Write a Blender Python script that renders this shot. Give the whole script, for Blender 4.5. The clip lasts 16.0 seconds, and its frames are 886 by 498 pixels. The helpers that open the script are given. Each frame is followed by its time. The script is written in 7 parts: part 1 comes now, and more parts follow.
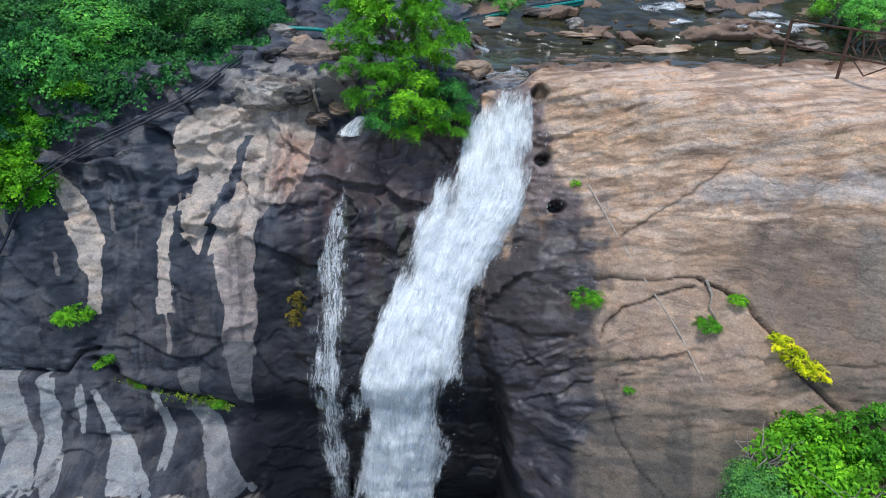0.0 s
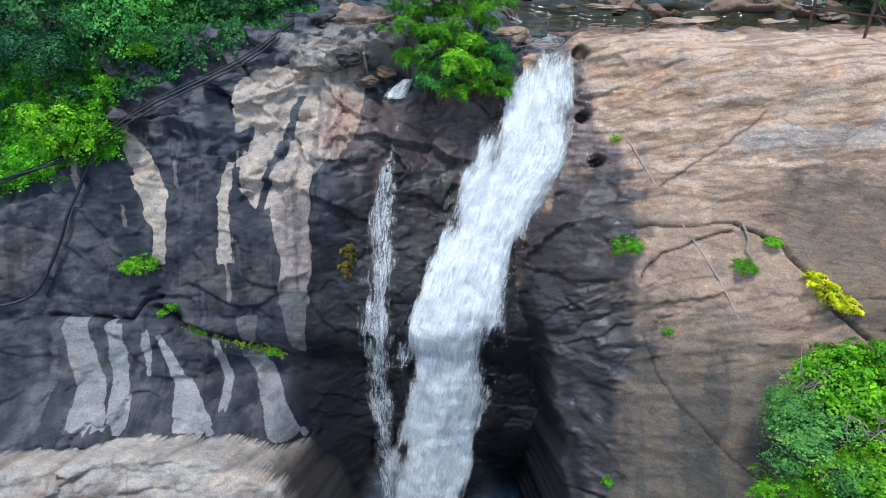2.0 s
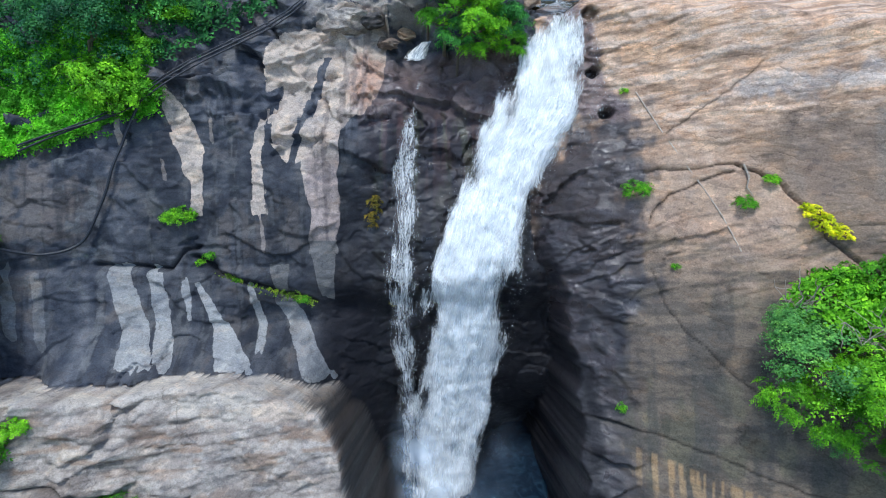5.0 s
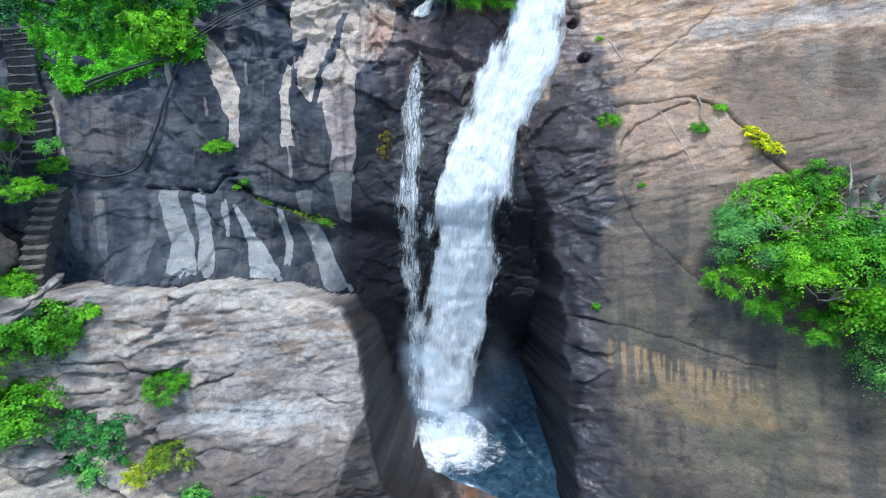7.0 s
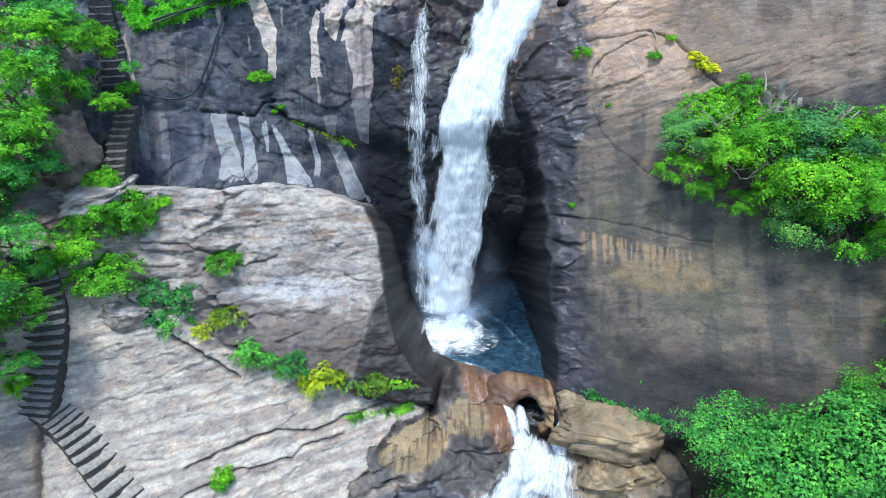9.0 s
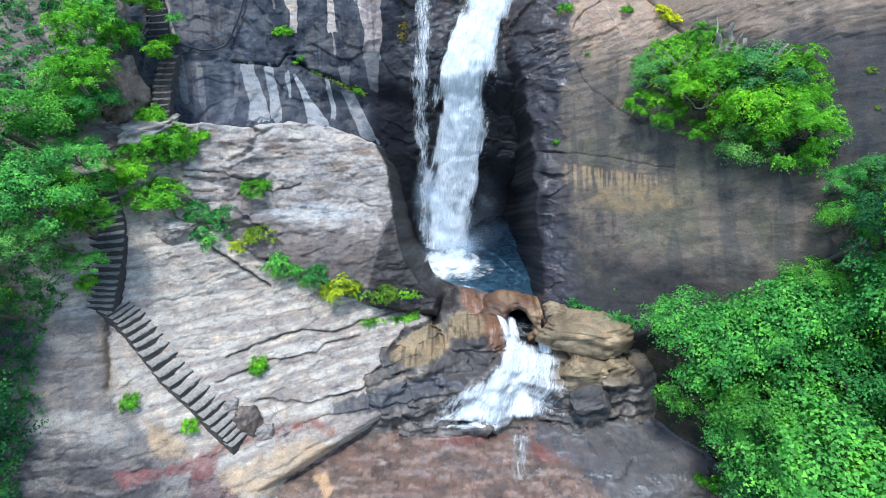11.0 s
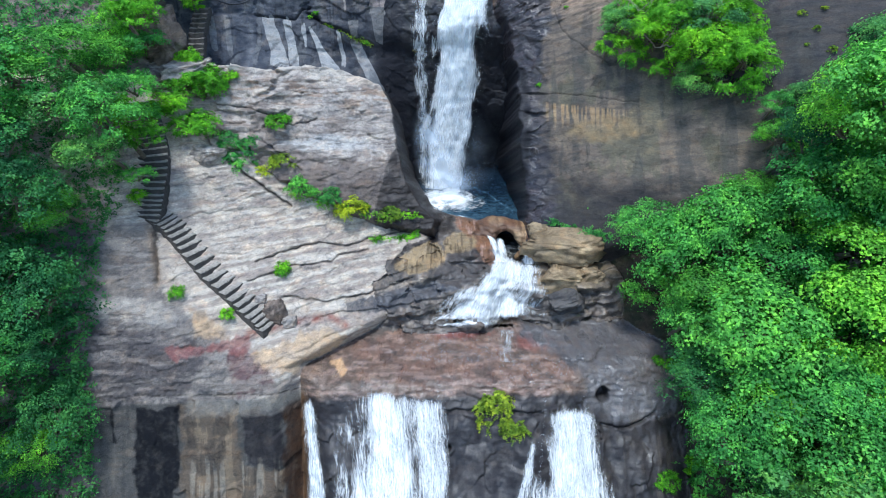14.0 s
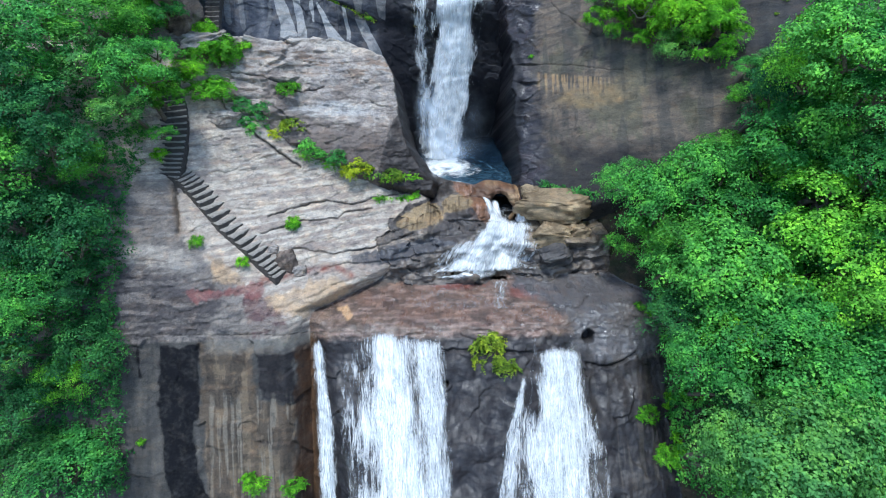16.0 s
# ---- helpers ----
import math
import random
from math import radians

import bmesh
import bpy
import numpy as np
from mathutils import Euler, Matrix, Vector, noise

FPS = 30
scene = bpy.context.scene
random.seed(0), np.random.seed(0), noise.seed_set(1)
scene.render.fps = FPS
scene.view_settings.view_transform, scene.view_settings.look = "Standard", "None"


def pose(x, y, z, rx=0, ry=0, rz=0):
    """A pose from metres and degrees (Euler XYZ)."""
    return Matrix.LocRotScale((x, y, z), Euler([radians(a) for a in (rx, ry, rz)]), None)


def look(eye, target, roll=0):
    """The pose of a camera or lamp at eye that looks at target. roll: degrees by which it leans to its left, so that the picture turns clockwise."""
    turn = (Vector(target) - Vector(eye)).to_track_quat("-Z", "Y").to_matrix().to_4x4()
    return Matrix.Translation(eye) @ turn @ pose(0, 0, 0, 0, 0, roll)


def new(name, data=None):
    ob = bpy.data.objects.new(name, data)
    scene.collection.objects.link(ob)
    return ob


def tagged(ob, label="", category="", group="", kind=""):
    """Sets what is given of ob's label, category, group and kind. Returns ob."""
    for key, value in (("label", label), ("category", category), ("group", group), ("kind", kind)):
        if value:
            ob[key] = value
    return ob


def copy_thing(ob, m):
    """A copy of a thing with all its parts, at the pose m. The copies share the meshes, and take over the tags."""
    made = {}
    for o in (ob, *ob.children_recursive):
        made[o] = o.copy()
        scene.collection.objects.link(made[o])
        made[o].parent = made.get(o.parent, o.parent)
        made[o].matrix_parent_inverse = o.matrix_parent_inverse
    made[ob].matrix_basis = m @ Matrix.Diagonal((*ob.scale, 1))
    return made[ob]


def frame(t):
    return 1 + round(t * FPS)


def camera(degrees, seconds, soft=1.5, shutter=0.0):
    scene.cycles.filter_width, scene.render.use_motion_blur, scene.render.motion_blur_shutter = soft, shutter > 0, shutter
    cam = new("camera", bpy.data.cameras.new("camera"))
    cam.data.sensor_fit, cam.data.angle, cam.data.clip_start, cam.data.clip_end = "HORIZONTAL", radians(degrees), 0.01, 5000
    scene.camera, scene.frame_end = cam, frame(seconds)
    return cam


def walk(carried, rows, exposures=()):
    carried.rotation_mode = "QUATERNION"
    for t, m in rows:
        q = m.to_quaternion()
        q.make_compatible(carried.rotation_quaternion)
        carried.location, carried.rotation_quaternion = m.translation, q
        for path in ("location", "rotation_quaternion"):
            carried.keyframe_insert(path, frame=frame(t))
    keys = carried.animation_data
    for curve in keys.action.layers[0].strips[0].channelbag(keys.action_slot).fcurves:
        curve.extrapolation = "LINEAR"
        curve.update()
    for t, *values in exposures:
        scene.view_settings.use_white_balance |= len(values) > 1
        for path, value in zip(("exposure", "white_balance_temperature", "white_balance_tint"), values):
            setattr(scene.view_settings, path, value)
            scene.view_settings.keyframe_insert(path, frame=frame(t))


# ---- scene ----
cam = camera(74.4, 16.0, soft=1.0)
PATH = [
    (0, (-0.041, 0.021, 20.018), (-0.072, 1.785, 19.076), 0.1),
    (0.5, (-0.15, -0.268, 19.856), (-0.182, 1.496, 18.913), 0.1),
    (1, (-0.384, -0.55, 19.708), (-0.417, 1.212, 18.762), 0.1),
    (1.5, (-0.703, -0.834, 19.553), (-0.739, 0.926, 18.605), 0.1),
    (2, (-1.007, -1.109, 19.45), (-1.048, 0.65, 18.499), -0.1),
    (2.5, (-1.222, -1.372, 19.294), (-1.227, 0.388, 18.344), -0.3),
    (3, (-1.463, -1.604, 19.19), (-1.466, 0.155, 18.238), -0.4),
    (5.5, (-1.745, -3.054, 18.686), (-1.759, -1.298, 17.728), -0.5),
    (6, (-1.781, -3.799, 18.533), (-1.792, -2.044, 17.573), -0.5),
    (6.5, (-1.803, -4.682, 18.373), (-1.811, -2.929, 17.41), -0.5),
    (7, (-1.797, -5.657, 18.203), (-1.807, -3.907, 17.236), -0.5),
    (7.5, (-1.833, -6.725, 18.011), (-1.842, -4.977, 17.04), -0.6),
    (8, (-1.884, -7.863, 17.782), (-1.89, -6.115, 16.809), -0.6),
    (8.5, (-1.998, -9.028, 17.568), (-1.996, -7.283, 16.592), -0.5),
    (9, (-2.039, -10.154, 17.377), (-2.037, -8.411, 16.397), -0.5),
    (9.5, (-2.124, -11.228, 17.173), (-2.119, -9.486, 16.191), -0.5),
    (10, (-2.154, -12.173, 17.02), (-2.149, -10.434, 16.031), -0.6),
    (12.5, (-2.227, -16.229, 16.282), (-2.213, -14.5, 15.276), -0.6),
    (13, (-2.229, -16.921, 16.156), (-2.213, -15.194, 15.146), -0.6),
    (13.5, (-2.231, -17.622, 15.982), (-2.214, -15.896, 14.972), -0.5),
    (14, (-2.227, -18.291, 15.832), (-2.211, -16.565, 14.821), -0.6),
    (14.5, (-2.246, -18.93, 15.677), (-2.228, -17.205, 14.664), -0.5),
    (15, (-2.242, -19.555, 15.535), (-2.224, -17.831, 14.52), -0.5),
    (15.5, (-2.216, -20.19, 15.358), (-2.2, -18.466, 14.344), -0.5),
    (16, (-2.188, -20.801, 15.197), (-2.173, -19.077, 14.183), -0.6),
]
LIGHTNESS = [(0, 0.08, 6100, 7), (1, 0.16, 6100, 6), (3, 0.30, 6000, 5), (5.5, 0.36, 5880, 4), (7, 0.52, 5800, 3), (9.5, 0.7, 5780, 3), (13, 0.6, 5760, 3), (16, 0.42, 5760, 3)]
walk(cam, [(t, look(eye, target, roll)) for t, eye, target, roll in PATH], LIGHTNESS)

# ---- daylight ----------------------------------------------------------------------------------------------------------
sky = bpy.data.worlds.new("sky")
scene.world = sky
sky.use_nodes = True
sky_tree = sky.node_tree
sky_tex = sky_tree.nodes.new("ShaderNodeTexSky")
sky_tex.sky_type, sky_tex.sun_disc = "NISHITA", False
sky_tex.sun_elevation, sky_tex.sun_rotation = radians(72), radians(198)
sky_tree.nodes["Background"].inputs["Strength"].default_value = 0.17
sky_tree.links.new(sky_tex.outputs[0], sky_tree.nodes["Background"].inputs["Color"])
sun = new("sun", bpy.data.lights.new("sun", "SUN"))
sun.data.energy, sun.data.angle, sun.data.color = 2.3, radians(10), (1.0, 0.97, 0.93)
sun.matrix_world = look((0, 0, 60), (5.0, 15.0, 8.0))

# ---- the lie of the land -----------------------------------------------------------------------------------------------
# The rocks are worked out in a leaning frame: u to the right, v up the slope, d into the hill, 28 degrees down from level.
CA, SA = math.cos(radians(28)), math.sin(radians(28))


def world(u, v, d):
    return u, d * CA + v * SA, 20.0 - d * SA + v * CA


def lean(x, y, z):
    return x, y * SA + (z - 20.0) * CA, y * CA - (z - 20.0) * SA


def level(v, z):
    """The depth at which a level sheet at height z is met."""
    return (v * CA + 20.0 - z) / SA


def smin(a, b, k):
    h = np.clip(0.5 + 0.5 * (b - a) / k, 0, 1)
    return b + (a - b) * h - k * h * (1 - h)


def smax(a, b, k):
    return -smin(-a, -b, k)


def step(a, b, x):
    t = np.clip((x - a) / (b - a), 0, 1)
    return t * t * (3 - 2 * t)


_rng = np.random.default_rng(7)
_PERM = np.concatenate([_rng.permutation(512)] * 3)
_ANG = _rng.uniform(0, 2 * np.pi, 512)
_GX, _GY = np.cos(_ANG), np.sin(_ANG)


def perlin(x, y):
    x, y = np.broadcast_arrays(np.asarray(x, float), np.asarray(y, float))
    x, y = 0.79 * x - 0.61 * y, 0.61 * x + 0.79 * y
    xi, yi = np.floor(x).astype(int), np.floor(y).astype(int)
    xf, yf = x - xi, y - yi
    a, b = xf * xf * xf * (xf * (xf * 6 - 15) + 10), yf * yf * yf * (yf * (yf * 6 - 15) + 10)

    def corner(i, j):
        h = _PERM[_PERM[(xi + i) & 511] + ((yi + j) & 511)]
        return _GX[h] * (xf - i) + _GY[h] * (yf - j)

    lo = corner(0, 0) + a * (corner(1, 0) - corner(0, 0))
    hi = corner(0, 1) + a * (corner(1, 1) - corner(0, 1))
    return (lo + b * (hi - lo)) * 1.5


def fbm(x, y, octaves=4, gain=0.5):
    total, amp = 0, 1.0
    for k in range(octaves):
        total = total + amp * perlin(x * 2.03 ** k + 17.3 * k, y * 2.03 ** k + 5.1 * k)
        amp *= gain
    return total


def ridged(x, y, octaves=3):
    total, amp = 0, 1.0
    for k in range(octaves):
        total = total + amp * (1 - 2 * np.abs(perlin(x * 2.1 ** k + 9.7 * k, y * 2.1 ** k + 3.3 * k)))
        amp *= 0.5
    return total


def cells(x, y):
    """Worley cells: the nearest distance, the gap to the next, and a number for each cell."""
    xi, yi = np.floor(x).astype(int), np.floor(y).astype(int)
    best, second, tag, plane = np.full(x.shape, 9.0), np.full(x.shape, 9.0), np.zeros(x.shape), np.zeros(x.shape)
    for i in (-1, 0, 1):
        for j in (-1, 0, 1):
            h = _PERM[_PERM[(xi + i) & 511] + ((yi + j) & 511)]
            dx, dy = xi + i + 0.5 + 0.42 * _GX[h] - x, yi + j + 0.5 + 0.42 * _GY[h] - y
            r = np.hypot(dx, dy)
            near = r < best
            second = np.where(near, best, np.minimum(second, r))
            tag = np.where(near, h / 512.0, tag)
            plane = np.where(near, _GX[(h * 7) & 511] * dx + _GY[(h * 7) & 511] * dy, plane)
            best = np.where(near, r, best)
    return best, second - best, tag, plane


def facets(u, v, wide, high, amp):
    """Flat faces broken at odd angles, with small steps between them."""
    x, y = u / wide, v / high
    bend, other = 0.5 * fbm(x * 0.7, y * 0.7, 3), 0.5 * fbm(x * 0.7 + 9, y * 0.7 + 4, 3)
    r, gap, tag, plane = cells(0.8 * x - 0.6 * y + bend, 0.6 * x + 0.8 * y + other)
    return amp * (plane + 0.5 * (tag - 0.5))


def strata(u, v, size, tilt, amp):
    """Ledges that run across a face: each bed juts out a little further than the one above it."""
    s = (v - tilt * u + 0.35 * fbm(u / 3, v / 3, 3)) / size
    f = s - np.floor(s)
    on = 0.35 + 0.65 * step(-0.1, 0.4, perlin(u / 2.3 + 40, np.floor(s) * 3.7))
    return amp * on * (step(0.0, 0.12, f) - f)


def near_line(u, v, points):
    """Distance to a broken line."""
    best = np.full(np.shape(u), 99.0)
    for (ax, ay), (bx, by) in zip(points, points[1:]):
        t = np.clip(((u - ax) * (bx - ax) + (v - ay) * (by - ay)) / ((bx - ax) ** 2 + (by - ay) ** 2), 0, 1)
        best = np.minimum(best, np.hypot(u - ax - t * (bx - ax), v - ay - t * (by - ay)))
    return best


def bank(u, v, z):
    """The top of the rock: dry banks, and the river's bed between them, which climbs upstream of the pond."""
    shore = 4.8 + 0.32 * fbm(u / 1.3, v / 3, 3) - 1.3 * np.exp(-((u - 1.0) / 0.75) ** 2)
    bed = step(-0.3, 0.6, u - 0.25 * np.maximum(v - 4, 0)) * step(shore - 0.25, shore + 0.1, v)
    climb = 0.42 * np.clip(v - 6.25, 0, 6) + 0.25 * step(6.3, 6.5, v)
    return level(v, z + 0.12 * fbm(u / 1.7, v / 0.8, 3) - bed * 0.42 + climb * step(0, 3, u) + 0.5 * step(-1.5, -5, u) * np.clip(v - 4.5, 0, 3))


ROCKS = ("cliff_left", "boulder", "rock_slope", "pool_rim", "ledge", "cliff_right", "hillside", "valley")


def blocks(u, v):
    wob = 0.22 * fbm(u / 3.1, v / 3.1, 3)
    # right wall: a long slab that faces a little to the left
    right = 12.9 - 0.58 * (u - 2) + 0.12 * np.minimum(v, 0) - 0.45 * np.exp(-((u - 1.7) / 0.9) ** 2 - ((v + 1.2) / 1.6) ** 2)
    right = right + 0.035 * np.maximum(u - 7, 0) ** 2
    right = smax(right, 12.35 + (2.2 + 16.0 * step(-2, -6, v)) * (1.15 + 0.08 * np.clip(-v - 2, 0, 5.6) - 0.25 * step(2, 4, v) + 0.1 * np.sin(v) + 0.16 * fbm(v / 0.9, u / 3.0, 4) - u), 0.45)
    right = smax(right + wob * 0.8, bank(u, v, 17.3), 0.5)
    right = smax(right, 9.6 + 1.3 * (-13.2 - v), 0.3)
    # left wall
    left = 13.1 + np.where(u < -6, 0.2, 0.09) * (u + 6) + 0.25 * step(-1.5, -4, v) + 0.25 * np.exp(-((u + 5.5) / 2.5) ** 2 - ((v - 2.4) / 1.5) ** 2)
    left = left - 0.35 * np.exp(-((u + 4.3) / 1.0) ** 2 - ((v - 0.0) / 1.3) ** 2)
    chasm = step(-5.0, -3.2, u) * 0.53 * np.maximum(-3.6 - v, 0)
    chasm = chasm + 2.6 * step(-1.6, 0.6, u) * step(-6.0, -9.0, v)
    left = left + chasm + 0.9 * np.exp(-((u + 2.5) / 1.0) ** 2 - ((v - 3.0) / 0.8) ** 2) + 0.5 * step(-3.0, -4.2, v) * step(-8, -5.5, u)
    left = left - 0.9 * np.clip((-4.3 - v) / 1.1, 0, 1) * step(-11.5, -10.5, u) * step(-4.6, -5.4, u)
    left = smax(left + wob, bank(u, v, 17.35), 0.5)
    # boulder on the left
    face = 10.85 + 0.2 * (u + 6.5) + 0.13 * (v + 8) - 0.25 * np.exp(-((v + 10.6) / 1.2) ** 2) * step(-9.5, -8, u)
    edge = np.interp(v, [-12, -11.2, -10.2, -8.8, -7, -5.8, -5], [-2.4, -3.1, -3.65, -3.98, -4.25, -4.85, -5.7])
    side = 11.3 + (16.0 - 9.0 * step(-9.5, -11.0, v)) * (u - edge - 0.02 + 0.07 * fbm(v / 0.5, u / 2.0, 3))
    crest = np.interp(u, [-12, -9, -8.3, -7.7, -6.9, -6.1, -5.4, -4.6, -4.1, -3.8], [-5.5, -5.55, -5.42, -5.33, -5.42, -5.55, -5.75, -6.15, -6.8, -7.6])
    top = 11.3 + 0.28 * (u + 7.7) + 12.0 * (v - crest - 0.08 * fbm(u / 0.6, 0 * u, 3))
    boulder = smax(smax(face, side, 0.4), top, 0.3) + wob * 0.5
    seam = np.interp(u, [-14, -13, -11.75, -10.6, -9.4, -8, -6.7, -5.8, -4.3, -3], [-6.6, -7.3, -8.45, -9.2, -10.0, -10.75, -11.2, -11.55, -11.95, -12.2]) + 0.15 * fbm(u / 0.8, v / 2.0, 3)
    boulder = smax(boulder, 10.1 + 2.5 * (seam - v), 0.3)
    # the long slab that the stairs cross
    base = np.interp(v, [-40, -16.5, -11.8, -7.4, 0, 6], [-7.4, 5.5, 8.1, 9.0, 12.3, 15.5])
    slope = base + 0.4 * (np.clip(u, -26, -4) + 12.9) + 0.5 * wob
    slope = smax(slope, 6.05 + 0.1 * (u + 12) + 0.25 * wob, 0.5)
    slope = smax(slope, 9.9 + (1.6 + 3.0 * step(-15.0, -13.5, v) + 5.0 * step(-12.2, -11.2, v)) * (u + 2.9 + 1.1 * step(-13.0, -12.0, v) + 0.5 * step(-12.0, -11.3, v) + 1.3 * np.clip(-15.0 - v, 0, 2.4)), 0.4)
    cut = 9.9 + 3.0 * (v - seam - 0.1)
    slope = slope + (smax(slope, cut, 0.3) - slope) * step(-12.4, -11.6, u + 1.6 * step(-6.6, -5.6, v))
    slope = smax(slope, level(v, 17.0), 0.8)
    # the rock bar in front of the pool
    gap = np.exp(-((u - 0.62) / 0.42) ** 2)
    bar = 10.35 + 0.9 * np.maximum(v + 14, -0.9) + 0.25 * np.abs(u + 1) * (u > -1) * 0.1 + 0.35 * fbm(u / 1.3, v / 0.9, 3)
    crest = np.interp(u, [-3.2, -1.7, -0.3, 0.5, 1.0, 1.6, 2.2], [-11.2, -11.75, -12.05, -12.4, -12.45, -12.4, -12.4])
    bar = smax(bar, level(v, 3.2 + 0.1 * step(-1, -2.6, u) + 0.05 * step(1.3, 2.4, u) - 0.25 * gap - 1.4 * step(crest - 0.1, crest + 0.35, v)), 0.25)
    hole = 1 - step(0.8, 1.0, np.hypot((u - 1.05) / 0.74, (v + 13.25) / 0.80))
    bar = bar - 0.55 * np.exp(-((u + 0.75) / 0.55) ** 2 - ((v + 13.35) / 0.6) ** 2) - 0.5 * np.exp(-((u + 2.7) / 0.7) ** 2 - ((v + 14.3) / 0.5) ** 2) + 0.45 * np.exp(-((u + 2.3) / 0.5) ** 2 - ((v + 12.9) / 0.45) ** 2)
    bar = bar + 1.5 * hole + 0.8 * np.exp(-((u - 0.75) / 0.55) ** 2) * step(-13.0, -13.9, v)
    bar = smax(bar, 9.0 + 2 * (-4.6 - u), 0.3)
    bar = smax(bar, 9.0 + 2 * (u - 5.0), 0.3)
    # the broad ledge with its lip
    lip = 6.45 + 0.33 * (v + 19.3) + 0.02 * u * u * (u > 0) - 0.25 * np.exp(-((u - 5.5) / 1.6) ** 2) + 0.6 * wob
    ledge = smax(lip, level(v, 0.86 + 0.04 * u * (u > 0) + 0.07 * fbm(u / 1.6, v / 0.9, 3)), 0.35)
    ledge = smax(ledge, 6.2 + 1.2 * (-6.3 - u), 0.4)
    # hillsides under the woods
    far = 1.9 * step(-12.8, -10.6, v)
    hill = 8.9 - 1.05 * (u - 7.3 - far) + 0.3 * (v + 12) + 0.5 * fbm(u / 3, v / 3, 2)
    hill = smax(hill, -4.0 + 0.4 * v + 0.2 * u, 2.0)
    hill = smax(hill, 7.5 + 1.5 * (v + 6.0), 1.0)
    hill = smax(hill, 10.0 + 3.0 * (4.6 + 1.6 * far - u), 0.5)
    valley = level(v, -7.5 + 1.2 * fbm(u / 12, v / 12, 2))
    return [left, boulder, slope, bar, ledge, right, hill, valley]


CRACKS = (  # broken lines along the walls, and how wide and how deep they gape
    ([(4.7, -0.5), (5.4, -0.9), (6.4, -2.5), (7.1, -3.3), (7.9, -4.3)], 0.032, 0.25),
    ([(2.9, -0.6), (3.9, -0.55), (4.8, -0.5)], 0.025, 0.12), ([(3.0, -1.8), (3.15, -1.45), (3.5, -1.1), (3.95, -0.9), (4.6, -0.65)], 0.035, 0.14),
    ([(1.3, -6.4), (2.2, -6.45), (3.6, -6.75), (6.0, -7.4)], 0.03, 0.08), ([(3.4, 0.3), (4.4, 1.0), (5.2, 1.7)], 0.022, 0.06),
    ([(3.1, -2.9), (3.4, -3.9), (4.3, -5.0), (5.0, -5.6)], 0.03, 0.06),
    ([(-10.3, -2.75), (-9.4, -2.7), (-8.6, -2.85), (-8.2, -2.35), (-7.9, -2.3)], 0.07, 0.3), ([(-8.0, -2.5), (-7.4, -2.95), (-6.9, -3.15), (-5.2, -3.75)], 0.10, 0.35),
    ([(-6.3, 3.4), (-5.9, 2.9), (-5.3, 2.7), (-4.4, 3.3)], 0.05, 0.2), ([(-12.0, -8.0), (-11.3, -8.9), (-10.2, -9.9), (-9.0, -10.9), (-8.3, -11.4)], 0.09, 0.3),
    ([(-11.2, -7.2), (-9.9, -7.3), (-9.0, -7.7), (-8.2, -8.0), (-7.3, -7.7)], 0.05, 0.16), ([(-9.5, -8.6), (-8.6, -9.3), (-7.9, -9.9)], 0.05, 0.15),
    ([(-9.3, -13.6), (-8.2, -13.15), (-7.1, -12.9), (-6.1, -13.1), (-5.2, -12.8), (-3.6, -12.5)], 0.07, 0.22),
    ([(-9.5, -14.3), (-8.0, -13.8), (-6.6, -13.7), (-6.3, -13.4), (-5.2, -13.3)], 0.06, 0.2), ([(-8.2, -14.9), (-6.6, -15.2), (-5.0, -15.0), (-3.3, -14.4)], 0.06, 0.14),
    ([(-14.0, -18.05), (-12.0, -18.1), (-9.5, -18.15), (-7.6, -18.3)], 0.03, 0.06), ([(-2.2, -18.95), (-0.5, -19.0), (1.4, -19.1)], 0.07, 0.3),
    ([(-12.95, -12.0), (-12.75, -13.0), (-12.5, -14.2)], 0.12, 0.16), ([(3.6, -19.6), (4.6, -19.7), (5.6, -19.2)], 0.08, 0.3), ([(1.2, -17.6), (2.2, -17.45), (3.4, -17.5), (4.1, -17.1)], 0.05, 0.14))


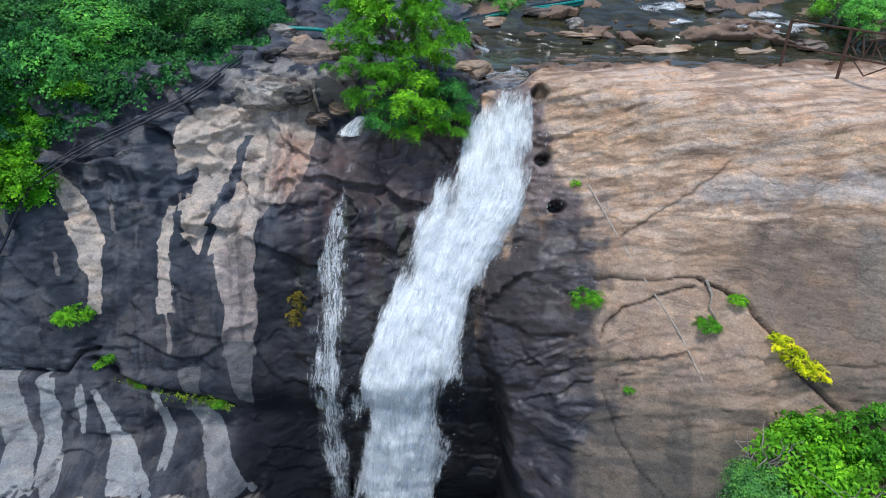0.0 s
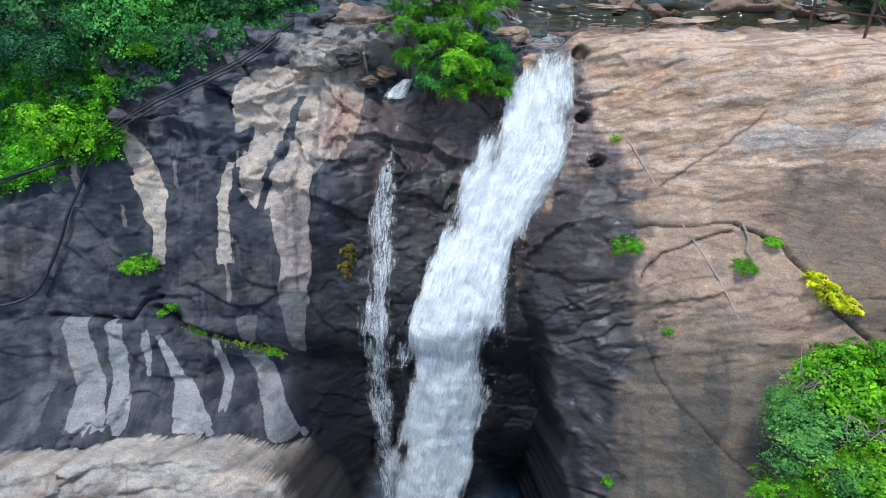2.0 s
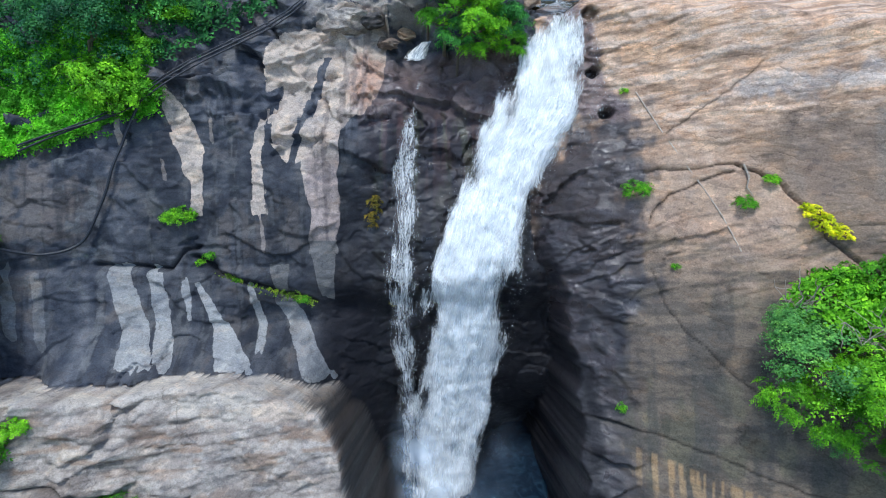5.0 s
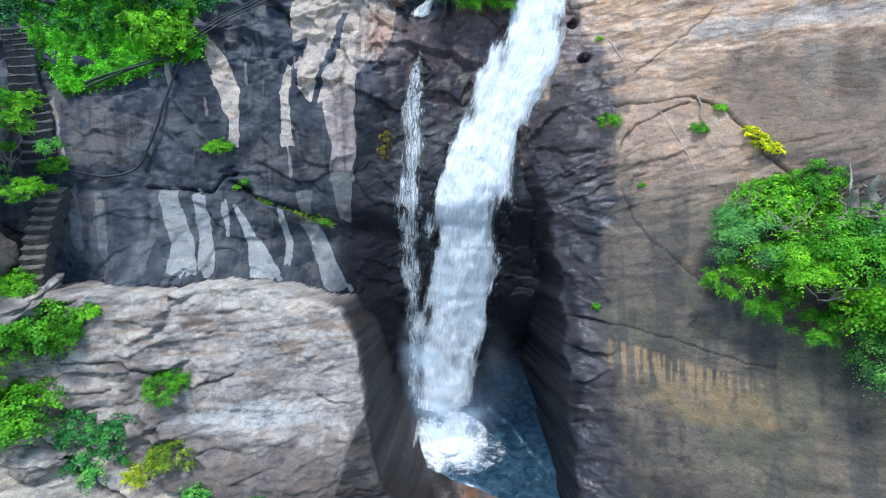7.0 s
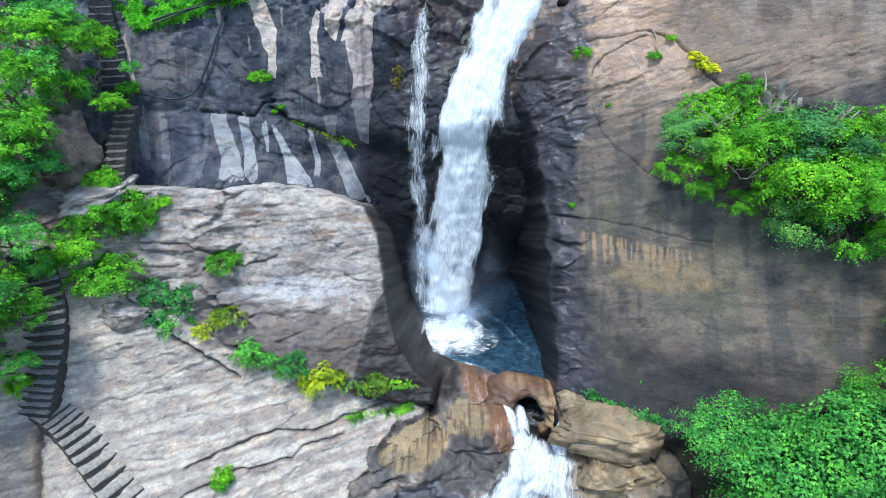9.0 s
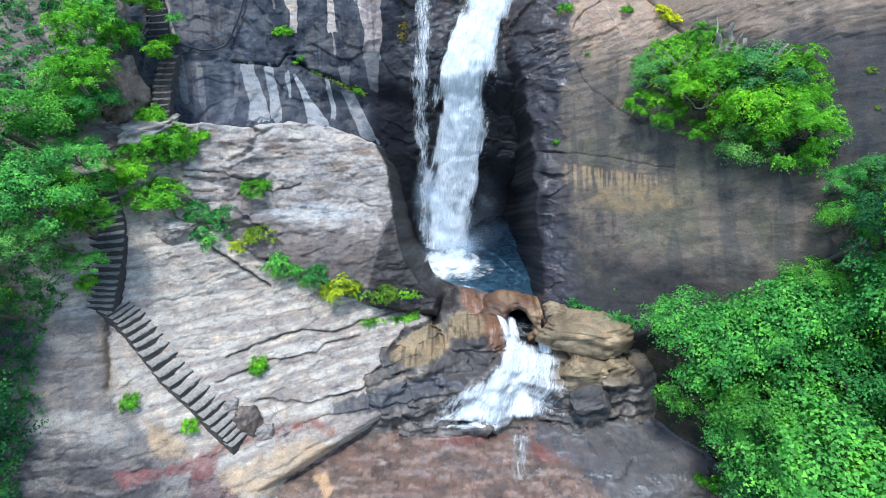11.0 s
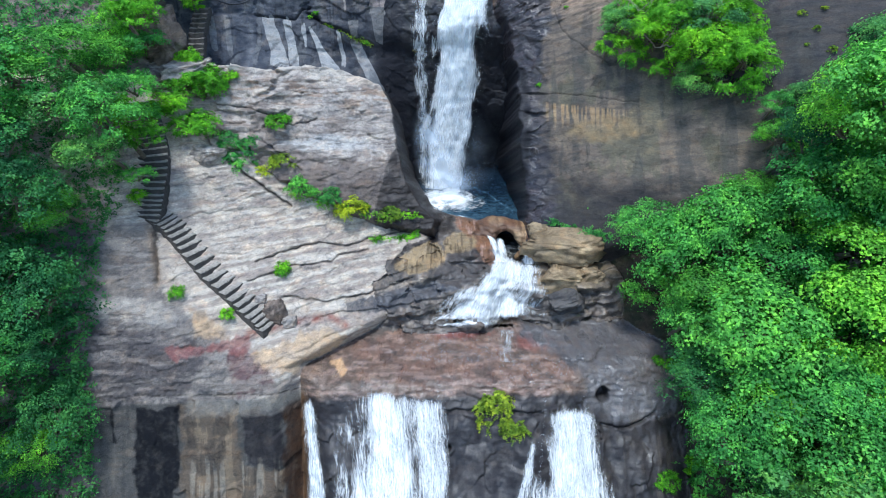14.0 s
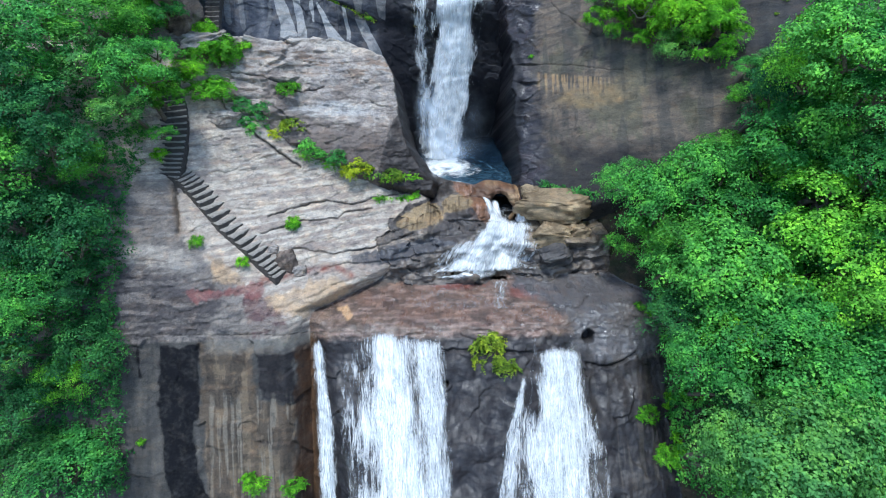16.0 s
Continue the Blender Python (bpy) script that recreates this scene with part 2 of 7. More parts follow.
def relief(u, v, which):
    """Beds, blocks and weathering on each block; returns the depth to add, and how far a spot lies in a joint."""
    fine = 0.022 * fbm(u / 0.3, v / 0.2, 4, 0.65)
    chip = facets(u, v + 0.12 * u, 0.55, 0.2, 0.05)
    d = np.zeros_like(u)
    upper = step(-1.8, 1.0, v)
    right = -strata(u, v, 0.62, 0.13, 0.015 + 0.03 * upper) - strata(u + 9, v, 0.17, 0.10, 0.03) * upper + 0.4 * fine + chip * (0.15 + 0.4 * upper) + 0.03 * fbm(u / 1.6, v / 0.9, 2)
    right = right + (facets(u + 0.2 * v, v, 1.3, 0.7, 0.16) + facets(u - 0.3 * v, v, 0.5, 0.3, 0.04)) * step(3.2, 1.9, u)
    right = right + facets(u, v - 0.3 * u, 0.8, 0.22, 0.07) * step(-4.5, -3.0, v) * step(-1.2, -2.2, v)
    sheer = step(0.1, -0.3, u - np.interp(v, [-12, -8, -6.2, -5, -4, -2.5], [1.7, 1.95, 2.0, 1.55, 1.0, 0.4])) * step(-2.5, -4.0, v)
    right = right * (1 - 0.85 * sheer)
    high = step(-0.6, 1.6, v)
    left = facets(u + 0.3 * v, v, 1.25, 0.8, 0.09 + 0.26 * high) + facets(u - 0.3 * v, v, 0.45, 0.34, 0.035 + 0.09 * high) + 0.6 * fine + 0.03 * fbm(u / 1.6, v / 1.6, 2)
    left = left - 0.22 * step(-2.75, -3.0, v) * step(-5.5, -7.0, u)
    broken = step(-7.4, -9.0, u)
    bould = facets(u, v - 0.15 * u, 1.1, 0.5, 0.05 + 0.22 * broken) + facets(u + 0.4 * v, v, 0.5, 0.3, 0.025) + facets(u, v, 0.2, 0.11, 0.018) + 0.05 * ridged(u / 1.4 + 3, v / 0.7, 3) - strata(u, v, 0.8, -0.12, 0.025 + 0.085 * broken) + fine + 0.05 * fbm(u / 1.2, v / 0.8, 3)
    bould = bould * (1 - 0.85 * step(-0.15, 0.05, u - np.interp(v, [-12, -11.2, -10.2, -8.8, -7, -5.8, -5], [-2.4, -3.1, -3.65, -3.98, -4.25, -4.85, -5.7])))
    low = step(-18.0, -18.4, v)
    slab = -strata(u, v, 0.75, 0.27, 0.12) * step(-9.5, -7.0, u) - strata(u, v, 0.42, 0.05, 0.03) + 0.6 * fine + facets(u, v - 0.2 * u, 0.9, 0.4, 0.05) + chip * 0.7 + facets(u, v - 0.25 * u, 0.3, 0.12, 0.03)
    slab = slab * (1 - 0.85 * low) + low * (facets(u, v, 1.7, 1.5, 0.10) + 0.10 * fbm(u / 0.7, v / 2.5, 3))
    bar = facets(u, v - 0.12 * u, 1.6, 0.55, 0.24) + facets(u, v, 0.3, 0.4, 0.035) - strata(u, v, 0.55, 0.12, 0.16) + fine
    led = -strata(u, v, 0.42, 0.03, 0.06) - strata(u + 5, v, 0.13, 0.02, 0.025) + chip + fine
    face = step(-18.6, -19.0, v)
    led = led * (1 - 0.75 * face) + face * (facets(u, v, 1.5, 1.1, 0.12) + 0.10 * fbm(u / 0.9, v / 1.6, 4))
    earth = 0.25 * fbm(u, v, 4)
    for k, part_relief in enumerate((left, bould, slab, bar, led, right, earth, earth)):
        d = np.where(which == k, part_relief, d)
    joint = np.zeros_like(u)
    wobble_u, wobble_v = u + 0.05 * fbm(u / 0.5, v / 0.5, 3), v + 0.05 * fbm(u / 0.5 + 7, v / 0.5, 3)
    for points, wide, deep in CRACKS:
        near = near_line(wobble_u, wobble_v, points)
        wide, deep = max(0.022, 0.55 * wide), 0.7 * deep
        cut = np.exp(-(near / wide) ** 2)
        d = d + deep * cut
        joint = np.maximum(joint, cut)
    # the great crack on the right undercuts the slab above it
    line = np.interp(u, [4.7, 5.4, 6.4, 7.1, 9], [-0.5, -0.9, -2.5, -3.3, -5.4])
    d = d + 0.07 * step(5.0, 6.2, u) * step(8.6, 7.4, u) * step(0.05, -0.05, v - line) * step(-1.6, -0.1, v - line)
    # potholes beside the fall, and in the lower ledge
    for hu, hv, hr, deep in ((2.2, 0.95, 0.17, 0.5), (1.85, 3.5, 0.22, 0.3), (1.95, 2.0, 0.2, 0.4), (3.72, -18.55, 0.3, 0.7), (-2.0, -20.2, 0.14, 0.3)):
        near = np.hypot(wobble_u - hu, (wobble_v - hv) * 1.1)
        d = d + deep * step(hr, hr * 0.6, near)
        joint = np.maximum(joint, step(hr * 1.1, hr * 0.7, near))
    return d, joint


def ground(u, v, fine=False):
    """Depth of the rock and the block it belongs to; with fine, also its weathering and its joints."""
    u, v = np.broadcast_arrays(np.asarray(u, float), np.asarray(v, float))
    parts = blocks(u, v)
    which = np.argmin(np.stack(parts), axis=0)
    d = parts[0]
    for p in parts[1:]:
        d = smin(d, p, 0.15)
    if not fine:
        return d, which
    more, joint = relief(u, v, which)
    return d + more, which, joint


# ---- materials -----------------------------------------------------------------------------------------------------------
def material(name, roughness=0.8, specular=0.3):
    m = bpy.data.materials.new(name)
    m.use_nodes = True
    tree = m.node_tree
    shader = tree.nodes["Principled BSDF"]
    shader.inputs["Roughness"].default_value = roughness
    shader.inputs["Specular IOR Level"].default_value = specular
    return m, tree, shader


def node(tree, kind, **values):
    n = tree.nodes.new(kind)
    for key, value in values.items():
        n.inputs[key.replace("_", " ")].default_value = value
    return n


def ramp(tree, fac, stops):
    n = tree.nodes.new("ShaderNodeValToRGB")
    while len(n.color_ramp.elements) < len(stops):
        n.color_ramp.elements.new(0.5)
    for e, (at, c) in zip(n.color_ramp.elements, stops):
        e.position, e.color = at, (*c, 1.0)
    tree.links.new(fac, n.inputs["Fac"])
    return n.outputs["Color"]


def mix(tree, a, b, fac, how="MIX"):
    n = tree.nodes.new("ShaderNodeMix")
    n.data_type, n.blend_type = "RGBA", how
    for socket, value in ((n.inputs[0], fac), (n.inputs[6], a), (n.inputs[7], b)):
        if isinstance(value, (int, float)):
            socket.default_value = value
        elif isinstance(value, tuple):
            socket.default_value = (*value, 1.0)
        else:
            tree.links.new(value, socket)
    return n.outputs[2]


def bump(tree, shader, height, strength, distance):
    n = node(tree, "ShaderNodeBump", Strength=strength, Distance=distance)
    tree.links.new(height, n.inputs["Height"])
    tree.links.new(n.outputs["Normal"], shader.inputs["Normal"])


def rock_material():
    m, t, s = material("rock", 0.85, 0.25)

    def named(name):
        n = t.nodes.new("ShaderNodeAttribute")
        n.attribute_name = name
        return n

    def noise(vector, scale, detail, rough, kind="FBM"):
        n = node(t, "ShaderNodeTexNoise", Scale=scale, Detail=detail, Roughness=rough)
        n.noise_type = kind
        t.links.new(vector, n.inputs["Vector"])
        return n.outputs["Fac"]

    place = t.nodes.new("ShaderNodeTexCoord").outputs["Object"]
    squeeze = node(t, "ShaderNodeMapping")
    squeeze.inputs["Scale"].default_value = (0.75, 1.0, 1.9)
    squeeze.inputs["Rotation"].default_value = (0.15, -0.14, 0.0)
    t.links.new(place, squeeze.inputs["Vector"])
    beds = squeeze.outputs["Vector"]
    coarse = noise(place, 0.9, 6.0, 0.6)
    streaks = noise(beds, 6.5, 12.0, 0.8)
    grain = noise(place, 26.0, 8.0, 0.75)

    def maths(how, a, b_, c_=0.0):
        n = node(t, "ShaderNodeMath")
        n.operation = how
        for socket, value in zip(n.inputs, (a, b_, c_)):
            if isinstance(value, float):
                socket.default_value = value
            else:
                t.links.new(value, socket)
        return n.outputs[0]

    # thin beds: each has its own tone and a small sharp ledge, with a painted shadow line
    xyz = t.nodes.new("ShaderNodeSeparateXYZ")
    t.links.new(place, xyz.inputs[0])
    height = maths("MULTIPLY_ADD", xyz.outputs["X"], -0.13, xyz.outputs["Z"])
    height = maths("MULTIPLY_ADD", noise(place, 0.8, 5.0, 0.55), 0.75, height)
    bedded = named("bedded").outputs["Fac"]
    tone, ledges = None, None
    for k, (thick, scale) in enumerate(((0.31, 1.3), (0.095, 2.9))):
        s_ = maths("DIVIDE", maths("MULTIPLY_ADD", noise(place, scale, 4.0, 0.6), 0.35 * thick, height), thick)
        f = maths("FRACT", s_, 0.0)
        odd = t.nodes.new("ShaderNodeTexWhiteNoise")
        odd.noise_dimensions = "1D"
        t.links.new(maths("FLOOR", s_, 0.0), odd.inputs["W"])
        here = maths("MULTIPLY", ramp(t, noise(beds, 1.1 + k, 4.0, 0.6), [(0.44, (0, 0, 0)), (0.56, (1, 1, 1))]), bedded)
        # second ramp paints ledge shadow at the bed's foot, a paler rim on top
        one = mix(t, ramp(t, odd.outputs["Value"], [(0.0, (0.80, 0.79, 0.79)), (1.0, (1.17, 1.17, 1.16))]), ramp(t, f, [(0.0, (0.45, 0.43, 0.42)), (0.16, (1, 1, 1)), (0.9, (1, 1, 1)), (1.0, (1.22, 1.21, 1.2))]), 1.0, "MULTIPLY")
        one = mix(t, (1.0, 1.0, 1.0), one, here)
        tone = one if tone is None else mix(t, tone, one, 1.0, "MULTIPLY")
        ledge = maths("MULTIPLY", maths("MULTIPLY", f, here), thick)
        ledges = ledge if ledges is None else maths("ADD", ledges, ledge)
    drip = node(t, "ShaderNodeMapping")
    drip.inputs["Scale"].default_value = (2.2, 1.0, 0.45)
    drip.inputs["Rotation"].default_value = (0.5, 0.12, 0.0)
    t.links.new(place, drip.inputs["Vector"])
    lichen = noise(place, 2.3, 10.0, 0.62)
    rust = noise(beds, 1.7, 9.0, 0.64)
    # stains keep a crisp, ragged edge
    edge = node(t, "ShaderNodeMath")
    edge.operation = "MULTIPLY_ADD"
    edge.inputs[1].default_value = 0.55
    t.links.new(noise(drip.outputs["Vector"], 4.0, 9.0, 0.7), edge.inputs[0])
    t.links.new(named("edge").outputs["Fac"], edge.inputs[2])
    sharp = node(t, "ShaderNodeMapRange", From_Min=0.74, From_Max=0.81)
    t.links.new(edge.outputs[0], sharp.inputs["Value"])
    c = mix(t, named("tint").outputs["Color"], named("stain").outputs["Color"], sharp.outputs["Result"])
    c = mix(t, c, ramp(t, lichen, [(0.38, (0.68, 0.70, 0.74)), (0.41, (0.93, 0.93, 0.95)), (0.57, (1.0, 1.0, 1.0)), (0.6, (1.16, 1.13, 1.09)), (0.68, (1.25, 1.22, 1.16))]), 0.9, "MULTIPLY")
    c = mix(t, c, ramp(t, rust, [(0.36, (0.82, 0.86, 0.92)), (0.41, (1, 1, 1)), (0.55, (1, 1, 1)), (0.575, (1.06, 1.0, 0.95)), (0.7, (1.1, 1.01, 0.93))]), 0.9, "MULTIPLY")
    c = mix(t, c, ramp(t, coarse, [(0.3, (0.9, 0.9, 0.92)), (0.5, (1, 1, 1)), (0.7, (1.1, 1.09, 1.07))]), 1.0, "MULTIPLY")
    c = mix(t, c, ramp(t, streaks, [(0.34, (0.58, 0.57, 0.57)), (0.44, (0.96, 0.96, 0.96)), (0.57, (1.05, 1.05, 1.04)), (0.67, (1.5, 1.49, 1.47))]), 0.9, "MULTIPLY")
    c = mix(t, c, ramp(t, grain, [(0.36, (0.68, 0.68, 0.68)), (0.5, (1, 1, 1)), (0.64, (1.28, 1.28, 1.27))]), 0.8, "MULTIPLY")
    c = mix(t, c, tone, 1.0, "MULTIPLY")
    t.links.new(c, s.inputs["Base Color"])
    rough = node(t, "ShaderNodeMapRange")
    rough.inputs["To Min"].default_value, rough.inputs["To Max"].default_value = 0.85, 0.18
    t.links.new(named("wet").outputs["Fac"], rough.inputs["Value"])
    t.links.new(rough.outputs["Result"], s.inputs["Roughness"])
    shine = node(t, "ShaderNodeMapRange")
    shine.inputs["To Min"].default_value, shine.inputs["To Max"].default_value = 0.2, 0.65
    t.links.new(named("wet").outputs["Fac"], shine.inputs["Value"])
    t.links.new(shine.outputs["Result"], s.inputs["Specular IOR Level"])
    # hairline cracks, broken off here and there
    crack_in = node(t, "ShaderNodeVectorMath")
    crack_in.operation = "MULTIPLY_ADD"
    crack_in.inputs[1].default_value = (0.7, 0.7, 0.7)
    drift = node(t, "ShaderNodeTexNoise", Scale=1.7, Detail=6.0, Roughness=0.6)
    t.links.new(place, drift.inputs["Vector"])
    t.links.new(drift.outputs["Color"], crack_in.inputs[0])
    t.links.new(beds, crack_in.inputs[2])
    lines = None
    for scale, wide in ((0.8, 0.014), (2.1, 0.018)):
        web = node(t, "ShaderNodeTexVoronoi", Scale=scale)
        web.feature = "DISTANCE_TO_EDGE"
        t.links.new(crack_in.outputs[0], web.inputs["Vector"])
        some = ramp(t, noise(place, 0.9 * scale, 3.0, 0.5), [(0.54, (0, 0, 0)), (0.62, (1, 1, 1))])
        one = mix(t, (1.0, 1.0, 1.0), ramp(t, web.outputs["Distance"], [(0.0, (0.30, 0.29, 0.28)), (wide, (0.85, 0.85, 0.85)), (2.2 * wide, (1, 1, 1))]), some)
        lines = one if lines is None else mix(t, lines, one, 1.0, "MULTIPLY")
    c = mix(t, c, lines, 0.55, "MULTIPLY")
    t.links.new(c, s.inputs["Base Color"])
    # chipped faces at two sizes, bent by the noise
    bent = t.nodes.new("ShaderNodeVectorMath")
    bent.operation = "MULTIPLY_ADD"
    wander = node(t, "ShaderNodeTexNoise", Scale=2.2, Detail=4.0)
    t.links.new(place, wander.inputs["Vector"])
    t.links.new(wander.outputs["Color"], bent.inputs[0])
    bent.inputs[1].default_value = (0.5, 0.5, 0.5)
    t.links.new(beds, bent.inputs[2])
    chips = None
    for scale, share in ((2.6, 1.0), (8.0, 0.35)):
        cell = node(t, "ShaderNodeTexVoronoi", Scale=scale, Randomness=1.0)
        t.links.new(bent.outputs[0], cell.inputs["Vector"])
        one = maths("MULTIPLY", cell.outputs["Distance"], share)
        chips = one if chips is None else maths("ADD", chips, one)
    last = None
    for height, strength, distance in ((grain, 0.6, 0.012), (streaks, 0.75, 0.022), (chips, 0.3, 0.04), (ledges, 0.3, 0.3)):
        n = node(t, "ShaderNodeBump", Strength=strength, Distance=distance)
        t.links.new(height, n.inputs["Height"])
        if last is not None:
            t.links.new(last, n.inputs["Normal"])
        last = n.outputs["Normal"]
    t.links.new(last, s.inputs["Normal"])
    return m


def leaf_material(name, dark, light, gloss=0.15):
    m, t, s = material(name, 0.5, gloss)
    geo = t.nodes.new("ShaderNodeNewGeometry")
    c = ramp(t, geo.outputs["Random Per Island"], [(0.0, tuple(0.7 * a + 0.3 * b for a, b in zip(dark, light))), (0.5, tuple(0.4 * a + 0.6 * b for a, b in zip(dark, light))), (0.85, light), (1.0, tuple(1.2 * a for a in light))])
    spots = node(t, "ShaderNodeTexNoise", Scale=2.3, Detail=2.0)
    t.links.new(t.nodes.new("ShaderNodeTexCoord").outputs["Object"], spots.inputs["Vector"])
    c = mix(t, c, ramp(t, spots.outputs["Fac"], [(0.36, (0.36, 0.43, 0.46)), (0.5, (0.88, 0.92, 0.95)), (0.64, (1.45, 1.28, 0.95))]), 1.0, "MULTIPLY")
    each = t.nodes.new("ShaderNodeObjectInfo")
    c = mix(t, c, ramp(t, each.outputs["Random"], [(0.0, (0.64, 0.72, 0.80)), (0.4, (0.9, 0.95, 0.9)), (0.7, (1.15, 1.08, 0.85)), (1.0, (1.5, 1.3, 1.0))]), 1.0, "MULTIPLY")
    t.links.new(c, s.inputs["Base Color"])
    glow = t.nodes.new("ShaderNodeBsdfTranslucent")
    t.links.new(c, glow.inputs["Color"])
    blend = node(t, "ShaderNodeMixShader", Fac=0.24)
    t.links.new(s.outputs[0], blend.inputs[1])
    t.links.new(glow.outputs[0], blend.inputs[2])
    t.links.new(blend.outputs[0], t.nodes["Material Output"].inputs["Surface"])
    return m


def plain(name, colour, roughness=0.7, scale=20.0, metal=0.0):
    m, t, s = material(name, roughness)
    s.inputs["Metallic"].default_value = metal
    n = node(t, "ShaderNodeTexNoise", Scale=scale, Detail=5.0)
    t.links.new(t.nodes.new("ShaderNodeTexCoord").outputs["Object"], n.inputs["Vector"])
    t.links.new(mix(t, colour, ramp(t, n.outputs["Fac"], [(0.3, (0.65, 0.65, 0.65)), (0.7, (1.25, 1.25, 1.25))]), 1.0, "MULTIPLY"), s.inputs["Base Color"])
    bump(t, s, n.outputs["Fac"], 0.4, 0.02)
    return m


def falling_material():
    """White water: threads, clots and drops of foam, with gaps that let the rock through. UV runs across and down the fall."""
    m, t, s = material("white_water", 0.6, 0.25)
    uv = t.nodes.new("ShaderNodeUVMap").outputs["UV"]
    total, shade = None, None
    for scale, detail, share, bend in (((15.0, 3.6, 1.0), 8.0, 0.50, 0.9), ((3.4, 1.1, 1.0), 4.0, 0.34, 1.2), ((48.0, 24.0, 1.0), 2.0, 0.24, 0.3)):
        stretch = node(t, "ShaderNodeMapping")
        stretch.inputs["Scale"].default_value = scale
        t.links.new(uv, stretch.inputs["Vector"])
        n = node(t, "ShaderNodeTexNoise", Scale=1.0, Detail=detail, Roughness=0.65, Distortion=bend)
        t.links.new(stretch.outputs["Vector"], n.inputs["Vector"])
        add = node(t, "ShaderNodeMath")
        add.operation = "MULTIPLY_ADD"
        add.inputs[1].default_value = share
        add.inputs[2].default_value = 0.0
        t.links.new(n.outputs["Fac"], add.inputs[0])
        if total is not None:
            t.links.new(total, add.inputs[2])
        total = add.outputs[0]
    body = t.nodes.new("ShaderNodeAttribute")
    body.attribute_name = "body"
    thick = node(t, "ShaderNodeMath")
    thick.operation = "ADD"
    t.links.new(total, thick.inputs[0])
    t.links.new(body.outputs["Fac"], thick.inputs[1])
    alpha = node(t, "ShaderNodeMapRange", From_Min=0.66, From_Max=0.90)
    t.links.new(thick.outputs[0], alpha.inputs["Value"])
    t.links.new(alpha.outputs["Result"], s.inputs["Alpha"])
    t.links.new(ramp(t, total, [(0.41, (0.30, 0.43, 0.56)), (0.475, (0.80, 0.87, 0.92)), (0.54, (0.94, 0.955, 0.965))]), s.inputs["Base Color"])
    bump(t, s, total, 0.6, 0.09)
    return m


def pool_material():
    """Blue plunge pool; the foam attribute clouds it with air and breaks into white lace."""
    m, t, s = material("pool_water", 0.2, 0.25)
    place = t.nodes.new("ShaderNodeTexCoord").outputs["Object"]
    n = node(t, "ShaderNodeTexNoise", Scale=2.2, Detail=8.0, Roughness=0.62, Distortion=1.6)
    t.links.new(place, n.inputs["Vector"])
    air = t.nodes.new("ShaderNodeAttribute")
    air.attribute_name = "foam"
    both = node(t, "ShaderNodeMath")
    both.operation = "MULTIPLY_ADD"
    both.inputs[1].default_value = 0.9
    t.links.new(n.outputs["Fac"], both.inputs[0])
    t.links.new(air.outputs["Fac"], both.inputs[2])
    c = ramp(t, both.outputs[0], [(0.36, (0.006, 0.013, 0.026)), (0.58, (0.016, 0.036, 0.060)), (0.78, (0.040, 0.080, 0.115)), (0.92, (0.16, 0.24, 0.30)), (1.0, (0.70, 0.76, 0.80))])
    t.links.new(c, s.inputs["Base Color"])
    bump(t, s, n.outputs["Fac"], 0.5, 0.08)
    return m


def water_material(name, colour, scale, rough=0.08):
    m, t, s = material(name, rough, 0.3)
    place = t.nodes.new("ShaderNodeTexCoord").outputs["Object"]
    n = node(t, "ShaderNodeTexNoise", Scale=scale, Detail=6.0, Distortion=1.2)
    t.links.new(place, n.inputs["Vector"])
    t.links.new(ramp(t, n.outputs["Fac"], [(0.35, tuple(0.55 * c for c in colour)), (0.7, tuple(1.5 * c for c in colour))]), s.inputs["Base Color"])
    bump(t, s, n.outputs["Fac"], 0.4, 0.1)
    return m


ROCK = rock_material()
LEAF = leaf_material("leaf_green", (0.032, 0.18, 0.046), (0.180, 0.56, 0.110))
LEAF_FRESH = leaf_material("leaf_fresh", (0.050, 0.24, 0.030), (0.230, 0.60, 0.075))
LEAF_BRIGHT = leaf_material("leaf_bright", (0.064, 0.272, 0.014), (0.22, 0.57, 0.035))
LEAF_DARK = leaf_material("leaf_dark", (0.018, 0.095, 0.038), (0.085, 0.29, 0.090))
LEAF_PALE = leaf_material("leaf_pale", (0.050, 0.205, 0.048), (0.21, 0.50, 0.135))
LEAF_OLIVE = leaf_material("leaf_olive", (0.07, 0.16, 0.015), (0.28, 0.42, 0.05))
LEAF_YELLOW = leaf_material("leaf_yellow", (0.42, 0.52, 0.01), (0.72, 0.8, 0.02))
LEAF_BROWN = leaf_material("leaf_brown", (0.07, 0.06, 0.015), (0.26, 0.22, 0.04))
BARK = plain("bark", (0.16, 0.13, 0.10), 0.9, 25)
FALLING = falling_material()
POOL = pool_material()
RIVER = water_material("river_water", (0.042, 0.040, 0.022), 1.3, 0.07)


# ---- mesh helpers --------------------------------------------------------------------------------------------------------
def mesh_of(name, verts, faces, mat, smooth=True):
    me = bpy.data.meshes.new(name)
    verts, faces = np.asarray(verts, np.float32), np.asarray(faces, np.int32)
    n, k = faces.shape
    me.vertices.add(len(verts))
    me.vertices.foreach_set("co", verts.ravel())
    me.loops.add(n * k)
    me.loops.foreach_set("vertex_index", faces.ravel())
    me.polygons.add(n)
    me.polygons.foreach_set("loop_start", np.arange(0, n * k, k, dtype=np.int32))
    me.update(calc_edges=True)
    me.polygons.foreach_set("use_smooth", np.full(n, smooth))
    me.materials.append(mat)
    return me


def grid_faces(rows, cols):
    i = np.arange(rows * cols).reshape(rows, cols)
    return np.stack([i[:-1, :-1], i[:-1, 1:], i[1:, 1:], i[1:, :-1]], -1).reshape(-1, 4)


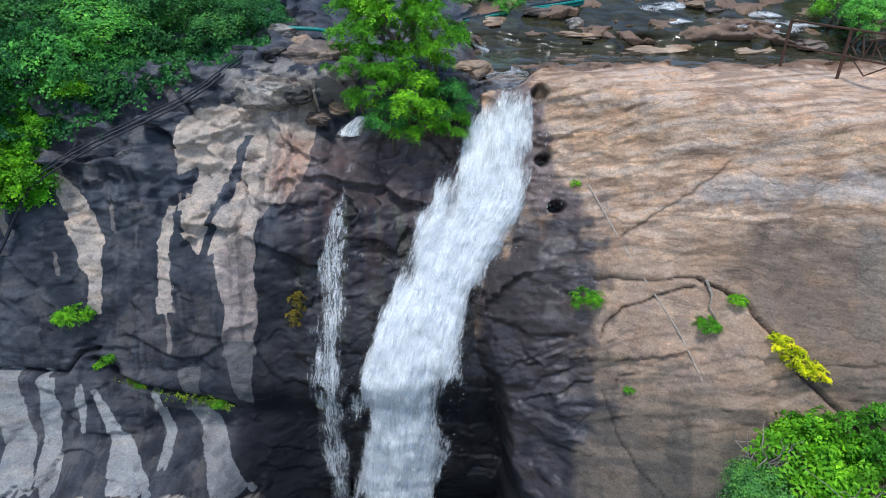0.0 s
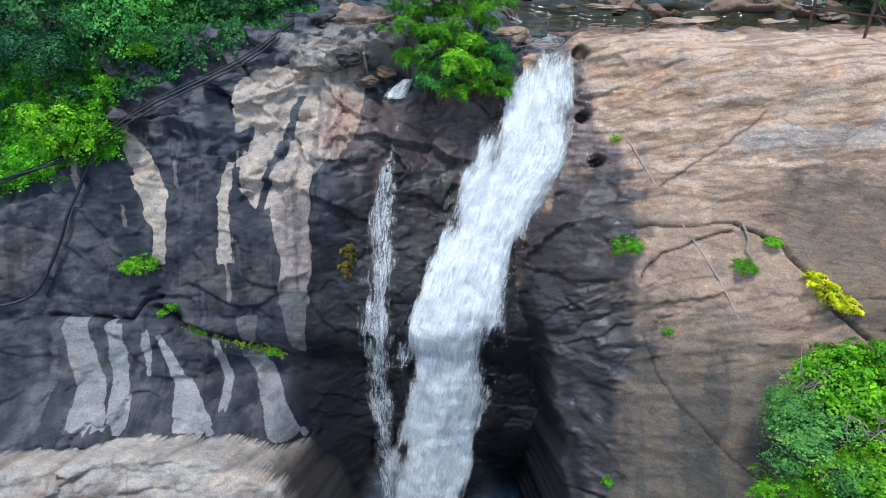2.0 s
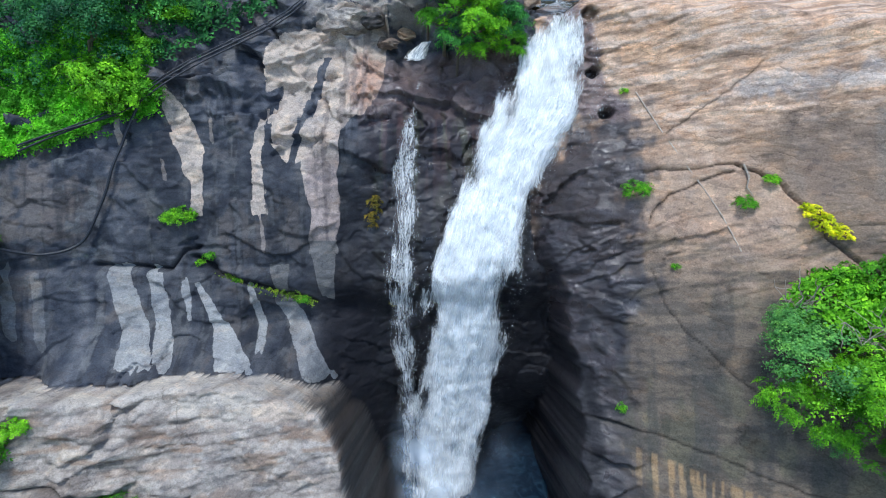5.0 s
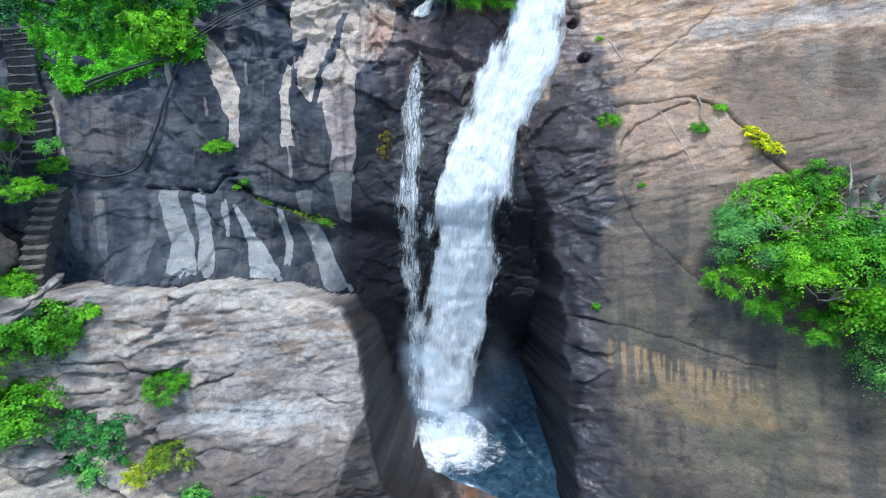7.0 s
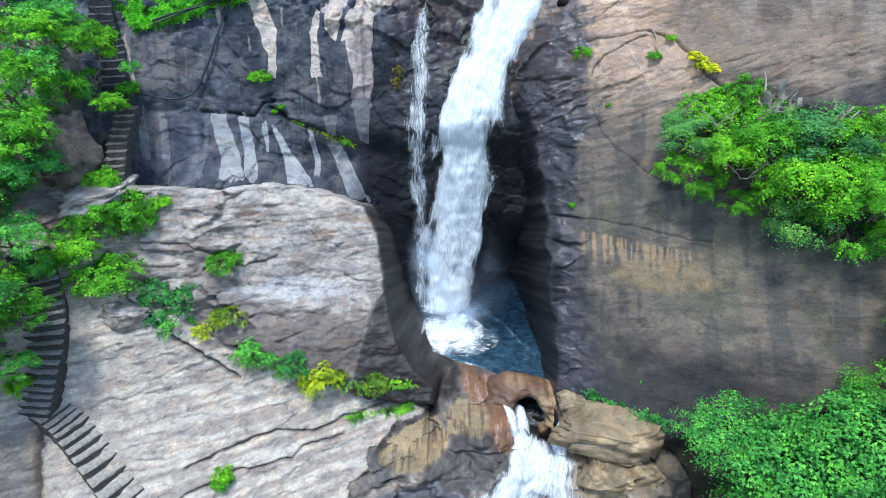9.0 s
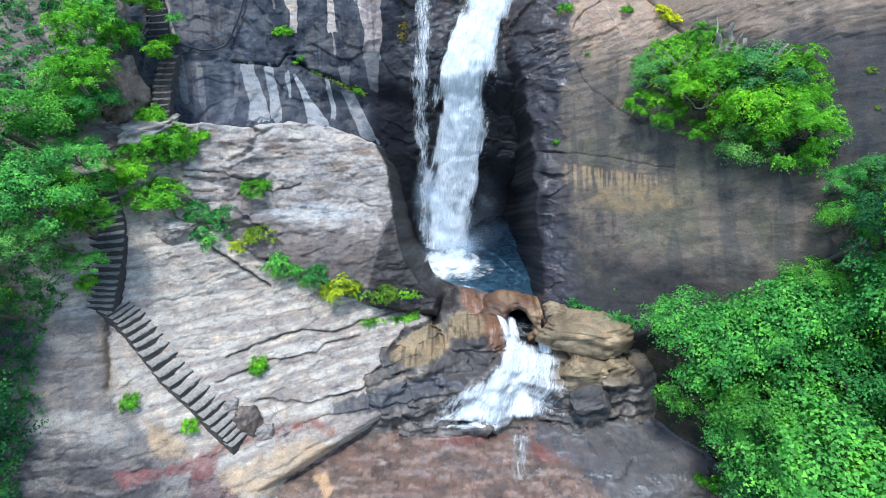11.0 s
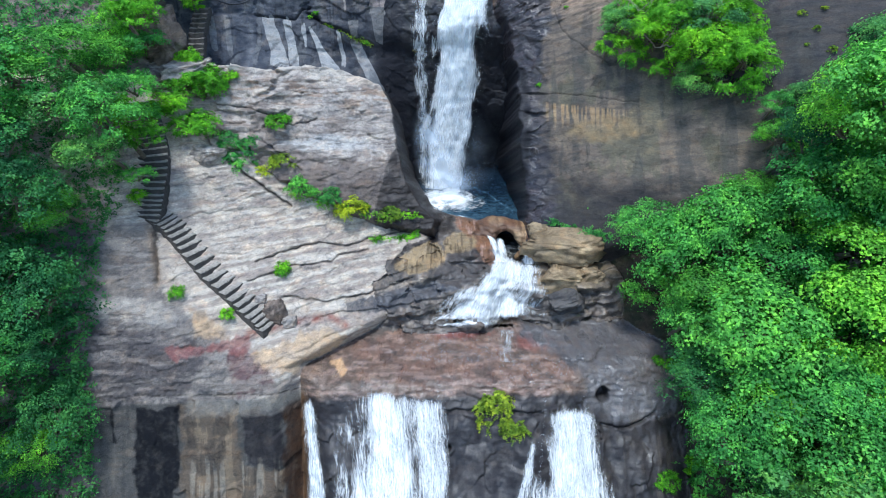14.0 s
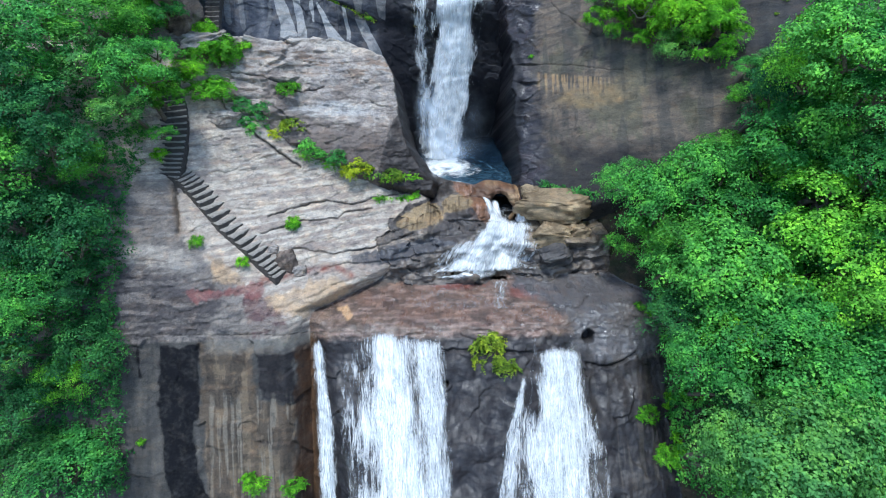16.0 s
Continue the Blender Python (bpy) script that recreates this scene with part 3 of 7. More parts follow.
def attribute(me, name, values):
    values = np.asarray(values, np.float32)
    if values.ndim == 2:
        a = me.attributes.new(name, "FLOAT_COLOR", "POINT")
        a.data.foreach_set("color", np.concatenate([values, np.ones((len(values), 1), np.float32)], 1).ravel())
    else:
        a = me.attributes.new(name, "FLOAT", "POINT")
        a.data.foreach_set("value", values)


def part(name, me, parent=None, label=""):
    ob = new(name, me)
    if parent is not None:
        ob.parent = parent
    return tagged(ob, label=label)


# ---- rocks ---------------------------------------------------------------------------------------------------------------
def axis(lo, hi, fine, reach):
    inner = np.arange(lo, hi, fine)
    out = np.cumsum(fine * 1.25 ** np.arange(1, 60))
    out = out[out < reach]
    return np.concatenate([(lo - out)[::-1], inner, hi + out])


# stains of their own shape on the stone: outlines as (u, v)
PALE_TOP = ((-6.20, 2.79), (-5.90, 3.06), (-5.13, 3.32), (-4.35, 3.83), (-3.24, 3.90), (-3.28, 2.55), (-3.36, 1.98), (-3.83, 1.05), (-4.15, 0.95), (-4.41, 0.66), (-4.49, -0.19), (-4.50, -1.50), (-4.56, -2.47), (-5.24, -2.46), (-5.09, -1.50), (-5.28, -0.75), (-5.33, 0.01), (-5.61, -0.18), (-5.81, -0.09), (-6.11, 0.30), (-6.09, 0.97), (-5.90, 1.87), (-6.27, 1.64), (-6.29, 2.31))
PALE_LONG = ((-8.60, 1.67), (-8.15, 0.97), (-7.75, 0.07), (-7.82, -1.50), (-7.99, -1.50), (-8.08, -0.76), (-8.61, 0.95))
PALE_FORK = ((-6.64, 0.10), (-6.24, 1.21), (-6.38, 0.10), (-6.27, -1.46), (-6.54, -1.46), (-6.55, 0.00))
PALE_FEET = (((-5.21, -2.46), (-4.59, -2.47), (-4.70, -3.71), (-5.02, -3.59)), ((-6.26, -2.74), (-5.77, -2.75), (-5.86, -3.46), (-6.12, -3.45)))
HOLLOW = ((-5.62, 3.22), (-5.15, 2.65), (-4.58, 2.62), (-4.82, 2.43), (-5.34, 2.71))
DRIP = ((-4.82, 2.47), (-5.15, 1.37), (-5.45, 0.58), (-5.77, -0.75))
ORANGE = ((-3.90, 2.57), (-3.28, 2.55), (-3.36, 1.98), (-3.83, 1.05), (-4.16, 1.34))
WET_WALL = ((0.48, 0.08), (1.01, 0.28), (1.61, 0.90), (2.04, 0.97), (2.82, 0.74), (2.88, -0.05), (3.02, -0.57), (2.76, -1.48), (2.68, -2.30), (2.95, -3.09), (2.65, -4.54), (2.2, -6.0), (0.20, -6.46), (0.26, -1.96))
WET_LIP = ((1.71, 3.9), (2.04, 2.47), (2.24, 1.70), (2.82, 0.74), (1.61, 0.90), (0.6, 1.5), (0.8, 3.9))
PALE_BAND = ((4.46, 1.13), (5.37, 1.42), (8.5, 1.25), (8.5, 0.70), (5.37, 0.91), (4.53, 0.98))
TAN_RECESS = ((2.76, -1.48), (3.85, -0.88), (4.91, -0.71), (5.49, -1.81), (4.72, -2.31), (3.47, -2.27))
SLAB_GREY = ((-16.5, -12.18), (-13.22, -12.04), (-12.27, -14.43), (-11.37, -15.16), (-10.09, -16.18), (-9.56, -17.30), (-7.73, -18.31), (-11.16, -18.5), (-16.5, -18.5))
SLAB_PALE = ((-14.45, -14.75), (-13.43, -14.56), (-11.48, -15.23), (-11.42, -15.58), (-13.04, -15.39), (-14.29, -15.16))
SLAB_DARK = ((-16.5, -15.71), (-13.01, -15.67), (-11.21, -16.13), (-10.14, -16.73), (-11.29, -18.23), (-16.5, -18.3))
SLAB_RED = ((-11.95, -16.46), (-10.44, -16.42), (-9.31, -16.22), (-8.96, -16.78), (-10.40, -16.72), (-11.55, -16.74))
SLAB_MAROON = ((-9.87, -16.81), (-8.85, -16.65), (-8.18, -18.06), (-9.38, -18.28))
SLAB_TAN = ((-11.40, -15.02), (-10.13, -15.90), (-9.81, -16.33), (-10.73, -16.16))
SLAB_TONGUE = ((-9.10, -16.78), (-7.79, -16.41), (-6.56, -16.10), (-5.76, -16.52), (-6.62, -17.22), (-7.51, -17.77), (-8.78, -17.20))
FOOT_BLACK = ((-12.85, -18.48), (-11.43, -18.49), (-11.46, -20.67), (-11.77, -22.07), (-11.40, -23.68), (-11.02, -25.5), (-12.52, -25.5), (-12.87, -22.32), (-12.93, -20.61))
FOOT_SLIT = ((-13.76, -18.38), (-13.51, -18.39), (-13.54, -19.73), (-13.71, -19.72))
FOOT_DARK = ((-9.25, -18.86), (-7.95, -18.98), (-7.87, -20.94), (-9.15, -20.74))
FOOT_TAN = ((-11.37, -18.49), (-9.52, -18.56), (-9.29, -20.74), (-7.97, -21.03), (-8.01, -25.5), (-11.14, -25.5), (-11.42, -20.67))
FOOT_RUST = ((-7.90, -18.85), (-6.96, -18.28), (-7.07, -25.5), (-7.96, -25.5))
OCHRE_SLAB = ((-4.11, -14.12), (-4.02, -13.80), (-3.35, -13.25), (-2.40, -12.91), (-1.86, -13.50), (-1.92, -13.89), (-3.28, -14.27))
OCHRE_DOME = ((-2.03, -12.96), (-1.52, -12.57), (-0.64, -12.60), (-0.62, -13.17), (-1.11, -13.47), (-1.92, -13.51))
RUSTY_RIM = ((-1.60, -11.76), (-0.94, -11.94), (0.76, -12.34), (1.58, -11.89), (1.89, -12.30), (2.42, -13.06), (1.86, -13.67), (1.55, -12.49), (0.60, -12.48), (0.13, -13.41), (0.09, -14.02), (-0.76, -13.78), (-0.45, -12.88), (-1.26, -12.48))
BLACK_SEAM = ((-4.24, -13.89), (-3.60, -13.04), (-2.28, -12.79), (-2.16, -12.96), (-3.35, -13.36), (-4.02, -13.80))
BLACK_FOOT = ((-1.80, -13.57), (-0.64, -13.34), (-0.18, -14.05), (-1.15, -14.82), (-2.49, -14.97), (-2.38, -14.28))
PALE_VEIN = ((-5.96, -15.14), (-4.39, -14.79), (-2.71, -14.38), (-2.71, -14.51), (-4.37, -14.93), (-5.94, -15.31))
SLATE_FOOT = ((-5.94, -15.31), (-4.37, -14.93), (-2.49, -14.62), (-1.38, -14.86), (-2.71, -15.33), (-4.88, -15.82), (-5.90, -15.66))
LEDGE_RED = ((-5.54, -16.29), (-2.54, -16.29), (-0.71, -16.19), (0.14, -17.04), (2.74, -17.18), (2.82, -18.19), (1.78, -18.47), (-1.86, -18.45), (-5.45, -17.59), (-6.08, -17.17))
LEDGE_GREY = ((1.53, -15.31), (3.37, -15.31), (7.12, -16.62), (7.41, -19.16), (4.08, -19.63), (3.14, -18.51), (2.64, -17.46), (0.71, -16.89))
LEDGE_OCHRE = ((3.19, -15.13), (6.43, -15.11), (7.01, -16.29), (4.89, -16.26))
LEDGE_PATCH = ((-6.44, -17.45), (-6.04, -17.31), (-5.69, -17.66), (-5.87, -17.87))
# pale runs of mineral: points (u, v, half width) down each run, and how bright it is
PALE_HIGH = (([(-9.6, 1.0, 0.06), (-9.5, 0.0, 0.08)], 0.6), ([(-10.3, 0.9, 0.05), (-10.2, 0.2, 0.08)], 0.5), ([(-6.1, 1.2, 0.05), (-6.2, 0.75, 0.05)], 0.9), ([(-7.55, 0.9, 0.04), (-7.6, 0.3, 0.07)], 0.4), ([(-6.38, -1.5, 0.04), (-6.35, -2.5, 0.04)], 0.35), ([(-8.65, -0.1, 0.04), (-8.6, -0.8, 0.05)], 0.35))
PALE_LOW = (([(-9.75, -2.8, 0.25), (-9.4, -4.0, 0.3), (-9.05, -5.2, 0.4)], 0.85), ([(-8.95, -2.9, 0.16), (-8.7, -4.2, 0.18), (-8.45, -5.2, 0.2)], 0.8),
            ([(-8.2, -3.1, 0.10), (-8.1, -4.2, 0.05)], 0.9), ([(-7.9, -3.2, 0.07), (-7.5, -4.1, 0.16), (-6.8, -5.4, 0.42)], 1.0),
            ([(-6.75, -3.2, 0.07), (-6.42, -5.0, 0.10)], 0.9), ([(-5.95, -3.7, 0.25), (-5.5, -4.7, 0.25), (-4.95, -5.8, 0.3)], 0.6),
            ([(-12.1, -2.7, 0.12), (-11.85, -4.5, 0.16)], 0.55), ([(-12.6, -0.4, 0.1), (-12.3, -2.0, 0.15)], 0.5),
            ([(-11.4, -3.0, 0.1), (-11.2, -4.8, 0.12)], 0.3))


def run_mask(u, v, runs):
    total, strong = np.zeros_like(u), np.zeros_like(u)
    ju = u + 0.035 * fbm(u / 0.25, v / 0.9, 3) + 0.03 * fbm(u / 0.8 + 3, v / 1.5, 2)
    for points, bright in runs:
        p = np.array(points)
        mid = np.interp(-v, -p[:, 1], p[:, 0])
        half = np.interp(-v, -p[:, 1], p[:, 2])
        inside = np.clip(0.5 - (np.abs(ju - mid) - half) / 0.22, 0, 1)
        ends = step(p[-1, 1] - 0.1, p[-1, 1] + 0.15, v + 0.15 * fbm(u / 0.2, v / 0.3, 2)) * step(p[0, 1] + 0.2, p[0, 1] - 0.05, v + 0.15 * fbm(u / 0.2, v / 0.3, 2))
        total = np.maximum(total, inside * ends)
        strong = np.maximum(strong, bright * (inside * ends > 0.02))
    return total, strong


def toward(c, colour, mask):
    return c + (np.array(colour) - c) * np.clip(mask, 0, 1)[..., None]


def blob(u, v, cu, cv, ru, rv, soft=0.35):
    r = np.hypot((u - cu) / ru, (v - cv) / rv) + 0.25 * fbm(u / 0.6, v / 0.6, 4)
    return step(1 + soft, 1 - soft, r)


def inside_of(u, v, outline):
    """How far a spot lies inside an outline, in metres; far outside, -9."""
    p = np.array(outline)
    far = np.full(u.shape, -9.0)
    box = (u > p[:, 0].min() - 1) & (u < p[:, 0].max() + 1) & (v > p[:, 1].min() - 1) & (v < p[:, 1].max() + 1)
    a, b = u[box], v[box]
    within = np.zeros(a.shape, bool)
    for (x0, y0), (x1, y1) in zip(p, np.roll(p, -1, axis=0)):
        if y0 != y1:
            within ^= ((y0 > b) != (y1 > b)) & (a < (x1 - x0) * (b - y0) / (y1 - y0) + x0)
    r = near_line(a, b, [tuple(q) for q in p] + [tuple(p[0])])
    far[box] = np.where(within, r, -r)
    return far


def rock_tint(u, v, d, which, joint):
    """Base colour and wetness of the stone: its stains, runs and lichens, with some shade painted in."""
    n, n2, n3 = fbm(u / 2.2, v / 2.2, 4), fbm(u / 0.45 + 11, v / 0.45, 4), fbm(u / 0.5, v / 4.0 + 3, 4)
    rag = 0.10 * fbm(u / 0.22 + 3, v / 0.45, 4) + 0.12 * fbm(u / 0.9, v / 1.4 + 8, 3)
    fine = fbm(u / 0.13, v / 0.11 + 5, 3)
    runs = fbm(u / 0.28 + 31, v / 5.0, 4)
    blank = np.zeros(u.shape + (3,))

    known = {}

    def depth_in(u, v, outline):
        if outline not in known:
            known[outline] = inside_of(u, v, outline)
        return known[outline]

    def paint(c, colour, outline, strength=0.9, soft=0.05, rough=1.0, vary=0.25):
        return toward(c, colour, strength * step(-soft, soft, depth_in(u, v, outline) + rough * rag) * (1 + vary * n2 + 0.2 * fine))

    # left wall: nearly black lichen over grey granite, cream runs, an orange shoulder
    left = toward(blank + (0.052, 0.060, 0.080), (0.150, 0.156, 0.176), 0.35 + 0.45 * n3 + 0.5 * n2 + 0.3 * n)
    left = toward(left, (0.14, 0.122, 0.115), 0.7 * step(0.25, 0.6, n + 0.6 * n2))
    left = toward(left, (0.030, 0.034, 0.044), 0.55 * step(0.2, 0.4, runs + 0.3 * n))
    left = toward(left, (0.17, 0.175, 0.185), 0.6 * step(0.35, 0.5, runs * 0.8 + 0.5 * n2))
    high, low = run_mask(u, v, PALE_HIGH), run_mask(u, v, PALE_LOW)
    shapes = np.maximum.reduce([depth_in(u, v, q) for q in (PALE_TOP, PALE_LONG, PALE_FORK)])
    feet = np.maximum.reduce([depth_in(u, v, q) for q in PALE_FEET])
    drip = near_line(u, v, DRIP) - 0.13
    shapes = np.minimum(shapes, np.minimum(drip, -depth_in(u, v, HOLLOW))) + 0.03 + 0.35 * rag + 0.03 * runs
    pale = toward(blank + (0.68, 0.56, 0.45), (0.48, 0.41, 0.35), 0.4 + 0.8 * n2 + 0.5 * fine)
    pale = toward(pale, (0.50, 0.29, 0.20), 0.85 * step(-0.3, 0.2, depth_in(u, v, ORANGE) + rag))
    pale = toward(pale, (0.34, 0.265, 0.25), 0.7 * step(0.6, -0.4, v + 0.3 * n) * step(-5.4, -5.2, u))
    pale = toward(pale, (0.15, 0.12, 0.115), 0.6 * step(-5.2, -4.9, u) * step(0.25, 0.4, runs + 0.4 * n2))
    pale = np.where((v < -2.6)[..., None], np.array((0.39, 0.39, 0.38)), pale)
    pale = np.where((feet > -0.3)[..., None], np.array((0.17, 0.165, 0.16)), pale)
    solid = np.clip(0.5 + np.maximum(shapes, feet) / 0.26, 0, 1)
    edge = np.maximum(np.maximum(high[0], low[0]), solid) * (which == 0)
    stain = toward(left, pale, np.clip(np.maximum(np.maximum(high[1], low[1]), 0.97 * (solid > 0.02)), 0, 1) * (0.9 + 0.2 * n2))
    left = toward(left, (0.34, 0.31, 0.275), 0.85 * blob(u, v, -3.6, 3.9, 1.6, 0.7) * step(-0.1, 0.1, n2 + 0.15))
    damp = step(-4.1, -3.6, u + 0.2 * n) * step(3.0, 2.2, v)
    left = toward(left, (0.030, 0.024, 0.033), 0.95 * damp * step(2.6, 0.9, v + n))
    left = toward(left, (0.16, 0.085, 0.05), 0.6 * blob(u, v, -0.9, 2.3, 1.3, 0.6))
    left = toward(left, (0.10, 0.058, 0.058), 0.6 * damp * step(0.05, 0.25, runs + 0.3 * n))
    left = toward(left, (0.15, 0.112, 0.108), 0.8 * damp * step(0.6, 1.4, v + 0.5 * n))
    left = toward(left, (0.07, 0.08, 0.04), 0.5 * damp * step(0.3, 0.45, fbm(u / 0.35 + 9, v / 2.5, 4)) * step(1.6, 0.6, v))
    # chasm shade, painted near black on the wall behind the fall
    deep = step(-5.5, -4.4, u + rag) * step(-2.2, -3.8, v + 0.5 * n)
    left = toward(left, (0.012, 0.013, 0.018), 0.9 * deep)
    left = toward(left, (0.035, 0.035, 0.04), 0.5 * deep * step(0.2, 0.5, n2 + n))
    # the wall also darkens downwards and to the right
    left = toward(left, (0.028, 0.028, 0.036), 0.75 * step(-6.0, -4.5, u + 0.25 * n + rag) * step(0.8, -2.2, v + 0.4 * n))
    left = toward(left, (0.25, 0.165, 0.11), 0.9 * step(0.2, 0.9, u + 0.3 * n) * step(3.9, 4.4, v) * (1 + 0.3 * n2))
    left = left * (1 - 0.32 * step(-10.0, -8.6, u) * step(1.0, 0.0, v))[..., None]
    lwet = np.clip(0.3 + damp * 0.5 - 0.35 * deep + 0.9 * blob(u, v, -3.45, 1.5, 0.5, 0.8), 0, 1)
    # boulder: pale on the shoulders, brown below
    bould = toward(blank + (0.33, 0.285, 0.25), (0.50, 0.445, 0.39), 0.5 + 0.8 * n2 + 0.4 * fine)
    bould = toward(bould, (0.20, 0.165, 0.145), 0.8 * step(0.05, 0.4, n + 0.5 * n2 - 0.25 * (v + 7.0) - 0.35))
    bould = toward(bould, (0.145, 0.115, 0.10), 0.8 * step(-9.5, -10.1, v + 0.5 * n + 0.15 * n2))
    bould = toward(bould, (0.27, 0.175, 0.115), 0.6 * step(0.25, 0.4, fbm(u / 1.2 + 4, v / 0.25, 4)) * step(-5.2, -6.3, v) * step(-7.6, -6.8, v))
    bould = toward(bould, (0.52, 0.50, 0.47), 0.8 * blob(u, v, -7.0, -8.75, 1.7, 0.36))
    # crest coloured paler for the light it catches from above
    bould = toward(bould, (0.56, 0.50, 0.43), 0.75 * step(-6.1, -5.6, v + 0.15 * (u + 8) + 0.3 * n2))
    bould = toward(bould, (0.14, 0.115, 0.10), 0.5 * step(0.33, 0.42, fbm(u / 2.5, v / 0.16 - u * 0.7, 3) + 0.1 * n))
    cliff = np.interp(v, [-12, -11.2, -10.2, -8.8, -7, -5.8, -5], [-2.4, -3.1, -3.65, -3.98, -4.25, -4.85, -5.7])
    # side turned to the chasm: shade painted on by edge and depth
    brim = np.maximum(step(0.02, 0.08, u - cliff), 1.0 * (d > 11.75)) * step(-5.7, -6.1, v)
    # the low right corner carries a dark stain as well
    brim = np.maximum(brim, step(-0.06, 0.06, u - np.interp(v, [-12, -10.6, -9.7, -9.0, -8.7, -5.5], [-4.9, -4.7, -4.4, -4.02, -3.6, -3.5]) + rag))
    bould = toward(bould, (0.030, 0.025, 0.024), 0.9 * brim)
    # the slab with the stairs: clean above, grey and stained below
    slab = toward(blank + (0.43, 0.365, 0.30), (0.60, 0.525, 0.43), 0.35 + 0.8 * n2 + 0.4 * n + 0.4 * fine)
    beds = fbm(u / 2.2, v / 0.22 - 0.9 * u, 4)
    slab = toward(slab, (0.29, 0.235, 0.21), 0.55 * step(0.12, 0.3, beds + 0.3 * n))
    slab = toward(slab, (0.68, 0.61, 0.52), 0.6 * step(-0.2, -0.4, beds) * step(-12.0, -10.0, u))
    flow = fbm(u / 1.5 + 5, v / 0.3, 4)
    slab = paint(slab, (0.165, 0.147, 0.135), SLAB_GREY, 0.9, 0.25, 1.5)
    slab = toward(slab, (0.30, 0.27, 0.24), 0.7 * step(0.1, 0.25, flow) * step(-0.2, 0.2, depth_in(u, v, SLAB_GREY)))
    slab = paint(slab, (0.40, 0.36, 0.31), SLAB_PALE, 0.8 * step(-0.3, 0.0, flow + 0.2), 0.15, 1.5)
    slab = paint(slab, (0.092, 0.082, 0.082), SLAB_DARK, 0.85, 0.15, 1.6)
    slab = toward(slab, (0.26, 0.225, 0.20), 0.7 * step(0.22, 0.32, flow + 0.2 * fine) * step(-0.1, 0.2, depth_in(u, v, SLAB_DARK)))
    slab = paint(slab, (0.50, 0.36, 0.23), SLAB_TAN, 0.8, 0.15, 1.6)
    slab = paint(slab, (0.155, 0.095, 0.095), SLAB_MAROON, 0.8, 0.12, 1.6)
    slab = paint(slab, (0.56, 0.41, 0.27), SLAB_TONGUE, 0.85, 0.08, 1.2)
    slab = paint(slab, (0.27, 0.115, 0.105), SLAB_RED, 0.7, 0.08, 1.2)
    slab = toward(slab, (0.26, 0.10, 0.08), 0.6 * np.exp(-(near_line(u, v, [(-9.3, -16.2), (-7.9, -15.9), (-6.5, -15.75), (-5.9, -16.1)]) / 0.14) ** 2) * (1 + n2))
    slab = toward(slab, (0.26, 0.19, 0.13), 0.75 * np.exp(-((u - np.interp(v, [-14.2, -12.0], [-12.4, -13.15])) / 0.12) ** 2) * step(-14.6, -14.0, v) * step(-11.8, -12.2, v))
    slab = toward(slab, (0.30, 0.26, 0.22), 0.7 * step(-17.2, -17.6, v + 0.2 * n2) * step(0.0, 0.3, flow + 0.15) * step(-11.5, -10.5, u))
    low_face = step(-18.28, -18.42, v + 0.03 * n2)
    tier = fbm(u / 3.0, v / 0.35, 3)
    foot = toward(blank + (0.125, 0.12, 0.112), (0.20, 0.185, 0.165), 0.4 + 0.8 * runs + 0.5 * tier)
    foot = paint(foot, (0.235, 0.18, 0.13), FOOT_TAN, 0.9, 0.1, 1.0, 0.4)
    foot = toward(foot, (0.37, 0.285, 0.195), 0.75 * step(0.12, 0.3, runs + 0.35 * tier) * step(-0.1, 0.1, depth_in(u, v, FOOT_TAN)))
    foot = toward(foot, (0.10, 0.086, 0.075), 0.6 * step(-0.15, -0.4, fbm(u / 0.7 + 5, v / 3.0, 3) + 0.4 * tier) * step(-0.1, 0.1, depth_in(u, v, FOOT_TAN)))
    foot = toward(foot, (0.46, 0.40, 0.31), 0.75 * step(0.3, 0.4, fbm(u / 0.16, v / 7.0, 3) + 0.15 * n) * step(-20.4, -20.9, v + 0.4 * n2) * step(-11.2, -11.0, u))
    foot = paint(foot, (0.050, 0.046, 0.05), FOOT_DARK, 0.9, 0.06, 0.8)
    foot = paint(foot, (0.125, 0.07, 0.042), FOOT_RUST, 0.85, 0.1, 0.9)
    foot = paint(foot, (0.015, 0.016, 0.021), FOOT_BLACK, 0.95, 0.04, 0.6)
    foot = paint(foot, (0.03, 0.03, 0.034), FOOT_SLIT, 0.9, 0.04, 0.5)
    foot = toward(foot, (0.42, 0.385, 0.33), 0.7 * step(-19.0, -18.6, v + 0.15 * n2) * step(-11.4, -11.0, u))
    slab = slab + (0.62 * foot - slab) * low_face[..., None]
    slab = toward(slab, (0.10, 0.09, 0.085), 0.6 * step(-14.4, -15.2, u) * (v < -11))
    slab = toward(slab, (0.12, 0.10, 0.09), 0.7 * (v > -6.5))
    # near black at the upper right, next to the boulder's dark side
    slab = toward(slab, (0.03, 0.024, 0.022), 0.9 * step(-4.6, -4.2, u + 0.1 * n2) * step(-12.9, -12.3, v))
    # rock bar: ochre and brown where the water runs
    bar = toward(blank + (0.11, 0.098, 0.09), (0.235, 0.195, 0.16), 0.3 + n2 + 0.3 * fine)
    bar = toward(bar, (0.30, 0.235, 0.15), 0.8 * step(1.5, 1.9, u) * step(-15.2, -14.6, v) * (0.75 + 0.5 * n2))
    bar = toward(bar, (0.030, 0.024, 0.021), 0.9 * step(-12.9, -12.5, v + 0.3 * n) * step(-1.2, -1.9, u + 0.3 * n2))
    for outline in (OCHRE_SLAB, OCHRE_DOME):
        bar = paint(bar, (0.36, 0.265, 0.15), outline, 0.92, 0.05, 0.7)
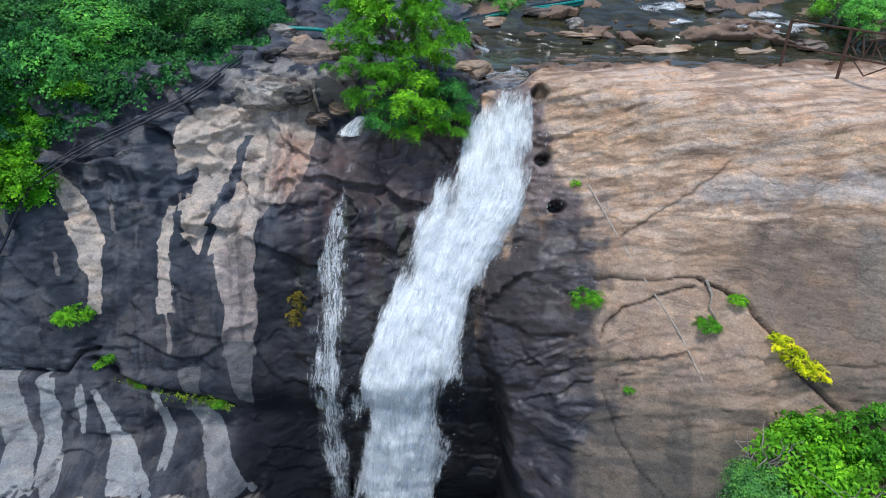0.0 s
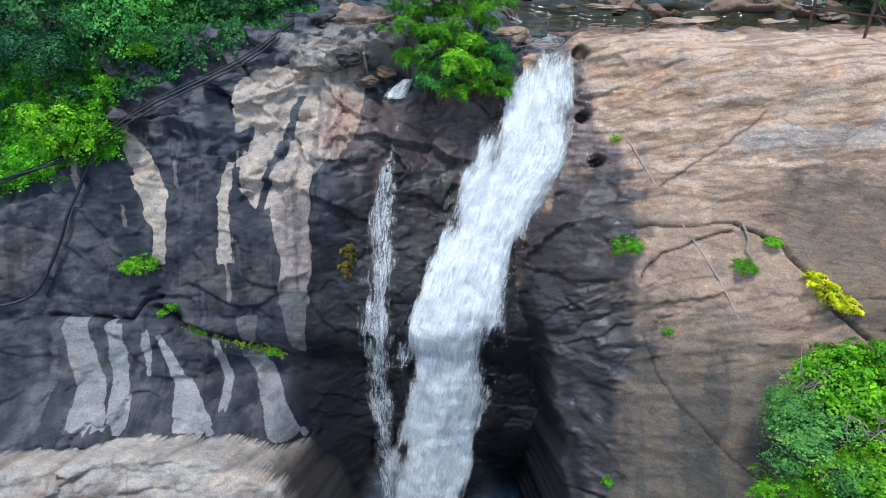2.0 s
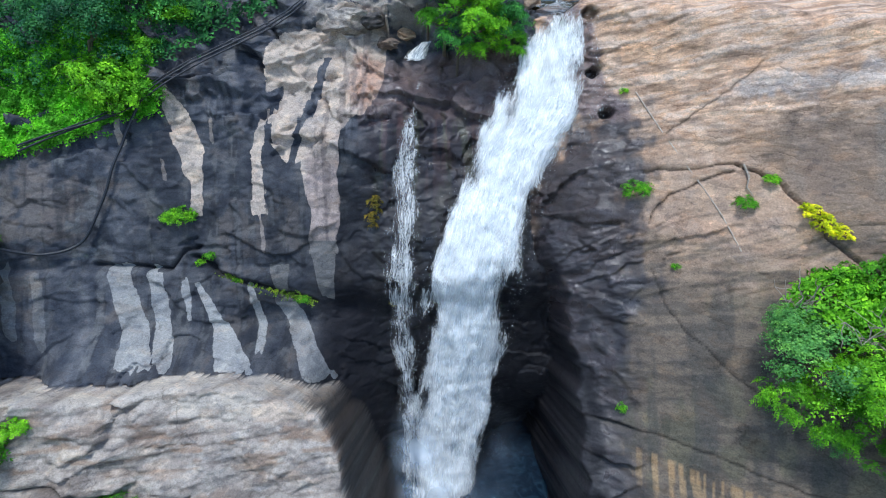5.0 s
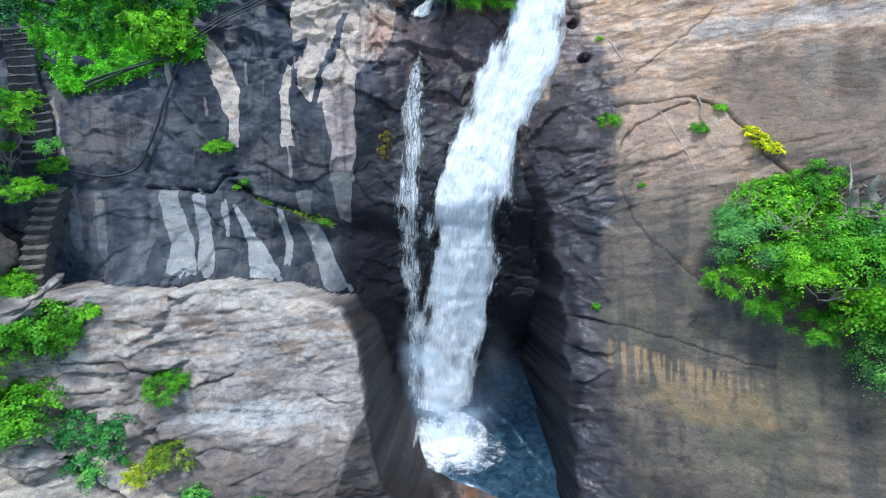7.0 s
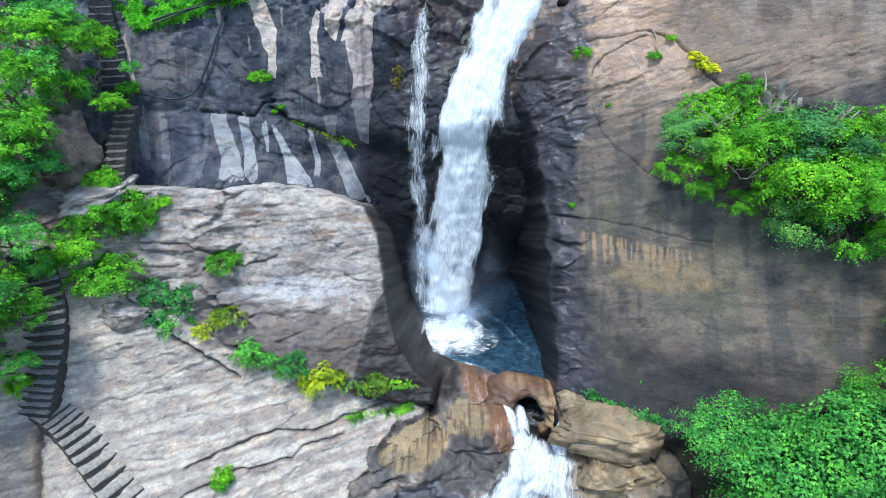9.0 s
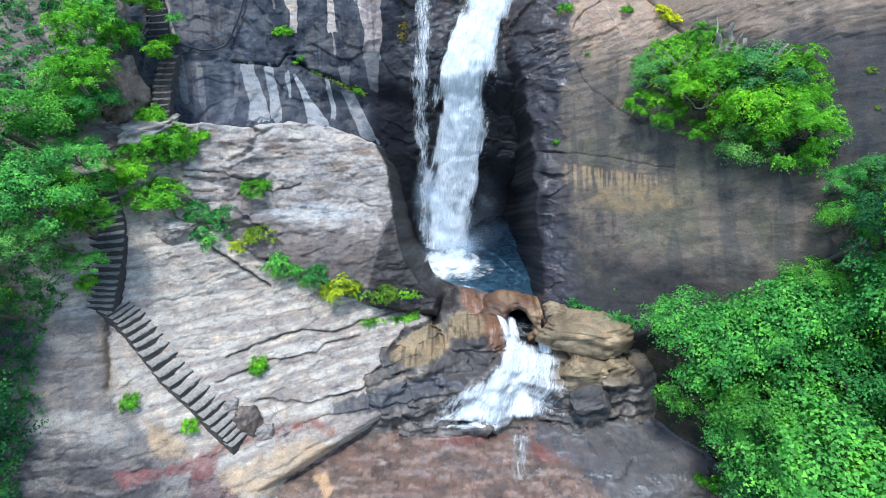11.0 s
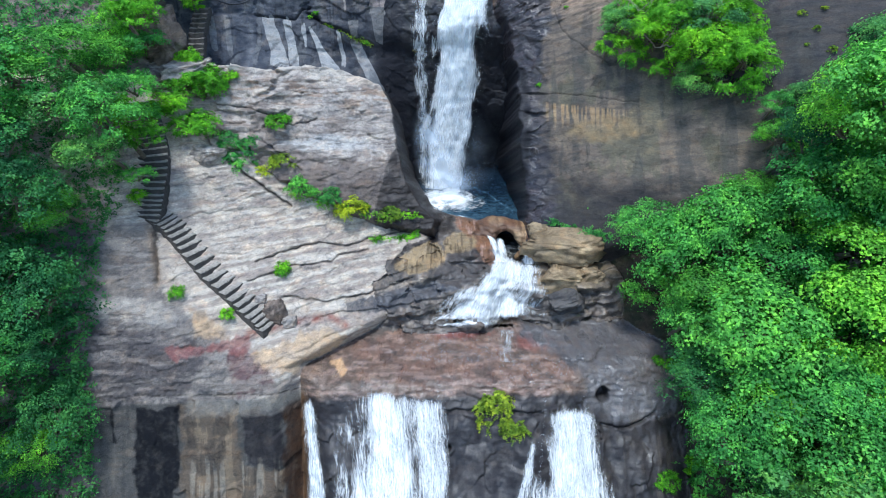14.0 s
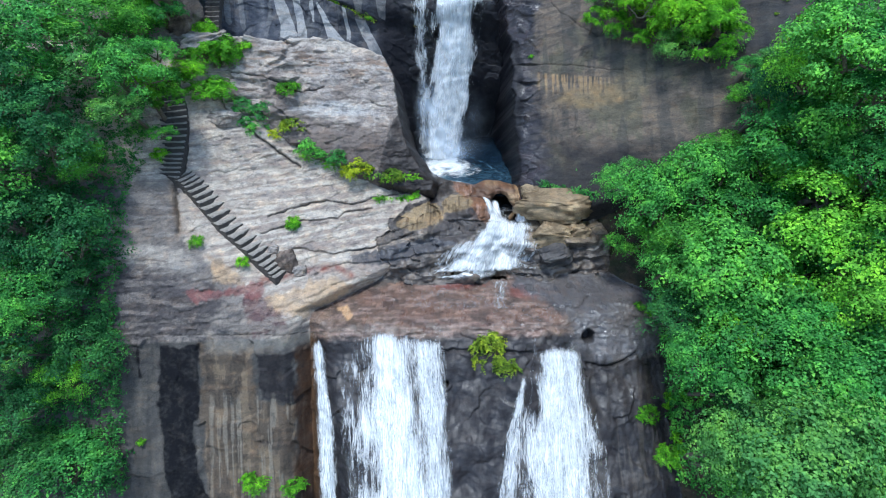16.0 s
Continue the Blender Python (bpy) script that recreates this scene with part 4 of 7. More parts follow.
        bar = toward(bar, (0.11, 0.075, 0.045), 0.7 * step(0.2, 0.35, fbm(u / 0.12, v / 0.9, 3)) * step(-0.05, 0.05, depth_in(u, v, outline)))
    bar = paint(bar, (0.27, 0.13, 0.065), RUSTY_RIM, 0.85, 0.1, 1.0)
    bar = toward(bar, (0.46, 0.31, 0.25), 0.6 * step(0.15, 0.4, fbm(u / 0.15 + 2, v / 0.7, 3)) * step(-0.05, 0.05, depth_in(u, v, RUSTY_RIM)))
    bar = paint(bar, (0.022, 0.019, 0.02), BLACK_SEAM, 0.9, 0.04, 0.6)
    bar = paint(bar, (0.085, 0.074, 0.07), BLACK_FOOT, 0.85, 0.05, 0.8)
    bar = paint(bar, (0.10, 0.098, 0.105), SLATE_FOOT, 0.85, 0.05, 0.8)
    bar = paint(bar, (0.46, 0.38, 0.30), PALE_VEIN, 0.85, 0.04, 0.4)
    slab = paint(slab, (0.10, 0.098, 0.105), SLATE_FOOT, 0.85, 0.05, 0.8)
    slab = paint(slab, (0.46, 0.38, 0.30), PALE_VEIN, 0.85, 0.04, 0.4)
    slab = paint(slab, (0.03, 0.026, 0.027), BLACK_SEAM, 0.9, 0.04, 0.6)
    slab = paint(slab, (0.36, 0.265, 0.15), OCHRE_SLAB, 0.92, 0.05, 0.7)
    # the hole under the arch gets its shade as near-black paint
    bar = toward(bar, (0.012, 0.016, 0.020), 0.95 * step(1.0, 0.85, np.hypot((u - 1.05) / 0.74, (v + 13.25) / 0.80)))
    # ledge: wet, rust red, then black below the lip
    ledge = toward(blank + (0.15, 0.105, 0.08), (0.28, 0.20, 0.15), 0.3 + 0.9 * n2 + 0.5 * n)
    ledge = paint(ledge, (0.205, 0.122, 0.09), LEDGE_RED, 0.75, 0.3, 2.5, 0.7)
    ledge = toward(ledge, (0.085, 0.065, 0.055), 0.6 * step(0.0, 0.3, fbm(u / 1.3 + 7, v / 0.3 + 0.5 * u, 4)))
    ledge = toward(ledge, (0.36, 0.25, 0.20), 0.6 * step(0.15, 0.3, fbm(u / 0.9, v / 0.12, 3)) * step(0.3, 0.0, u - 2))
    ledge = toward(ledge, (0.27, 0.075, 0.06), 0.6 * np.maximum(blob(u, v, -1.2, -16.6, 1.2, 0.22), blob(u, v, 1.5, -16.9, 0.7, 0.3)))
    ledge = toward(ledge, (0.12, 0.105, 0.09), 0.8 * step(-16.75, -16.3, v + 0.25 * n + rag))
    ledge = paint(ledge, (0.125, 0.118, 0.118), LEDGE_GREY, 0.9, 0.2, 1.6)
    ledge = paint(ledge, (0.15, 0.10, 0.04), LEDGE_OCHRE, 0.8, 0.25, 1.6)
    ledge = paint(ledge, (0.60, 0.38, 0.21), LEDGE_PATCH, 0.92, 0.03, 0.4)
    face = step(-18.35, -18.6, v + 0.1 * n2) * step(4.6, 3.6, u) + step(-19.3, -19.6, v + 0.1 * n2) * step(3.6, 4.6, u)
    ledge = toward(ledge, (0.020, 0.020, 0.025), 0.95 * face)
    ledge = toward(ledge, (0.16, 0.152, 0.152), 0.8 * blob(u, v, 4.9, -18.9, 1.6, 0.6))
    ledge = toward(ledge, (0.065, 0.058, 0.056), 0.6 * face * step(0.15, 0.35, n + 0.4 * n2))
    ledge = toward(ledge, (0.085, 0.075, 0.065), 0.6 * face * step(0.25, 0.4, runs) * step(3.0, 4.5, u))
    ledge = toward(ledge, (0.14, 0.08, 0.04), 0.8 * face * step(-6.9, -7.4, u))
    # right wall: tan above, dark and wet beside the fall, grey-brown below
    sheets = fbm(u / 1.6, v / 0.16 - 0.7 * u, 4)
    right = toward(blank + (0.64, 0.42, 0.27), (0.72, 0.525, 0.38), 0.4 + 0.7 * n2 + 0.4 * n + 0.4 * fine)
    right = toward(right, (0.28, 0.19, 0.135), 0.6 * step(0.12, 0.3, sheets + 0.25 * n) * step(-0.8, 0.4, v))
    right = toward(right, (0.66, 0.53, 0.43), 0.6 * step(-0.2, -0.35, sheets) * step(-0.5, 0.8, v))
    right = paint(right, (0.46, 0.41, 0.375), PALE_BAND, 0.75, 0.12, 1.5)
    over = step(-0.25, 0.35, v - np.interp(u, [4.7, 5.4, 6.4, 7.1, 9], [-0.5, -0.9, -2.5, -3.3, -5.4])) * step(1.0, 0.0, v + 0.12 * (u - 6) + 0.5 * n + 0.3 * n2) * step(4.4, 6.0, u + 0.4 * n)
    right = toward(right, (0.185, 0.145, 0.115), 0.85 * over)
    right = toward(right, (0.30, 0.265, 0.22), 0.5 * over * step(0.1, 0.5, fbm(u / 0.8 + 3, v / 2.5, 4)))
    right = toward(right, (0.10, 0.088, 0.078), 0.5 * over * step(0.1, 0.5, fbm(u / 0.7 + 13, v / 3.0, 4)))
    right = toward(right, (0.30, 0.22, 0.165), 0.45 * step(0.8, -0.4, v + 0.25 * (u - 4.5) + 0.5 * n) * step(2.0, 3.0, u))
    lower = step(-1.4, -4.4, v + 0.5 * n + 0.25 * (u - 4.5))
    right = toward(right, (0.16, 0.135, 0.108), 0.9 * lower)
    right = paint(right, (0.52, 0.365, 0.265), TAN_RECESS, 0.55, 0.25, 1.5)
    right = toward(right, (0.105, 0.092, 0.078), 0.65 * step(-1.9, -2.4, v + 0.2 * n2) * step(0.0, 0.3, fbm(u / 1.3, v / 0.3 - u * 0.5, 4)))
    right = toward(right, (0.13, 0.125, 0.085), 0.6 * lower * step(-0.05, 0.3, n + 0.3 * runs))
    right = toward(right, (0.085, 0.082, 0.076), 0.6 * lower * step(0.1, 0.3, fbm(u / 0.6 + 8, v / 4.0, 3)))
    comb = fbm(u / 0.13, v / 3.0, 3)
    top_line = np.interp(u, [2.4, 3.2, 4.5, 6.0], [-6.9, -7.1, -7.45, -7.8])
    right = toward(right, (0.42, 0.29, 0.16), 0.8 * step(0.05, -0.02, v - top_line) * step(top_line - 0.9 - 0.8 * np.clip(comb, -0.5, 1), top_line - 0.3, v) * step(-0.05, 0.12, comb) * step(2.3, 2.7, u + 0.3 * n2) * step(6.0, 4.8, u))
    right = toward(right, (0.30, 0.22, 0.125), 0.6 * blob(u, v, 4.9, -8.4, 1.5, 0.5) * (1 + n2))
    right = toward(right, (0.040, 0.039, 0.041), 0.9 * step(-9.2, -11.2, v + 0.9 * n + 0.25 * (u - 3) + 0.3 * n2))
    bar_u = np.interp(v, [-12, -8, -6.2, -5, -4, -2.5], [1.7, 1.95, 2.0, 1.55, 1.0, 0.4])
    rwet = step(-0.45, 0.35, depth_in(u, v, WET_WALL) + 1.8 * rag + 0.25 * runs + 0.3 * fbm(u / 2.5, v / 0.35 - u * 0.4, 4))
    rwet = np.maximum(rwet, step(2.9, 1.9, u + 0.25 * n2 + 0.08 * (v + 6) + rag + 0.35 * fbm(u / 2.5, v / 0.3 - u * 0.4, 4)) * step(-4.0, -5.5, v))
    right = toward(right, (0.030, 0.028, 0.036), 0.94 * rwet)
    right = toward(right, (0.085, 0.066, 0.066), 0.5 * rwet * step(0.1, 0.4, n2 + n))
    lip_wet = step(-0.1, 0.1, depth_in(u, v, WET_LIP) + rag)
    right = toward(right, (0.17, 0.125, 0.125), 0.85 * lip_wet)
    # inside the chasm the wall's shade is put into its colour
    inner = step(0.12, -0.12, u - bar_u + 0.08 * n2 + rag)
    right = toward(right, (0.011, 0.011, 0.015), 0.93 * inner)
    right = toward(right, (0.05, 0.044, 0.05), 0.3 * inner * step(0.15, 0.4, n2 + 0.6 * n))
    rwet = np.maximum(rwet * (1 - 0.4 * inner), lip_wet)
    right = toward(right, (0.16, 0.085, 0.05), 0.8 * step(4.2, 4.6, v + 0.25 * n2))
    right = toward(right, (0.035, 0.038, 0.045), 0.75 * step(7.3, 8.0, u + 0.5 * n + 0.3 * n3) * step(-2.6, -3.6, v + 0.3 * n3) * step(-8.5, -7.0, v))
    earth = toward(blank + (0.035, 0.04, 0.022), (0.08, 0.06, 0.04), 0.4 + n2)
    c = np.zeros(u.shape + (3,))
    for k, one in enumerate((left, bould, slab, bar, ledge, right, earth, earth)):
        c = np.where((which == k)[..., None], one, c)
    wet = np.select([which == 0, which == 1, which == 3, which == 4, which == 5], [lwet, 0.5 * brim, 0.7 + 0 * u, 0.9 - 0.2 * face, rwet], 0.0)
    # dark joints; shade in potholes and under overhangs is painted along with them
    c = toward(c, (0.02, 0.018, 0.017), 0.75 * joint)
    grade = np.array([0.90, 0.90, 0.92])
    return np.clip(c * grade, 0.006, 0.75), np.clip(wet * (0.75 + 0.5 * n2), 0, 1), np.clip(stain * grade, 0.006, 0.75), edge


def build_rocks():
    us, vs = axis(-16.5, 10.5, FINE, 400), axis(-24.5, 7.5, FINE, 400)
    vs = np.concatenate([vs[vs < -24.5], np.arange(-24.5, -16.5, 0.05), np.arange(-16.5, 7.5, FINE), vs[vs > 7.5]])
    u, v = np.meshgrid(us, vs)
    d, which, joint = ground(u, v, True)
    tint, wet, stain, edge = rock_tint(u, v, d, which, joint)
    x, y, z = world(u, v, d)
    co = np.stack([x, y, z], -1).reshape(-1, 3)
    upper = 0.28 + 0.37 * step(-1.4, 0.6, v + 0.1 * u) - 0.15 * step(-4.5, -6, v)
    bedded = np.select([which == 0, which == 1, which == 2, which == 3, which == 4, which == 5], [0.12 + 0 * u, 0.06 + 0 * u, 0.28 - 0.2 * (v < -18.2), 0.35 + 0 * u, 0.4 - 0.35 * (v < -18.6), upper], 0.0)
    # the boulder is what hangs together round its middle; stray flakes belong to the slope
    mine, whole = which == 1, np.zeros(which.shape, bool)
    whole[np.argmin(np.abs(vs + 8.0)), np.argmin(np.abs(us + 6.5))] = True
    while True:
        grown = whole.copy()
        for k in range(12):
            grown[1:] |= grown[:-1]
            grown[:-1] |= grown[1:]
            grown[:, 1:] |= grown[:, :-1]
            grown[:, :-1] |= grown[:, 1:]
            grown &= mine
        if (grown == whole).all():
            break
        whole = grown
    which = np.where(mine & ~whole, 2, which)
    faces = grid_faces(*u.shape)
    owner = which.ravel()[faces[:, 0]]
    labels = {"cliff_left": "dark granite cliff with black and pale stains", "boulder": "huge pale grey boulder with a rounded top",
              "rock_slope": "sloping grey stone slab with carved steps", "pool_rim": "brown water-worn rock bar beside the plunge pool",
              "ledge": "wet reddish rock ledge above the lower falls", "cliff_right": "tan granite slab wall with a dark wet edge",
              "hillside": "earthy hillside under dense green trees", "valley": "valley floor of rock and earth"}
    for k, name in enumerate(ROCKS):
        mine = faces[owner == k]
        if not len(mine):
            continue
        used, flat = np.unique(mine, return_inverse=True)
        me = mesh_of(name, co[used], flat.reshape(-1, 4), ROCK)
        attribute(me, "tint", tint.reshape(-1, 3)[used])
        attribute(me, "wet", wet.ravel()[used])
        attribute(me, "stain", stain.reshape(-1, 3)[used])
        attribute(me, "edge", edge.ravel()[used])
        attribute(me, "bedded", bedded.ravel()[used])
        if name == "boulder":
            tagged(new(name, me), labels[name], "boulder")
        else:
            tagged(new(name, me), labels[name], "rock", kind="structure")


FINE = 0.038
build_rocks()


# ---- water ---------------------------------------------------------------------------------------------------------------
def fall(name, label, line, body=0.35, gap=0.07, layers=2, stretch=0.7, torn=0.3, fade=0.9, end=0.0):
    """A fall along a line of (u, v, width, stand-off): dense water behind, looser threads in front of it."""
    line = np.array(line)
    run = np.concatenate([[0], np.cumsum(np.hypot(np.diff(line[:, 0]), np.diff(line[:, 1])))])
    rows = max(12, int(run[-1] / gap))
    along = np.linspace(0, run[-1], rows)
    u0, v0, wide, off = (np.interp(along, run, line[:, k]) for k in range(4))
    for a in (u0, wide, off):
        a[:] = np.convolve(np.pad(a, 6, mode="edge"), np.ones(13) / 13, "valid")
    cols = max(6, int(line[:, 2].max() / gap))
    s = np.linspace(-1, 1, cols)
    thing = tagged(new(name), label, "waterfall")
    for k in range(layers):
        reach = 1.0 + 0.16 * k
        u = u0[:, None] + 0.62 * reach * wide[:, None] * s[None]
        v = v0[:, None] + 0 * s[None]
        u = u + 0.05 * perlin(u * 3 + 5 * k, v * 1.2) + 0.03 * perlin(u * 9, v * 4 + 8 * k)
        rock = ground(np.clip(u, u0[:, None] - 0.4 * wide[:, None], u0[:, None] + 0.4 * wide[:, None]), v)[0]
        hung = np.convolve(np.pad(ground(u0, v0)[0], 30, mode="edge"), np.ones(61) / 61, "valid")
        rock = np.minimum(rock, hung[:, None])
        d = rock - off[:, None] * (0.35 + 0.65 * (1 - s[None] ** 2)) - 0.10 * k - 0.12 * fbm(u * 2.2 + 3 * k, v * 0.6, 4) - 0.05 * fbm(u * 5, v * 2.5, 3)
        x, y, z = world(u, v, d)
        faces = grid_faces(rows, cols)
        me = mesh_of("sheet", np.stack([x, y, z], -1).reshape(-1, 3), faces, FALLING)
        uv = np.stack([0.62 * reach * (0.5 * wide[:, None] + 0.25 * wide.mean()) * 1.3 * s[None] + 3.7 * k + u * 0.15, stretch * v - 5.1 * k], -1).reshape(-1, 2)
        me.uv_layers.new(name="UVMap").data.foreach_set("uv", uv[faces.ravel()].astype(np.float32).ravel())
        ragged = np.clip(np.abs(s)[None] + torn * fbm(u * 1.1 + 31, v * (0.4 if torn < 0.5 else 1.0), 3), 0, 1.4)
        strength = body * (1 - 1.0 * ragged ** 2.2) + 0.03 - 0.12 * k * (body > 0.3)
        ends = step(0, min(0.2, fade / run[-1]), along / run[-1])[:, None]
        if end:
            ends = ends * step(run[-1], run[-1] - end, along)[:, None]
        if torn > 0.5:
            ends = ends * step(1.0, 0.85, along / run[-1])[:, None]
        attribute(me, "body", (strength - 0.5 * (1 - ends)).ravel())
        part("sheet", me, thing)
    return thing


def flat_water(name, label, u_lo, u_hi, v_lo, v_hi, z, mat, rise=None):
    u, v = np.meshgrid(np.linspace(u_lo, u_hi, 160), np.linspace(v_lo, v_hi, 120))
    zz = z + 0.02 * fbm(u * 1.3, v * 2.5, 3) + (rise(u, v) if rise else 0)
    faces = grid_faces(120, 160)
    if rise:
        faces = faces[((ground(u, v)[0] - level(v, zz) < 0.8) & ((u > 0.6) | (v > 5.2)) & (v > 3.6)).ravel()[faces].all(1)]
    me = mesh_of(name, np.stack(world(u, v, level(v, zz)), -1).reshape(-1, 3), faces, mat)
    foot = np.hypot((u + 1.75) / 1.5, (v + 11.0) / 0.6) + 0.3 * fbm(u * 1.4, v * 2.6, 3)
    rim = np.exp(-(near_line(u, v, [(-3.0, -11.3), (-2.2, -11.72), (-1.2, -11.85), (-0.4, -12.1), (0.4, -12.4)]) / 0.07) ** 2) + np.exp(-(near_line(u, v, [(-0.3, -10.3), (0.4, -10.7), (1.0, -11.3), (1.4, -11.6)]) / 0.05) ** 2)
    attribute(me, "foam", (-0.06 + 0.28 * step(-10.2, -11.8, v) + 0.34 * step(1.3, 0.5, foot) + 0.22 * rim * (1 + fbm(u * 3, v * 4, 2))).ravel())
    return tagged(new(name, me), label, "water", kind="structure")


fall("waterfall", "tall white waterfall plunging into a dark pool",
     [(1.35, 4.8, 0.8, 0.06), (1.28, 4.2, 0.9, 0.08), (1.15, 3.5, 1.1, 0.1), (1.02, 2.9, 1.45, 0.15), (0.93, 2.2, 1.75, 0.22), (0.81, 1.5, 2.2, 0.28), (0.62, 0.95, 2.2, 0.3), (0.23, 0.4, 1.8, 0.3), (-0.05, -0.1, 1.75, 0.32),
      (-0.28, -0.8, 1.7, 0.35), (-0.55, -1.5, 1.8, 0.38), (-0.75, -2.2, 1.85, 0.4), (-1.06, -3.4, 2.15, 0.45), (-1.35, -5.4, 2.1, 0.5), (-1.7, -7.6, 2.0, 0.55), (-1.9, -9.5, 1.9, 0.7), (-1.95, -10.8, 2.1, 0.9), (-1.95, -11.1, 2.3, 0.9)], 0.42, layers=3, torn=0.42, fade=2.3, end=0.35)
fall("thin_waterfall", "thin veil of water down dark rock", [(-2.5, 1.6, 0.15, 0.04), (-2.68, 0.8, 0.3, 0.05), (-2.8, 0.1, 0.62, 0.06), (-2.8, -0.8, 0.66, 0.1), (-2.8, -1.9, 0.7, 0.12), (-2.89, -3.4, 0.7, 0.15), (-2.94, -5.1, 0.55, 0.2), (-2.9, -9.5, 0.4, 0.3)], 0.15, layers=2, torn=0.5)
fall("thin_waterfall", "faint trickle feeding the thin veil of water", [(-2.25, 2.5, 0.12, 0.03), (-2.4, 2.0, 0.2, 0.03), (-2.45, 1.5, 0.25, 0.04), (-2.65, 0.8, 0.25, 0.04)], 0.10, layers=1, torn=0.5)
fall("spout", "small spout of water beside a bush", [(-2.1, 3.25, 0.2, 0.15), (-2.45, 2.95, 0.45, 0.12), (-2.6, 2.7, 0.5, 0.08)], 0.3)
fall("cascade", "white cascade spreading over brown rock", [(0.98, -13.25, 1.2, 0.15), (0.85, -13.75, 1.4, 0.28), (0.45, -14.3, 1.3, 0.28), (-0.1, -14.95, 1.3, 0.24), (-0.75, -15.55, 1.5, 0.18), (-1.45, -16.0, 1.6, 0.1), (-2.0, -16.25, 1.2, 0.06)], 0.33, layers=2, torn=0.45, end=0.5)
fall("cascade", "broken white water fanning over wet brown rock", [(1.05, -13.5, 1.2, 0.16), (0.9, -14.1, 1.7, 0.2), (0.55, -14.8, 2.4, 0.18), (0.15, -15.5, 3.0, 0.14), (-0.1, -16.1, 3.3, 0.08), (-0.1, -16.5, 2.6, 0.05)], 0.22, layers=3, torn=0.5, end=0.6)
fall("cascade", "thin streak of water over the red ledge", [(0.55, -16.3, 0.9, 0.05), (0.5, -16.8, 0.45, 0.05), (0.38, -17.15, 0.3, 0.04), (0.28, -17.5, 0.5, 0.04)], 0.10, layers=2, torn=0.45)
fall("side_spout", "thin spout of water over the rock bar", [(-0.25, -12.2, 0.12, 0.05), (-0.05, -12.6, 0.16, 0.1), (0.3, -13.3, 0.3, 0.15), (0.55, -13.9, 0.5, 0.25)], 0.3)
fall("side_spout", "thin spout of water inside the rock arch", [(0.5, -12.75, 0.3, 0.1), (0.55, -13.3, 0.35, 0.25), (0.65, -13.9, 0.5, 0.3)], 0.3)
fall("side_spout", "thin spout of water inside the rock arch", [(1.75, -13.0, 0.15, 0.1), (1.68, -13.5, 0.3, 0.25), (1.5, -13.95, 0.5, 0.3)], 0.3)
fall("lower_fall", "narrow white fall over the lower cliff", [(-7.0, -18.0, 0.3, 0.1), (-6.95, -19.5, 0.5, 0.2), (-6.7, -22, 0.6, 0.25), (-6.5, -26, 0.7, 0.3)], 0.24, stretch=0.5)
fall("lower_fall", "faint threads of falling water on black rock", [(-6.1, -18.6, 0.2, 0.06), (-5.8, -20, 0.45, 0.12), (-5.6, -23, 0.55, 0.2), (-5.5, -26, 0.6, 0.2)], 0.12, layers=1)
fall("lower_fall", "broad white curtain of falling water", [(-4.3, -17.7, 2.0, 0.08), (-4.25, -18.6, 2.1, 0.25), (-4.0, -21, 2.15, 0.35), (-3.8, -26, 2.3, 0.4)], 0.26, stretch=0.5, torn=0.4)
fall("lower_fall", "loose threads of falling water beside the curtain", [(-2.75, -17.9, 1.0, 0.06), (-2.7, -19, 1.1, 0.15), (-2.5, -21.5, 1.0, 0.25), (-2.3, -26, 1.0, 0.3)], 0.2, stretch=0.5)
fall("lower_fall", "broad white fall fanning over the lower cliff", [(2.3, -18.3, 1.1, 0.08), (2.35, -19.2, 1.4, 0.22), (2.25, -21, 1.9, 0.3), (2.1, -26, 2.5, 0.4)], 0.21, stretch=0.5, layers=3, torn=0.45)
fall("lower_fall", "thin slanting thread of falling water", [(1.2, -19.3, 0.15, 0.05), (0.9, -20.5, 0.3, 0.1), (0.4, -22.5, 0.5, 0.15), (0.0, -26, 0.7, 0.2)], 0.17, stretch=0.5)
flat_water("pool", "deep blue plunge pool with foam", -4.6, 3.0, -12.7, -8.6, 3.05, POOL)
flat_water("river", "dark shallow river above the falls", -0.6, 14, 3.6, 9, 17.05, RIVER, lambda u, v: 0.42 * np.clip(v - 6.3, 0, 6) + 0.2 * step(6.1, 6.6, v + 0.4 * fbm(u / 1.5, v, 2)) - 1.3 * np.clip(4.7 - v - 0.2 * fbm(u * 2, v, 2), 0, 2) ** 1.6)


# ---- where things stand: (u, v, d, size) ------------------------------------------------------------------------------
RIGHT_WOOD = [(8.07, -15.79, 4, 2.53), (7.26, -14.84, 5.3, 1.76), (8.62, -18.01, 3.2, 2.62), (7.06, -18.82, 3.5, 1.61), (10.36, -15.74, 3, 2.22), (6.8, -13.54, 6.8, 2), (5.62, -12.48, 7.6, 1.38), (6.19, -14.89, 7.6, 1.38), (7.99, -12.73, 6, 1.93), (9.18, -13.83, 5, 2.04), (10.72, -13.3, 3.6, 2.1), (11.67, -15.17, 2.5, 1.62), (9.98, -11.34, 4, 1.75), (10.85, -10.57, 3, 2.04), (11.62, -12.46, 2.5, 1.62), (10.21, -8.81, 1.6, 1.89), (10.09, -9.11, 3, 1.48), (11.19, -10.52, 1.5, 1.53), (10.83, -19.46, 1.5, 2.05), (11.33, -17.1, 2, 1.75), (7.2, -21.91, 1.2, 1.34), (10.3, -21.82, 0.5, 1.61)]
